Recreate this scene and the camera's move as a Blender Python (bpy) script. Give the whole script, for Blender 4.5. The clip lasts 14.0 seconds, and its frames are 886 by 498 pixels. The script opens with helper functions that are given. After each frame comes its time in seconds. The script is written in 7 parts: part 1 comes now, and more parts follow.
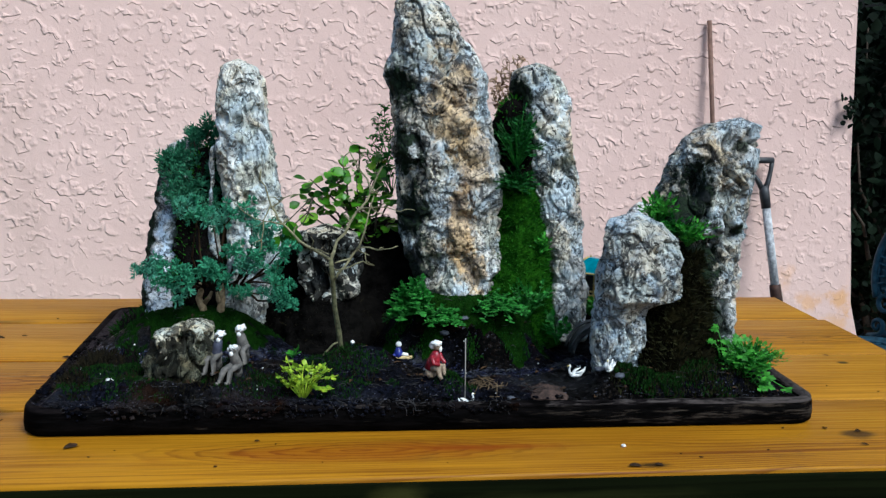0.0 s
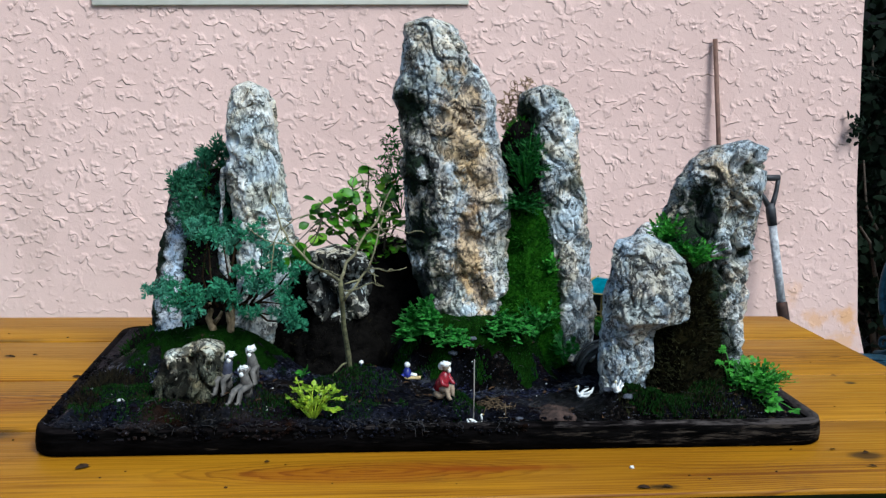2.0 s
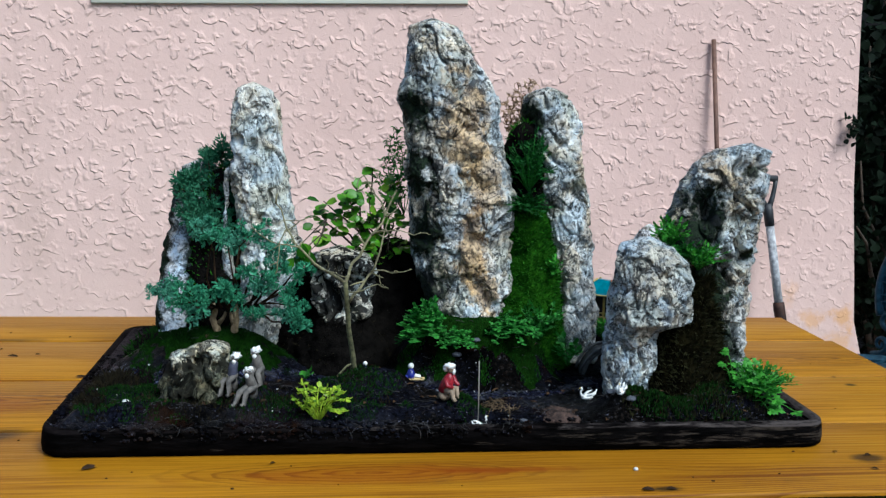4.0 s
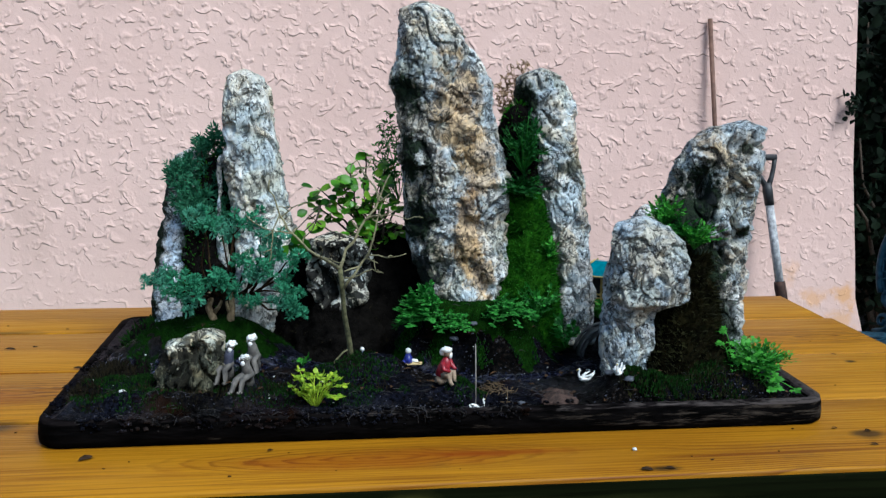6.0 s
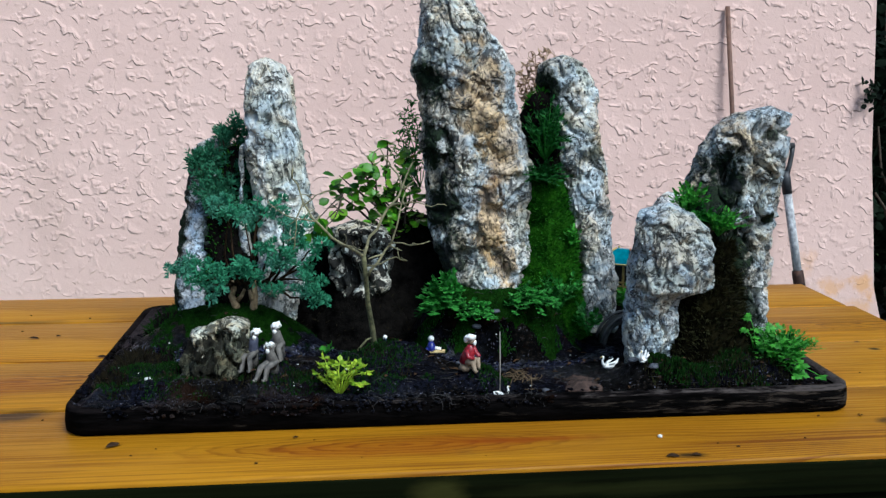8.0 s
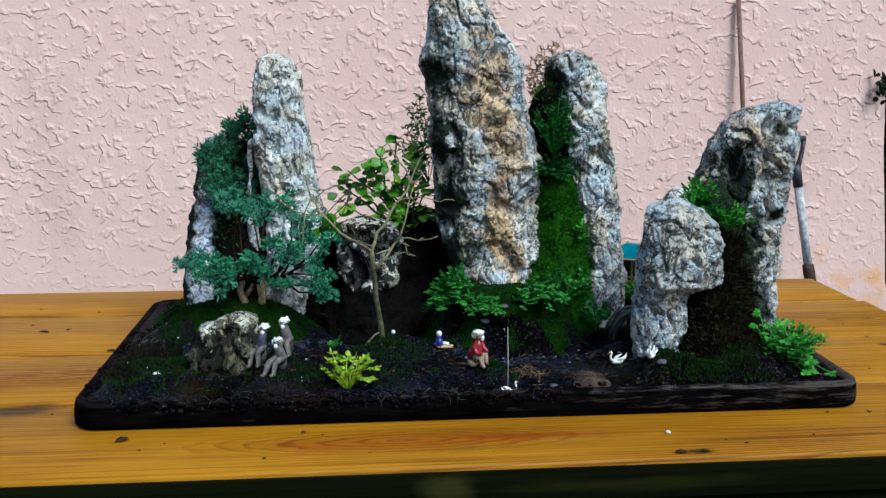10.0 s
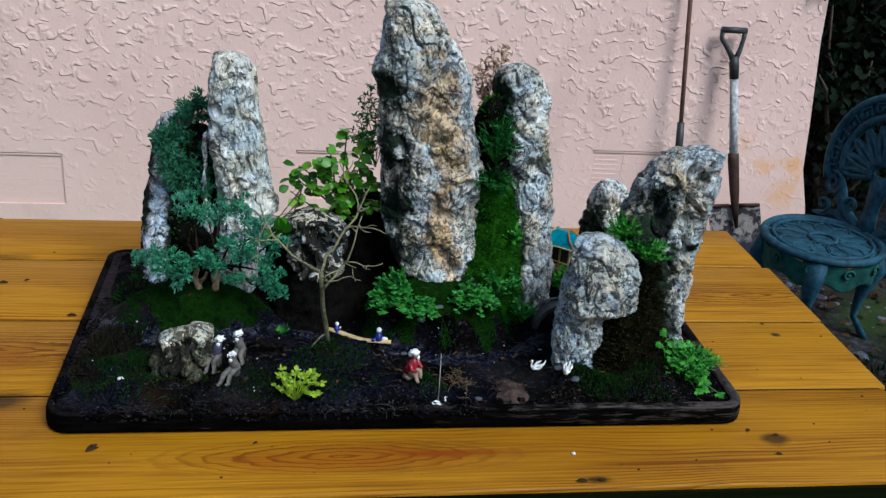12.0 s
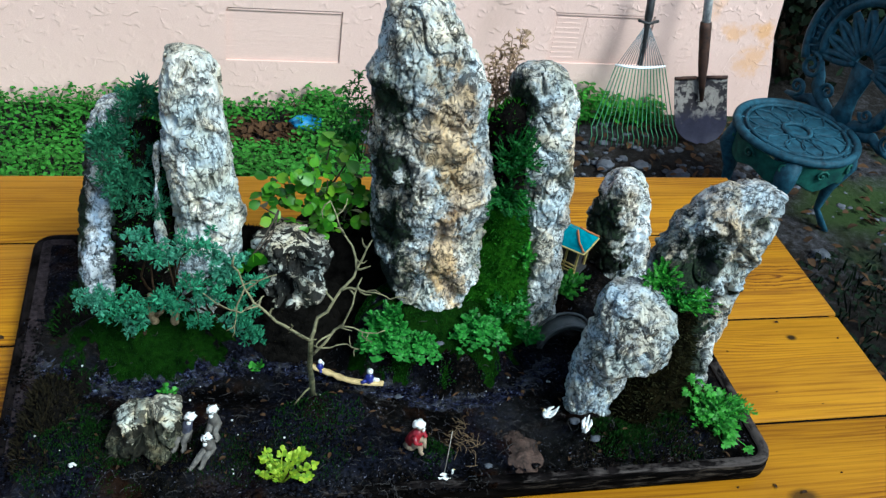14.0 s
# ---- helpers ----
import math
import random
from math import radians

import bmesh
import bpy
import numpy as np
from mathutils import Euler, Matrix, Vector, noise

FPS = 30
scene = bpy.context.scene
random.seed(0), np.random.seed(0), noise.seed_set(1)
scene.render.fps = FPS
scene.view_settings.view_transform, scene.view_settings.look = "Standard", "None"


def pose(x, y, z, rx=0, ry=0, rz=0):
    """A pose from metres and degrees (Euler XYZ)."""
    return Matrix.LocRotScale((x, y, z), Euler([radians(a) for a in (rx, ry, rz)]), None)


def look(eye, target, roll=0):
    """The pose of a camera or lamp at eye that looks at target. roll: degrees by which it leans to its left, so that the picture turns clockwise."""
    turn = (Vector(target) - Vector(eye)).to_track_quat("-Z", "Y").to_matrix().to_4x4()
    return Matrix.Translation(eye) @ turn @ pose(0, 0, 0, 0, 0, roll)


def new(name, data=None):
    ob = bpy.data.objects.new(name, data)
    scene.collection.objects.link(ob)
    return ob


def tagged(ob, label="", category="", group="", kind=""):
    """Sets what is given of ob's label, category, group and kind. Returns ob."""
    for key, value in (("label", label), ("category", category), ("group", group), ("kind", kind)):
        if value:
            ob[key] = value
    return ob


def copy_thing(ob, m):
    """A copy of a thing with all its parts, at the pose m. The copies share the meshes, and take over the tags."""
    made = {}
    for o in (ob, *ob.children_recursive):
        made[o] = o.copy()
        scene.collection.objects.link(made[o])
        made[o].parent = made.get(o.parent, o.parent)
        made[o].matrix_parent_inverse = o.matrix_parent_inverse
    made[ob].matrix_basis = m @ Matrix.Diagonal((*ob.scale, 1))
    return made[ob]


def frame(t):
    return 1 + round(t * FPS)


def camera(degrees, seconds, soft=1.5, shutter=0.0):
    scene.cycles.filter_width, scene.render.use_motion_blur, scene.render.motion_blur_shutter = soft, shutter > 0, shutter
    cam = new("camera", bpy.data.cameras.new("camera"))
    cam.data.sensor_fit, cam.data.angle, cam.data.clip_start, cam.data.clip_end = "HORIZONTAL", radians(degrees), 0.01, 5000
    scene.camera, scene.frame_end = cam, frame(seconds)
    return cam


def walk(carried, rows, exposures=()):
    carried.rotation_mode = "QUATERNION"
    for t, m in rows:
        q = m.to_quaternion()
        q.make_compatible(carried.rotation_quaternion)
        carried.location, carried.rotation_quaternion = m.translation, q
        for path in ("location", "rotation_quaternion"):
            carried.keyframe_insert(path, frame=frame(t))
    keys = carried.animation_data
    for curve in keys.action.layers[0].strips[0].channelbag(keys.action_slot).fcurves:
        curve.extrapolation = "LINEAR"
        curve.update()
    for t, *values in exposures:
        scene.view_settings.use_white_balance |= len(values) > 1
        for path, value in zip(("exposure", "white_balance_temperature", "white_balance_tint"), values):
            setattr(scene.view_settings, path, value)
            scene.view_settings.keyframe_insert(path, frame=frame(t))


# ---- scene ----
cam = camera(48.6, 14.0, 1.35)
PATH = [
    (0, (-0.152, -1.212, 1.224), (0.07, 0.746, 0.879), 1.3),
    (0.5, (-0.156, -1.211, 1.224), (0.066, 0.747, 0.881), 1.2),
    (1, (-0.152, -1.213, 1.228), (0.061, 0.747, 0.893), 0.6),
    (1.5, (-0.15, -1.217, 1.232), (0.063, 0.745, 0.907), 0.6),
    (2, (-0.158, -1.219, 1.235), (0.053, 0.745, 0.919), 1.3),
    (2.5, (-0.175, -1.22, 1.24), (0.047, 0.741, 0.921), 1.7),
    (4.8, (-0.17, -1.221, 1.242), (0.053, 0.74, 0.919), 1.2),
    (5, (-0.168, -1.217, 1.241), (0.06, 0.742, 0.911), 0.9),
    (5.5, (-0.166, -1.215, 1.237), (0.066, 0.743, 0.898), 0.6),
    (6, (-0.162, -1.216, 1.236), (0.056, 0.742, 0.889), 0.4),
    (6.5, (-0.157, -1.217, 1.234), (0.062, 0.739, 0.881), 0.1),
    (7, (-0.16, -1.216, 1.234), (0.053, 0.74, 0.874), 0.1),
    (7.5, (-0.167, -1.215, 1.234), (0.044, 0.741, 0.877), -0.1),
    (8, (-0.178, -1.214, 1.23), (0.015, 0.743, 0.866), 0.1),
    (10.5, (-0.175, -1.212, 1.235), (-0.008, 0.744, 0.855), 0.2),
    (11, (-0.183, -1.227, 1.273), (0.027, 0.728, 0.905), 2.2),
    (11.5, (-0.171, -1.183, 1.461), (0.154, 0.721, 0.943), 1.0),
    (12, (-0.2, -1.21, 1.631), (0.104, 0.59, 0.815), 4.7),
    (12.5, (-0.184, -1.195, 1.759), (0.028, 0.5, 0.718), 3.5),
    (13, (-0.205, -1.102, 1.816), (0.045, 0.569, 0.745), 4.9),
    (13.5, (-0.255, -0.91, 1.868), (0.128, 0.709, 0.757), 5.7),
    (14, (-0.294, -0.767, 1.838), (0.189, 0.761, 0.642), 9.8),
]
walk(cam, [(t, look(eye, target, roll)) for t, eye, target, roll in PATH],
     [(0, 0.06, 5500, 1), (11, 0.06, 5500, 1), (12.5, -0.22, 5540, 2), (13.2, 0.02, 5440, -4), (14, 0.34, 5440, -7)])

# ---- light ----
world = bpy.data.worlds.new("sky")
scene.world = world
world.use_nodes = True
sky = world.node_tree.nodes.new("ShaderNodeTexSky")
sky.sky_type, sky.sun_disc = "NISHITA", False
sky.sun_elevation, sky.sun_rotation = radians(55), radians(140)
sky.air_density, sky.dust_density = 1.0, 3.0
world.node_tree.links.new(sky.outputs[0], world.node_tree.nodes["Background"].inputs[0])
world.node_tree.nodes["Background"].inputs[1].default_value = 0.14
sun = new("sun", bpy.data.lights.new("sun", "SUN"))
sun.data.energy, sun.data.angle, sun.data.color = 3.5, radians(24), (1.0, 0.975, 0.95)
sun.matrix_world = look((1.7, -2.2, 4.4), (0, 0.3, 0.8))

# ---- mesh tools ----
rnd = random.Random(7)


class Soup:
    """Vertices and faces gathered in plain lists."""

    def __init__(self):
        self.v, self.f, self.k = [], [], []

    def add(self, verts, faces, slot=0):
        n = len(self.v)
        self.v += [tuple(p) for p in verts]
        self.f += [tuple(n + i for i in face) for face in faces]
        self.k += [slot] * len(faces)

    def ring_loft(self, rings, slot=0, caps=True, closed=True):
        n, m = len(rings[0]), len(rings)
        faces = []
        for j in range(m - 1):
            for i in range(n if closed else n - 1):
                a, b = j * n + i, j * n + (i + 1) % n
                faces.append((a, b, b + n, a + n))
        if caps and closed:
            faces.append(tuple(range(n))[::-1])
            faces.append(tuple((m - 1) * n + i for i in range(n)))
        self.add([p for r in rings for p in r], faces, slot)

    def tube(self, pts, radii, seg=6, slot=0, flat=1.0):
        pts = [Vector(p) for p in pts]
        if not isinstance(radii, (list, tuple)):
            radii = [radii] * len(pts)
        rings, up = [], Vector((0.31, 0.22, 0.92)).normalized()
        for i, p in enumerate(pts):
            d = (pts[min(i + 1, len(pts) - 1)] - pts[max(i - 1, 0)]).normalized()
            if abs(d.dot(up)) > 0.97:
                up = Vector((0.9, 0.3, 0.1)).normalized()
            a = d.cross(up).normalized()
            b = a.cross(d)
            up = b
            rings.append([p + radii[i] * (math.cos(q) * a + flat * math.sin(q) * b) for q in (2 * math.pi * s / seg for s in range(seg))])
        self.ring_loft(rings, slot)

    def ball(self, c, r, seg=10, rows=7, slot=0, squash=(1, 1, 1), bump=0.0):
        c = Vector(c)
        rings = []
        for j in range(rows):
            a = math.pi * (j + 0.35) / (rows - 0.3)
            ring = []
            for i in range(seg):
                q = 2 * math.pi * i / seg
                d = Vector((math.sin(a) * math.cos(q), math.sin(a) * math.sin(q), -math.cos(a)))
                s = r * (1 + bump * noise.noise(d * 2.1 + c * 37))
                ring.append(c + Vector((d.x * squash[0], d.y * squash[1], d.z * squash[2])) * s)
            rings.append(ring)
        self.ring_loft(rings, slot)

    def leaf(self, base, way, side, length, width, slot=0, round_tip=0.6, cup=0.12):
        base, way = Vector(base), Vector(way).normalized()
        side = (Vector(side) - Vector(side).dot(way) * way).normalized()
        nor = way.cross(side)
        ks = ((0.0, 0.03), (0.22, 0.62), (0.5, 1.0), (0.78, 0.55 + 0.4 * round_tip), (1.0, 0.02))
        verts = []
        for t, w in ks:
            mid = base + way * length * t - nor * cup * length * t * t
            verts += [mid - side * width * 0.5 * w + nor * cup * width * w, mid, mid + side * width * 0.5 * w + nor * cup * width * w]
        faces = []
        for j in range(4):
            a = j * 3
            faces += [(a, a + 1, a + 4, a + 3), (a + 1, a + 2, a + 5, a + 4)]
        self.add(verts, faces, slot)

    def blade(self, base, tip, width, slot=0):
        base, tip = Vector(base), Vector(tip)
        s = (tip - base).cross(Vector((rnd.uniform(-1, 1), rnd.uniform(-1, 1), rnd.uniform(-0.3, 0.3))))
        if s.length < 1e-9:
            return
        s = s.normalized() * width * 0.5
        mid = base.lerp(tip, 0.45)
        self.add([base - s * 0.5, base + s * 0.5, mid + s, tip, mid - s], [(0, 1, 2, 3, 4)], slot)


def mesh_of(src, mats, smooth=True):
    me = bpy.data.meshes.new("mesh")
    mats = mats if isinstance(mats, (list, tuple)) else [mats]
    if isinstance(src, Soup):
        me.from_pydata(src.v, [], src.f)
        for m in mats:
            me.materials.append(m)
        if len(mats) > 1:
            me.polygons.foreach_set("material_index", src.k)
    else:
        src.to_mesh(me)
        src.free()
        for m in mats:
            me.materials.append(m)
    me.polygons.foreach_set("use_smooth", [smooth] * len(me.polygons))
    me.update()
    return me


def spot(ob):
    p = Vector((0, 0, 0))
    while ob is not None:
        p += ob.location
        ob = ob.parent
    return p


def thing(name, at, label="", category="", group="", kind=""):
    ob = new(name)
    ob.empty_display_size = 0.05
    ob.location = at
    return tagged(ob, label, category, group, kind)


def shifted(me, by):
    me.transform(Matrix.Translation(by))
    return me


def part(name, src, material, parent, label="", smooth=True, kind=""):
    """One mesh under its thing; the mesh is given in world places."""
    me = shifted(mesh_of(src, material, smooth), -spot(parent))
    ob = new(name, me)
    ob.parent = parent
    return tagged(ob, label, kind=kind)


def solo(name, src, material, at, label="", category="", group="", kind="", smooth=True):
    """A thing that is one mesh, given in world places, with its origin at its base."""
    ob = new(name, shifted(mesh_of(src, material, smooth), -Vector(at)))
    ob.location = at
    return tagged(ob, label, category, group, kind)


def box(x0, x1, y0, y1, z0, z1, bevel=0.003, seg=2):
    bm = bmesh.new()
    bmesh.ops.create_cube(bm, size=1)
    for v in bm.verts:
        v.co = ((x0 + x1) / 2 + v.co.x * (x1 - x0), (y0 + y1) / 2 + v.co.y * (y1 - y0), (z0 + z1) / 2 + v.co.z * (z1 - z0))
    if bevel:
        bmesh.ops.bevel(bm, geom=bm.edges[:], offset=bevel, segments=seg, affect="EDGES", profile=0.5)
    return bm


def ease(t):
    return t * t * (3 - 2 * t)


def clamp(v, a=0.0, b=1.0):
    return max(a, min(b, v))


# ---- materials ----
def base_mat(name, rough=0.7, metal=0.0, spec=0.4):
    m = bpy.data.materials.new(name)
    m.use_nodes = True
    b = m.node_tree.nodes["Principled BSDF"]
    b.inputs["Roughness"].default_value = rough
    b.inputs["Metallic"].default_value = metal
    b.inputs["Specular IOR Level"].default_value = spec
    return m, m.node_tree, b


def node(nt, kind, links=(), **props):
    n = nt.nodes.new(kind)
    for k, v in props.items():
        if k in n.inputs:
            n.inputs[k].default_value = v
    for socket, src in links:
        nt.links.new(src, n.inputs[socket])
    return n


def coords(nt, stretch=(1, 1, 1), world_space=False, offset=(0, 0, 0)):
    if world_space:
        src = nt.nodes.new("ShaderNodeNewGeometry").outputs["Position"]
    else:
        src = nt.nodes.new("ShaderNodeTexCoord").outputs["Object"]
    mp = nt.nodes.new("ShaderNodeMapping")
    mp.inputs["Scale"].default_value = stretch
    mp.inputs["Location"].default_value = offset
    nt.links.new(src, mp.inputs["Vector"])
    return mp.outputs[0]


def fuzz(nt, vec, scale, detail=4.0, rough=0.6, twist=0.0):
    n = node(nt, "ShaderNodeTexNoise", [("Vector", vec)], Scale=scale, Detail=detail, Roughness=rough, Distortion=twist)
    return n.outputs["Fac"]


def ramp(nt, fac, stops, smooth=False):
    n = nt.nodes.new("ShaderNodeValToRGB")
    n.color_ramp.interpolation = "EASE" if smooth else "LINEAR"
    el = n.color_ramp.elements
    while len(el) < len(stops):
        el.new(0.5)
    for e, (p, c) in zip(el, stops):
        e.position = p
        e.color = (c, c, c, 1) if isinstance(c, (int, float)) else (*c, 1)
    nt.links.new(fac, n.inputs[0])
    return n.outputs[0]


def mix(nt, fac, a, b, how="MIX"):
    n = nt.nodes.new("ShaderNodeMix")
    n.data_type, n.blend_type = "RGBA", how
    for i, v in ((0, fac), (6, a), (7, b)):
        if isinstance(v, (int, float)):
            n.inputs[i].default_value = v
        elif isinstance(v, tuple):
            n.inputs[i].default_value = (*v, 1)
        else:
            nt.links.new(v, n.inputs[i])
    return n.outputs[2]


def calc(nt, op, a, b=0.0, c=None):
    n = nt.nodes.new("ShaderNodeMath")
    n.operation = op
    for i, v in enumerate((a, b) if c is None else (a, b, c)):
        if isinstance(v, (int, float)):
            n.inputs[i].default_value = v
        else:
            nt.links.new(v, n.inputs[i])
    return n.outputs[0]


def relief(nt, bsdf, height, strength=0.5, distance=0.002, under=None):
    n = nt.nodes.new("ShaderNodeBump")
    n.inputs["Strength"].default_value = strength
    n.inputs["Distance"].default_value = distance
    nt.links.new(height, n.inputs["Height"])
    if under is not None:
        nt.links.new(under, n.inputs["Normal"])
    nt.links.new(n.outputs[0], bsdf.inputs["Normal"])
    return n.outputs[0]


def simple(name, dark, light, scale=30.0, rough=0.7, metal=0.0, bump=0.3, dist=0.001, spec=0.4, detail=5.0):
    """Two tones of one colour broken up by noise at two scales, with fine relief."""
    m, nt, b = base_mat(name, rough, metal, spec)
    vec = coords(nt)
    f = calc(nt, "ADD", calc(nt, "MULTIPLY", fuzz(nt, vec, scale, detail), 0.65), calc(nt, "MULTIPLY", fuzz(nt, vec, scale * 0.17, 3), 0.35))
    nt.links.new(ramp(nt, f, [(0.34, dark), (0.66, light)]), b.inputs["Base Color"])
    relief(nt, b, fuzz(nt, vec, scale * 2.3, 4), bump, dist)
    return m


def foliage(name, dark, light, rough=0.5, thin=0.25, each=0.6, patch=0.45):
    """Leaf colour, a little different on each leaf, with some light through it."""
    m, nt, b = base_mat(name, rough, 0, 0.3 if rough < 0.55 else 0.15)
    geo = nt.nodes.new("ShaderNodeNewGeometry")
    info = nt.nodes.new("ShaderNodeObjectInfo")
    r = calc(nt, "FRACT", calc(nt, "ADD", geo.outputs["Random Per Island"], info.outputs["Random"]))
    r = calc(nt, "ADD", calc(nt, "MULTIPLY", r, each), calc(nt, "MULTIPLY", fuzz(nt, coords(nt, world_space=True), 40, 3), patch))
    col = ramp(nt, r, [(0.12, dark), (0.9, light)])
    nt.links.new(col, b.inputs["Base Color"])
    tr = node(nt, "ShaderNodeBsdfTranslucent", [("Color", col)])
    mixer = node(nt, "ShaderNodeMixShader", [(1, b.outputs[0]), (2, tr.outputs[0])])
    mixer.inputs[0].default_value = thin
    nt.links.new(mixer.outputs[0], nt.nodes["Material Output"].inputs[0])
    return m


def rock_mat(name, pale=(0.72, 0.735, 0.72), mid=(0.34, 0.36, 0.365), dark=(0.014, 0.0145, 0.017), rust=0.4, green=0.2, fine=1.25, streaks=(), recess_dark=0.85, spots=(), hollow=0.372, crack=0.85):
    """Weathered limestone: pale crust over grey, broken by dark fissures and pits, with tan and blue-grey tints."""
    m, nt, b = base_mat(name, 0.9, 0, 0.15)
    vec = coords(nt)
    big = fuzz(nt, vec, 15 * fine, 4, 0.6, 0.7)
    med = fuzz(nt, vec, 52 * fine, 5, 0.62, 1.5)
    small = fuzz(nt, vec, 150 * fine, 4, 0.65, 0.8)
    tone = calc(nt, "ADD", calc(nt, "MULTIPLY", big, 0.5), calc(nt, "ADD", calc(nt, "MULTIPLY", med, 0.42), calc(nt, "MULTIPLY", small, 0.08)))
    low, half = tuple(0.16 * c for c in mid), tuple((a + c) / 2 for a, c in zip(mid, pale))
    col = ramp(nt, tone, [(0.33, low), (0.385, mid), (0.46, half), (0.54, pale)])
    worn = ramp(nt, fuzz(nt, coords(nt, offset=(8.2, 1.6, 4.1)), 7.5 * fine, 4, 0.6, 0.5), [(0.44, 0.0), (0.58, 1.0)])
    col = mix(nt, calc(nt, "MULTIPLY", worn, 0.42), col, mix(nt, 1.0, col, (0.45, 0.46, 0.47), "MULTIPLY"))
    # tints of the crust
    cream = ramp(nt, fuzz(nt, coords(nt, offset=(2.2, 0.6, 1.1)), 11 * fine, 5, 0.65, 0.9), [(0.46, 0.0), (0.57, 1.0)])
    col = mix(nt, calc(nt, "MULTIPLY", cream, 0.6), col, mix(nt, 1.0, col, (1.0, 0.84, 0.58), "MULTIPLY"))
    cool = ramp(nt, fuzz(nt, coords(nt, offset=(0.4, 3.6, 2.1)), 14 * fine, 4, 0.6, 0.8), [(0.45, 0.0), (0.56, 1.0)])
    col = mix(nt, calc(nt, "MULTIPLY", cool, 0.55), col, mix(nt, 1.0, col, (0.6, 0.8, 1.0), "MULTIPLY"))
    tan = mix(nt, ramp(nt, tone, [(0.42, 0.0), (0.57, 1.0)]), (0.08, 0.05, 0.025), (0.6, 0.46, 0.28))
    warm = ramp(nt, fuzz(nt, vec, 9 * fine, 6, 0.7, 0.9), [(0.5, 0.0), (0.6, 1.0)])
    col = mix(nt, calc(nt, "MULTIPLY", warm, rust), col, tan)
    # fissures that wander and break off, pits and hollows, with their shade painted near-black
    lines = []
    for scale, width, off, cut in ((19, 0.026, (1.3, 4.2, 2.2), 0.45), (34, 0.05, (4.4, 0.7, 5.1), 0.5), (60, 0.075, (2.7, 6.3, 0.4), 0.56)):
        wander = fuzz(nt, coords(nt, (1, 1, 0.75), offset=off), scale * fine, 3, 0.55, 1.9)
        line = ramp(nt, calc(nt, "ABSOLUTE", calc(nt, "SUBTRACT", wander, 0.5)), [(0.0, 1.0), (width * 0.35, 0.85), (width, 0.0)])
        lines.append(calc(nt, "MULTIPLY", line, ramp(nt, fuzz(nt, coords(nt, offset=(off[2], off[0], off[1])), scale * 1.15 * fine, 3, 0.6), [(cut, 0.0), (cut + 0.05, 1.0)])))
    line = calc(nt, "MAXIMUM", lines[0], calc(nt, "MAXIMUM", lines[1], calc(nt, "MULTIPLY", lines[2], 0.4)))
    pits = ramp(nt, fuzz(nt, coords(nt, offset=(0.9, 0.2, 3.3)), 78 * fine, 4, 0.62, 1.2), [(0.335, 1.0), (0.352, 0.0)])
    caves = ramp(nt, fuzz(nt, coords(nt, offset=(7.1, 2.4, 1.6)), 27 * fine, 5, 0.66, 1.4), [(hollow + 0.008, 1.0), (hollow + 0.02, 0.0)])
    pocks = ramp(nt, fuzz(nt, coords(nt, offset=(5.3, 1.2, 0.8)), 150 * fine, 3, 0.55, 0.5), [(0.35, 0.85), (0.372, 0.0)])
    recess = calc(nt, "MAXIMUM", calc(nt, "MULTIPLY", line, crack), calc(nt, "MAXIMUM", calc(nt, "MAXIMUM", pits, pocks), caves))
    # spots paint dark moss and also the shade of hollows and flanks
    for place, radii, deep, kind in [(*a, "rust") for a in streaks] + [(*a, "moss") for a in spots]:
        mp = nt.nodes.new("ShaderNodeMapping")
        mp.vector_type = "TEXTURE"
        mp.inputs["Location"].default_value, mp.inputs["Scale"].default_value = place, radii
        nt.links.new(vec, mp.inputs["Vector"])
        far = nt.nodes.new("ShaderNodeVectorMath")
        far.operation = "LENGTH"
        nt.links.new(mp.outputs[0], far.inputs[0])
        edge = calc(nt, "ADD", far.outputs["Value"], calc(nt, "MULTIPLY", calc(nt, "SUBTRACT", fuzz(nt, vec, 38, 5, 0.7), 0.5), 2.8))
        tint = mix(nt, ramp(nt, tone, [(0.41, 0.0), (0.57, 1.0)]), (0.1, 0.048, 0.014), (0.66, 0.44, 0.2)) if kind == "rust" else mix(nt, small, (0.004, 0.008, 0.004), (0.02, 0.034, 0.016))
        col = mix(nt, calc(nt, "MULTIPLY", ramp(nt, edge, [(0.6, 1.0), (1.05, 0.0)]), deep), col, tint)
    # Crevice shade goes into the colour; the same mask sinks the relief.
    col = mix(nt, calc(nt, "MULTIPLY", recess, recess_dark), col, dark)
    mossy = ramp(nt, fuzz(nt, coords(nt, offset=(3.1, 1.7, 0.4)), 10 * fine, 5, 0.65, 0.6), [(0.56, 0.0), (0.62, 1.0)])
    col = mix(nt, calc(nt, "MULTIPLY", mossy, green), col, (0.008, 0.014, 0.006))
    nt.links.new(col, b.inputs["Base Color"])
    n1 = relief(nt, b, calc(nt, "SUBTRACT", med, calc(nt, "MULTIPLY", recess, 0.9)), 1.0, 0.004)
    relief(nt, b, calc(nt, "ADD", small, fuzz(nt, vec, 330 * fine, 3, 0.6)), 0.6, 0.0012, n1)
    return m


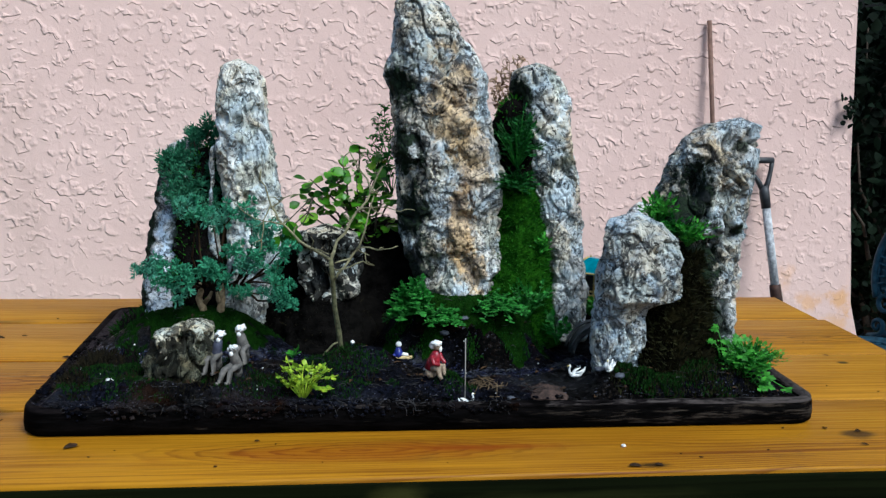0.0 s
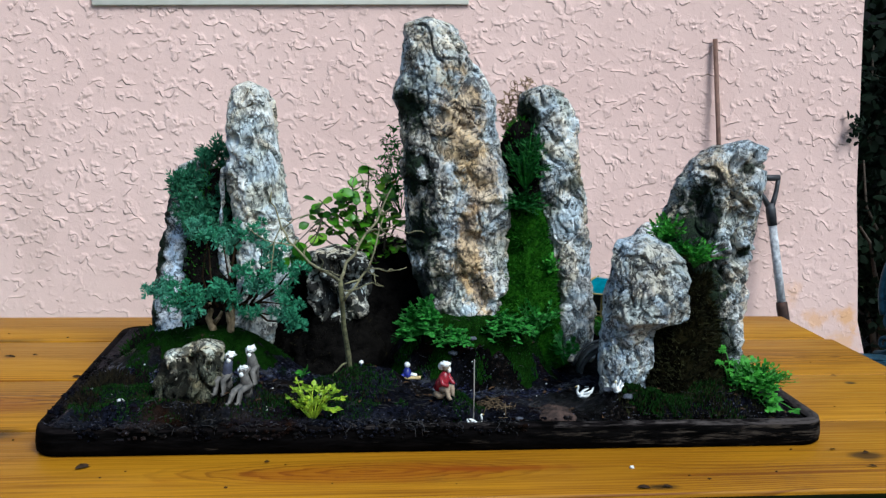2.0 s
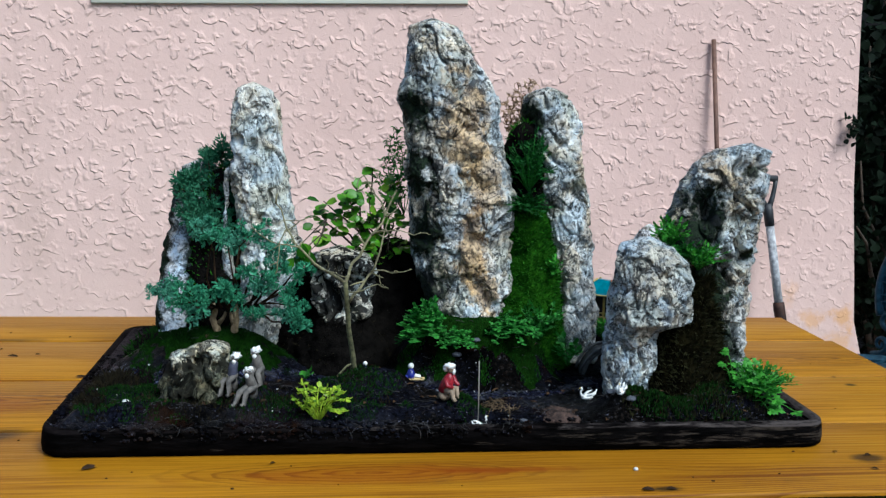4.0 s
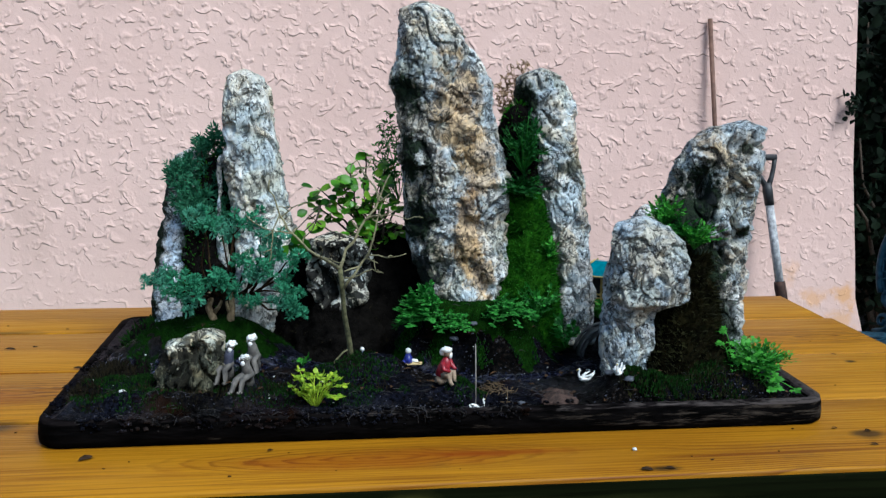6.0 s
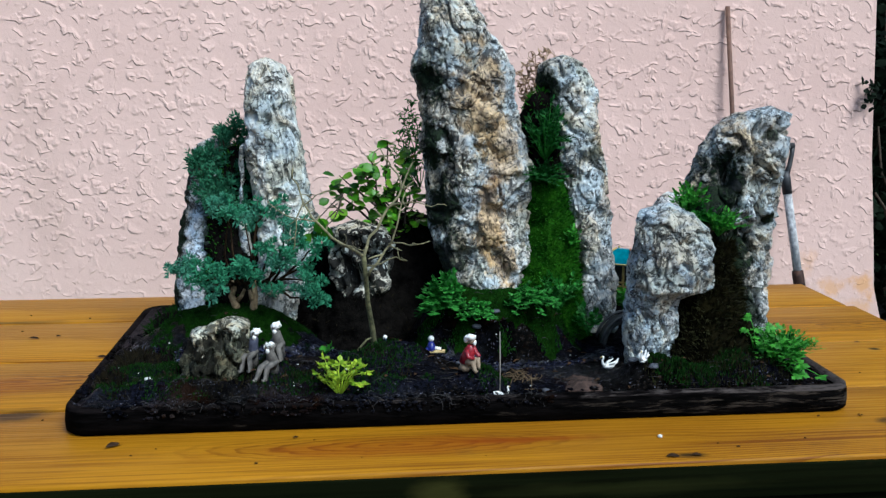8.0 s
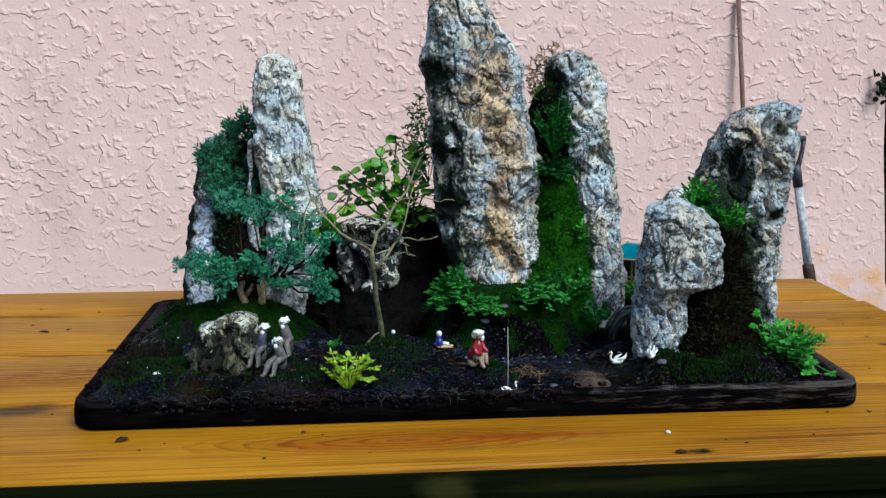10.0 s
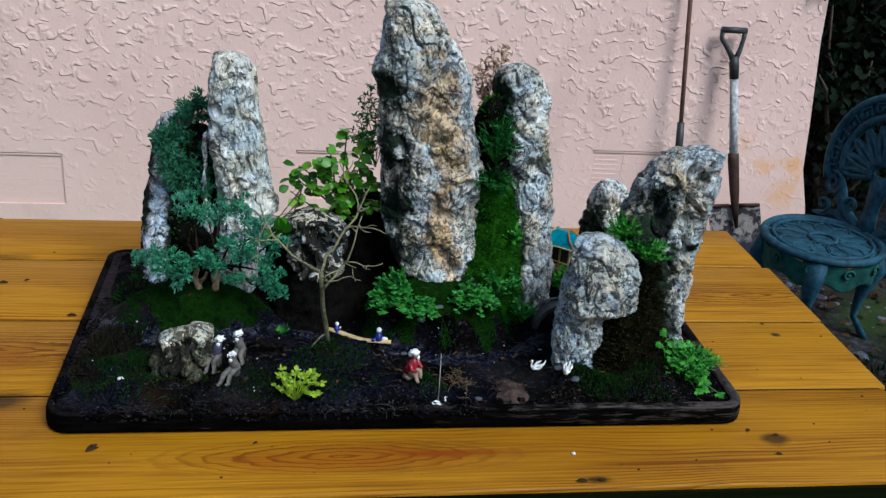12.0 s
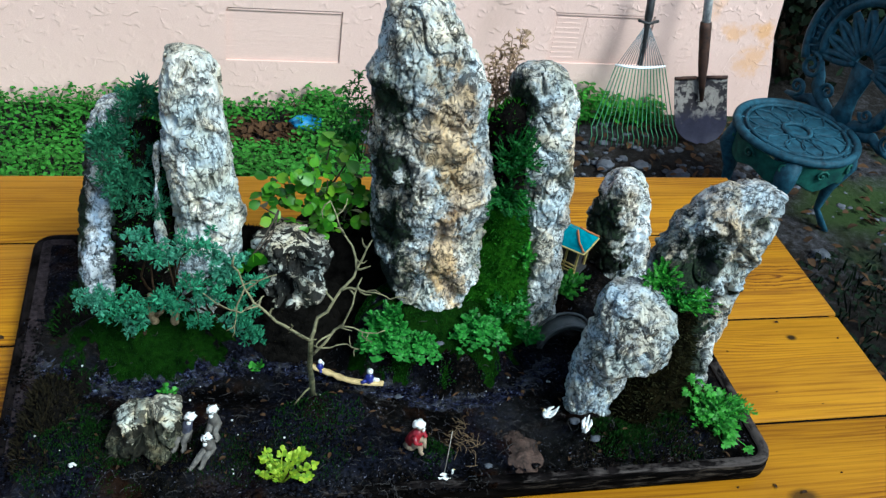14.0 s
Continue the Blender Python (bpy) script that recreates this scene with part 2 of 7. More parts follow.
def wood_mat(name, pale, deep, late, wet=0.5, rough=0.45, grey=0.0, pitch=0.0105, gloss=0.05, stains=(), hearts=()):
    """Sawn softwood: growth rings round a heart below the board, wandering along its length (x)."""
    m, nt, b = base_mat(name, rough, 0, gloss)
    info = nt.nodes.new("ShaderNodeObjectInfo")
    off = nt.nodes.new("ShaderNodeCombineXYZ")
    for i, k in enumerate((7.3, 0.09, 0.02)):
        nt.links.new(calc(nt, "MULTIPLY", info.outputs["Random"], k), off.inputs[i])
    add = nt.nodes.new("ShaderNodeVectorMath")
    nt.links.new(coords(nt), add.inputs[0])
    nt.links.new(off.outputs[0], add.inputs[1])
    vec = add.outputs[0]
    sep = nt.nodes.new("ShaderNodeSeparateXYZ")
    nt.links.new(vec, sep.inputs[0])
    slow = nt.nodes.new("ShaderNodeMapping")
    slow.inputs["Scale"].default_value = (0.55, 2.6, 2.6)
    nt.links.new(vec, slow.inputs[0])
    wob = fuzz(nt, slow.outputs[0], 1.3, 3, 0.5)
    knots = node(nt, "ShaderNodeTexVoronoi", [("Vector", slow.outputs[0])], Scale=0.9)
    near = ramp(nt, knots.outputs["Distance"], [(0.0, 1.0), (0.35, 0.0)], True)
    y = calc(nt, "ADD", calc(nt, "ADD", sep.outputs[1], calc(nt, "MULTIPLY", calc(nt, "SUBTRACT", wob, 0.5), 0.2)), calc(nt, "MULTIPLY", near, 0.03))
    z = calc(nt, "SUBTRACT", sep.outputs[2], 0.03)
    r = calc(nt, "SQRT", calc(nt, "ADD", calc(nt, "MULTIPLY", y, y), calc(nt, "MULTIPLY", z, z)))
    ring = calc(nt, "FRACT", calc(nt, "DIVIDE", r, pitch))
    band = ramp(nt, ring, [(0.0, 0.0), (0.45, 0.1), (0.78, 1.0), (0.93, 1.0), (1.0, 0.0)])
    band = calc(nt, "MULTIPLY", band, ramp(nt, fuzz(nt, slow.outputs[0], 3.1, 3, 0.55, 0.5), [(0.43, 0.06), (0.62, 0.9)]))
    fibre = nt.nodes.new("ShaderNodeMapping")
    fibre.inputs["Scale"].default_value = (6, 260, 260)
    nt.links.new(vec, fibre.inputs[0])
    thread = fuzz(nt, fibre.outputs[0], 1.0, 4, 0.6)
    col = mix(nt, band, pale, late)
    col = mix(nt, ramp(nt, thread, [(0.45, 0.0), (0.75, 0.5)]), col, deep)
    streak = nt.nodes.new("ShaderNodeMapping")
    streak.inputs["Scale"].default_value = (1.6, 110, 110)
    nt.links.new(vec, streak.inputs[0])
    lines = calc(nt, "MULTIPLY", ramp(nt, fuzz(nt, streak.outputs[0], 1.0, 5, 0.65, 0.2), [(0.53, 0.0), (0.62, 0.55)]), ramp(nt, wob, [(0.38, 0.35), (0.6, 1.0)]))
    col = mix(nt, lines, col, deep)
    for place, step in hearts:
        mp = nt.nodes.new("ShaderNodeMapping")
        mp.vector_type = "TEXTURE"
        mp.inputs["Location"].default_value, mp.inputs["Scale"].default_value = place, step
        nt.links.new(coords(nt, world_space=True), mp.inputs["Vector"])
        far = nt.nodes.new("ShaderNodeVectorMath")
        far.operation = "LENGTH"
        nt.links.new(mp.outputs[0], far.inputs[0])
        grow = calc(nt, "ADD", far.outputs["Value"], calc(nt, "MULTIPLY", fuzz(nt, coords(nt, (1, 4, 4), True), 7, 5), 2.6))
        loop = ramp(nt, calc(nt, "FRACT", grow), [(0.0, 0.0), (0.55, 0.15), (0.8, 1.0), (0.92, 1.0), (1.0, 0.0)])
        fade = ramp(nt, calc(nt, "MULTIPLY", far.outputs["Value"], 0.1), [(0.3, 1.0), (0.75, 0.0)])
        col = mix(nt, calc(nt, "MULTIPLY", loop, fade), col, deep)
    blot = ramp(nt, fuzz(nt, slow.outputs[0], 2.4, 5, 0.6, 0.4), [(0.42, 0.0), (0.75, 1.0)])
    col = mix(nt, calc(nt, "MULTIPLY", blot, wet), col, deep)
    col = mix(nt, calc(nt, "MULTIPLY", info.outputs["Random"], 0.35), col, late)
    dirty = ramp(nt, fuzz(nt, coords(nt, (1.2, 2.4, 2.4), offset=(4.0, 2.0, 0)), 2.2, 6, 0.7, 0.3), [(0.6, 0.0), (0.78, 1.0)])
    col = mix(nt, calc(nt, "MULTIPLY", dirty, 0.55), col, (0.035, 0.024, 0.012))
    for place, radii, deep, tint in stains:
        mp = nt.nodes.new("ShaderNodeMapping")
        mp.vector_type = "TEXTURE"
        mp.inputs["Location"].default_value, mp.inputs["Scale"].default_value = place, radii
        nt.links.new(coords(nt, world_space=True, offset=(0.25, -0.38, 0)), mp.inputs["Vector"])
        far = nt.nodes.new("ShaderNodeVectorMath")
        far.operation = "LENGTH"
        nt.links.new(mp.outputs[0], far.inputs[0])
        edge = calc(nt, "ADD", far.outputs["Value"], calc(nt, "MULTIPLY", calc(nt, "SUBTRACT", fuzz(nt, coords(nt, (1, 3, 3), True), 9, 5), 0.5), 1.6))
        col = mix(nt, calc(nt, "MULTIPLY", ramp(nt, edge, [(0.4, 1.0), (1.05, 0.0)]), deep), col, tint)
    if grey:
        col = mix(nt, grey, col, (0.17, 0.165, 0.15))
    nt.links.new(col, b.inputs["Base Color"])
    nt.links.new(ramp(nt, thread, [(0.3, rough - 0.1), (0.7, rough + 0.15)]), b.inputs["Roughness"])
    relief(nt, b, calc(nt, "ADD", calc(nt, "MULTIPLY", thread, 0.6), calc(nt, "MULTIPLY", band, 0.4)), 0.35, 0.0012)
    return m


def stucco_mat(name="pink_stucco", depth=0.0042, stretch=(1, 1, 1)):
    m, nt, b = base_mat(name, 0.9, 0, 0.2)
    vec = coords(nt, stretch)
    sep = nt.nodes.new("ShaderNodeSeparateXYZ")
    nt.links.new(vec, sep.inputs[0])
    # lips of plaster dragged by the trowel: each rises slowly and breaks off below, along a short wandering edge
    h = None
    for tilt, gap, off, cut in ((0.1, 0.066, (0.0, 0.0, 0.0), 0.51), (-0.55, 0.08, (3.1, 0.0, 5.2), 0.545), (0.75, 0.09, (7.7, 0.0, 1.4), 0.55)):
        at = coords(nt, stretch, offset=off)
        along = calc(nt, "MULTIPLY_ADD", sep.outputs[0], tilt, sep.outputs[2])
        sway = calc(nt, "ADD", calc(nt, "MULTIPLY", fuzz(nt, at, 6.0, 2, 0.5), 0.26), calc(nt, "MULTIPLY", fuzz(nt, at, 24.0, 2, 0.5), 0.075))
        saw = calc(nt, "FRACT", calc(nt, "DIVIDE", calc(nt, "ADD", along, sway), gap))
        lip = ramp(nt, saw, [(0.0, 0.0), (0.1, 1.0), (0.5, 0.2), (1.0, 0.0)])
        lip = calc(nt, "MULTIPLY", lip, ramp(nt, fuzz(nt, coords(nt, stretch, offset=(off[2], 0, off[0] + 2.0)), 17.0, 2, 0.5), [(cut - 0.06, 0.06), (cut, 0.14), (cut + 0.09, 1.0)]))
        h = lip if h is None else calc(nt, "MAXIMUM", h, lip)
    h = calc(nt, "MULTIPLY", h, ramp(nt, calc(nt, "ADD", sep.outputs[2], calc(nt, "MULTIPLY", fuzz(nt, vec, 3.0, 3), 0.4)), [(0.45, 0.22), (0.95, 1.0)]))
    grit = fuzz(nt, vec, 210, 4, 0.7)
    tone = calc(nt, "ADD", calc(nt, "MULTIPLY", fuzz(nt, vec, 1.3, 5, 0.6), 0.6), calc(nt, "MULTIPLY", grit, 0.4))
    col = ramp(nt, tone, [(0.3, (0.65, 0.435, 0.37)), (0.7, (0.79, 0.56, 0.48))])
    stain = ramp(nt, fuzz(nt, coords(nt, (1, 1, 0.35)), 2.1, 6, 0.65), [(0.58, 0.0), (0.8, 0.5)])
    col = mix(nt, stain, col, (0.4, 0.27, 0.21))
    for place, radii, deep in (((1.88, 0, 0.37), (0.06, 1, 0.06), 0.7), ((1.75, 0, 0.37), (0.07, 1, 0.04), 0.55), ((1.86, 0, 0.25), (0.08, 1, 0.09), 0.5), ((1.64, 0, 0.47), (0.05, 1, 0.05), 0.4)):
        mp = nt.nodes.new("ShaderNodeMapping")
        mp.vector_type = "TEXTURE"
        mp.inputs["Location"].default_value, mp.inputs["Scale"].default_value = place, radii
        nt.links.new(vec, mp.inputs["Vector"])
        far = nt.nodes.new("ShaderNodeVectorMath")
        far.operation = "LENGTH"
        nt.links.new(mp.outputs[0], far.inputs[0])
        edge = calc(nt, "ADD", far.outputs["Value"], calc(nt, "MULTIPLY", calc(nt, "SUBTRACT", fuzz(nt, vec, 16, 5), 0.5), 3.0))
        col = mix(nt, calc(nt, "MULTIPLY", ramp(nt, edge, [(0.3, 1.0), (1.0, 0.0)]), deep), col, (0.72, 0.36, 0.12))
    nt.links.new(col, b.inputs["Base Color"])
    n1 = relief(nt, b, h, 1.0, depth)
    relief(nt, b, grit, 0.22, 0.0015, n1)
    return m


def soil_mat():
    m, nt, b = base_mat("wet_black_soil", 0.85, 0, 0.03)
    vec = coords(nt, world_space=True)
    f = calc(nt, "ADD", calc(nt, "MULTIPLY", fuzz(nt, vec, 160, 5, 0.75), 0.6), calc(nt, "MULTIPLY", fuzz(nt, vec, 14, 4), 0.4))
    col = ramp(nt, f, [(0.42, (0.0006, 0.0006, 0.0007)), (0.53, (0.0022, 0.002, 0.002)), (0.59, (0.012, 0.009, 0.007)), (0.66, (0.07, 0.068, 0.075))])
    rusty = ramp(nt, fuzz(nt, coords(nt, world_space=True, offset=(2, 1, 0)), 11, 4, 0.6), [(0.54, 0.0), (0.66, 0.5)])
    col = mix(nt, rusty, col, mix(nt, fuzz(nt, vec, 150, 4), (0.001, 0.0006, 0.0004), (0.035, 0.014, 0.006)))
    cold = ramp(nt, fuzz(nt, coords(nt, world_space=True, offset=(6, 3, 0)), 8, 4, 0.6), [(0.46, 0.0), (0.6, 0.8)])
    col = mix(nt, cold, col, mix(nt, ramp(nt, fuzz(nt, vec, 190, 4, 0.7), [(0.4, 0.0), (0.68, 1.0)]), (0.0005, 0.0006, 0.0012), (0.012, 0.0135, 0.024)))
    speck = ramp(nt, fuzz(nt, vec, 300, 2, 0.5), [(0.68, 0.0), (0.72, 0.8)])
    col = mix(nt, speck, col, (0.13, 0.13, 0.17))
    damp = ramp(nt, fuzz(nt, vec, 9, 4, 0.65), [(0.5, 0.01), (0.64, 0.14)])
    nt.links.new(damp, b.inputs["Specular IOR Level"])
    nt.links.new(col, b.inputs["Base Color"])
    nt.links.new(ramp(nt, fuzz(nt, vec, 22, 3), [(0.4, 0.3), (0.62, 0.9)]), b.inputs["Roughness"])
    relief(nt, b, fuzz(nt, vec, 240, 5, 0.75), 0.9, 0.004)
    return m


def ground_mat():
    m, nt, b = base_mat("yard_ground", 0.95, 0, 0.15)
    vec = coords(nt, world_space=True)
    f = calc(nt, "ADD", calc(nt, "MULTIPLY", fuzz(nt, vec, 38, 6, 0.75), 0.55), calc(nt, "MULTIPLY", fuzz(nt, vec, 3.2, 5), 0.45))
    col = ramp(nt, f, [(0.38, (0.003, 0.0025, 0.002)), (0.5, (0.011, 0.009, 0.0075)), (0.6, (0.04, 0.039, 0.044)), (0.7, (0.12, 0.122, 0.138))])
    green = ramp(nt, fuzz(nt, vec, 0.9, 4), [(0.5, 0.0), (0.62, 0.8)])
    col = mix(nt, green, col, mix(nt, f, (0.008, 0.018, 0.004), (0.05, 0.09, 0.02)))
    nt.links.new(col, b.inputs["Base Color"])
    relief(nt, b, fuzz(nt, vec, 60, 6, 0.75), 0.8, 0.015)
    return m


PINK = stucco_mat()
PINK_BRUSHED = stucco_mat("brushed_pink_plaster", 0.002, (0.25, 1, 1.6))
CREAM = simple("cream_paint", (0.6, 0.56, 0.46), (0.72, 0.68, 0.58), 12, 0.7)
SOIL = soil_mat()
GROUND = ground_mat()
DIRT = (0.02, 0.011, 0.003)
PINE = wood_mat("oiled_pine", (0.44, 0.205, 0.005), (0.09, 0.025, 0.001), (0.13, 0.036, 0.001), pitch=0.0075, gloss=0.12, hearts=(((-0.126, -0.013, 0.75), (0.042, 0.0075, 0.2)), ((-0.75, 0.3, 0.75), (0.09, 0.011, 0.2)), ((0.75, 0.52, 0.75), (0.08, 0.009, 0.2))), stains=(
    ((-0.4, -0.235, 0.75), (0.07, 0.035, 0.1), 0.85, DIRT), ((-0.56, -0.225, 0.75), (0.16, 0.018, 0.1), 0.8, DIRT), ((-0.62, 0.29, 0.75), (0.16, 0.012, 0.1), 0.7, DIRT),
    ((-0.66, 0.02, 0.75), (0.2, 0.014, 0.1), 0.6, DIRT), ((0.13, -0.4, 0.75), (0.24, 0.04, 0.1), 0.5, (0.2, 0.045, 0.001)), ((0.3, -0.39, 0.75), (0.11, 0.014, 0.1), 0.85, (0.17, 0.034, 0.001)), ((-0.45, -0.1, 0.75), (0.12, 0.05, 0.1), 0.5, (0.17, 0.04, 0.001)), ((0.82, -0.37, 0.75), (0.025, 0.02, 0.1), 0.8, DIRT),
    ((-0.9, -0.1, 0.75), (0.3, 0.2, 0.1), 0.5, (0.1, 0.035, 0.002)), ((0.98, -0.03, 0.75), (0.012, 0.009, 0.1), 1.0, DIRT), ((0.5, -0.46, 0.75), (0.03, 0.01, 0.1), 0.9, DIRT)))
# Algae green taken down to near-black: the edge's shadow is in the colour.
PINE_SHADED_EDGE = wood_mat("algae_shade_painted_pine", (0.006, 0.008, 0.0025), (0.0015, 0.0025, 0.001), (0.004, 0.0045, 0.0015), rough=0.9, gloss=0.01, stains=(((0.18, -0.485, 0.723), (0.045, 0.1, 0.03), 0.55, (0.045, 0.043, 0.011)), ((0.4, -0.485, 0.72), (0.2, 0.1, 0.012), 0.4, (0.02, 0.022, 0.006))))
GREYWOOD = wood_mat("weathered_wood", (0.16, 0.15, 0.135), (0.06, 0.056, 0.05), (0.1, 0.095, 0.085), rough=0.9, grey=0.3, gloss=0.05)
SLATE = simple("dark_tray_stone", (0.003, 0.003, 0.003), (0.012, 0.011, 0.011), 40, 0.55, bump=0.5, dist=0.002)
def scuffed(name, black, grey, scuff, at):
    """Black stone with scuffs in lines along its length, most on one side."""
    m, nt, b = base_mat(name, 0.75, 0, 0.015)
    vec = coords(nt, (0.3, 0.3, 2.0))
    col = ramp(nt, fuzz(nt, vec, 60, 5, 0.7), [(0.4, black), (0.65, grey)])
    sep = nt.nodes.new("ShaderNodeSeparateXYZ")
    nt.links.new(coords(nt), sep.inputs[0])
    worn = ramp(nt, calc(nt, "ADD", fuzz(nt, coords(nt, (0.35, 0.35, 3.0), offset=(1, 2, 0)), 38, 5, 0.7), calc(nt, "MULTIPLY", sep.outputs[0], 0.22)), [(at, 0.0), (at + 0.1, 1.0)])
    nt.links.new(mix(nt, worn, col, scuff), b.inputs["Base Color"])
    relief(nt, b, fuzz(nt, vec, 90, 5, 0.7), 0.8, 0.003)
    return m


TRAY_EDGE = scuffed("worn_tray_edge", (0.0003, 0.0003, 0.0003), (0.0035, 0.003, 0.003), (0.035, 0.028, 0.022), 0.6)
# spots: shade of the hollow in the pillar's head, painted dark
ROCK_GREY = rock_mat("pitted_limestone", pale=(0.76, 0.755, 0.71), mid=(0.4, 0.405, 0.395), rust=0.35, streaks=(((0.0, -0.04, 0.36), (0.022, 0.06, 0.06), 0.55), ((0.01, -0.04, 0.24), (0.02, 0.06, 0.05), 0.5)), spots=(((-0.1, -0.02, 0.41), (0.03, 0.06, 0.036), 1.0), ((-0.02, -0.04, 0.3), (0.012, 0.05, 0.02), 0.8)))
ROCK_MOUND = rock_mat("mossy_pointed_limestone", pale=(0.88, 0.87, 0.84), mid=(0.5, 0.49, 0.47), rust=0.45, green=0.2, spots=(((-0.068, -0.04, 0.13), (0.042, 0.08, 0.075), 1.0), ((-0.05, -0.04, 0.05), (0.05, 0.08, 0.06), 1.0)))
# spots: moss on the left flank together with that flank's shade
ROCK_RUST = rock_mat("rust_streaked_limestone", pale=(0.77, 0.75, 0.69), mid=(0.38, 0.38, 0.37), rust=0.6, green=0.25,
                     streaks=(((-0.02, -0.065, 0.2), (0.03, 0.08, 0.075), 0.8), ((-0.035, -0.065, 0.4), (0.045, 0.08, 0.1), 0.7), ((0.0, -0.065, 0.13), (0.03, 0.08, 0.045), 0.75), ((0.0, -0.065, 0.31), (0.04, 0.08, 0.07), 0.65)),
                     spots=(((-0.118, -0.02, 0.42), (0.034, 0.06, 0.04), 1.0), ((-0.11, -0.02, 0.32), (0.042, 0.07, 0.06), 1.0), ((-0.1, -0.03, 0.22), (0.044, 0.07, 0.055), 1.0), ((-0.086, -0.01, 0.12), (0.042, 0.07, 0.075), 0.95), ((-0.11, -0.02, 0.5), (0.02, 0.05, 0.02), 0.6)))
ROCK_PALE = rock_mat("pale_limestone", pale=(0.8, 0.785, 0.72), mid=(0.46, 0.455, 0.42), rust=0.35, green=0.06, fine=0.9, hollow=0.335, crack=0.7)
ROCK_DARK = rock_mat("mossy_limestone", pale=(0.72, 0.75, 0.78), mid=(0.34, 0.36, 0.38), rust=0.25, green=0.35, spots=(((-0.034, -0.02, 0.07), (0.02, 0.08, 0.1), 1.0), ((-0.026, 0.02, 0.18), (0.021, 0.09, 0.1), 1.0), ((-0.014, 0.06, 0.26), (0.016, 0.1, 0.05), 0.9), ((0.035, -0.01, 0.16), (0.02, 0.08, 0.2), 0.95)))
ROCK_COARSE = rock_mat("coarse_grey_limestone", pale=(0.66, 0.68, 0.67), mid=(0.34, 0.355, 0.36), rust=0.22, green=0.1, fine=1.3, hollow=0.385)
# spots: black moss, and the shade inside the hollows put into colour
ROCK_HOOK = rock_mat("hooked_limestone", pale=(0.64, 0.63, 0.59), mid=(0.3, 0.295, 0.28), rust=0.65, green=0.25, spots=(((-0.066, -0.04, 0.28), (0.036, 0.07, 0.075), 1.0), ((-0.1, -0.03, 0.25), (0.03, 0.07, 0.05), 0.9), ((-0.055, -0.03, 0.17), (0.05, 0.07, 0.06), 1.0), ((-0.03, -0.03, 0.07), (0.04, 0.06, 0.06), 0.95), ((0.005, -0.04, 0.225), (0.012, 0.05, 0.012), 1.0), ((0.0, -0.04, 0.345), (0.014, 0.05, 0.012), 0.9)), streaks=(((-0.05, -0.03, 0.345), (0.03, 0.06, 0.03), 0.55), ((0.02, -0.04, 0.15), (0.02, 0.06, 0.05), 0.5)))
ROCK_LACE = rock_mat("hollowed_limestone", pale=(0.62, 0.59, 0.5), mid=(0.22, 0.21, 0.18), dark=(0.005, 0.005, 0.005), rust=0.3, green=0.35, fine=1.1, hollow=0.5, recess_dark=0.97)
MOSS = simple("moss_bed", (0.003, 0.018, 0.001), (0.022, 0.085, 0.004), 120, 0.95, bump=0.9, dist=0.004, spec=0.02)
MOSS_BLADE = foliage("moss_shoots", (0.005, 0.034, 0.001), (0.036, 0.17, 0.006), 0.9, 0.2)
MOSS_LOW = foliage("low_moss_shoots", (0.0015, 0.009, 0.0006), (0.01, 0.048, 0.002), 0.95, 0.15)
MOSS_MID = foliage("moss_tufts", (0.002, 0.014, 0.0008), (0.02, 0.094, 0.005), 0.95, 0.15)
MOSS_RUST = foliage("brown_green_moss_shoots", (0.001, 0.001, 0.0005), (0.024, 0.024, 0.006), 0.9, 0.15, 0.3, 0.9)
MOSS_BROWN = foliage("dry_moss_shoots", (0.002, 0.002, 0.001), (0.016, 0.012, 0.004), 0.9, 0.15)
PEAT = simple("dark_peat", (0.0006, 0.0006, 0.0006), (0.008, 0.007, 0.006), 75, 0.95, bump=0.9, dist=0.004, spec=0.02)
MOSS_PEAT = simple("mossy_brown_peat", (0.0006, 0.0006, 0.0004), (0.01, 0.0085, 0.003), 55, 0.95, bump=0.9, dist=0.004, spec=0.02)
JUNIPER = foliage("blue_green_needles", (0.002, 0.028, 0.012), (0.09, 0.37, 0.19), 0.6, 0.2, 0.35, 0.85)
JUNIPER_MIST = foliage("grey_green_needles", (0.004, 0.035, 0.02), (0.13, 0.4, 0.25), 0.6, 0.2, 0.35, 0.85)
STUMP = simple("tan_bark", (0.09, 0.06, 0.03), (0.42, 0.31, 0.18), 160, 0.9, bump=0.7, dist=0.0012, spec=0.1)
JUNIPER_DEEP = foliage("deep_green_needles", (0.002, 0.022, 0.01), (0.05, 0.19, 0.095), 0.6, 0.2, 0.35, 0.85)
LEAF = foliage("round_green_leaves", (0.008, 0.055, 0.002), (0.1, 0.3, 0.012), 0.34, 0.3, 0.8, 0.3)
LEAF_YOUNG = foliage("young_yellow_green_leaves", (0.06, 0.2, 0.008), (0.24, 0.42, 0.03), 0.38, 0.35)
LEAF_LIME = foliage("lime_leaves", (0.09, 0.25, 0.012), (0.5, 0.62, 0.04), 0.45, 0.35)
LEAF_FERN = foliage("low_green_leaves", (0.006, 0.05, 0.005), (0.075, 0.34, 0.045), 0.5, 0.3)
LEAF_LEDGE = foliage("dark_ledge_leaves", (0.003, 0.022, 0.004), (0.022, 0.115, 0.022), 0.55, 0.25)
LEAF_BRIGHT = foliage("bright_green_leaves", (0.016, 0.1, 0.006), (0.1, 0.39, 0.035), 0.5, 0.3)
# Near-black greens: the shade of the yard is put into the leaf colour.
LEAF_SHADED = foliage("shade_darkened_leaves", (0.0004, 0.002, 0.0005), (0.0035, 0.012, 0.003), 0.8, 0.08)
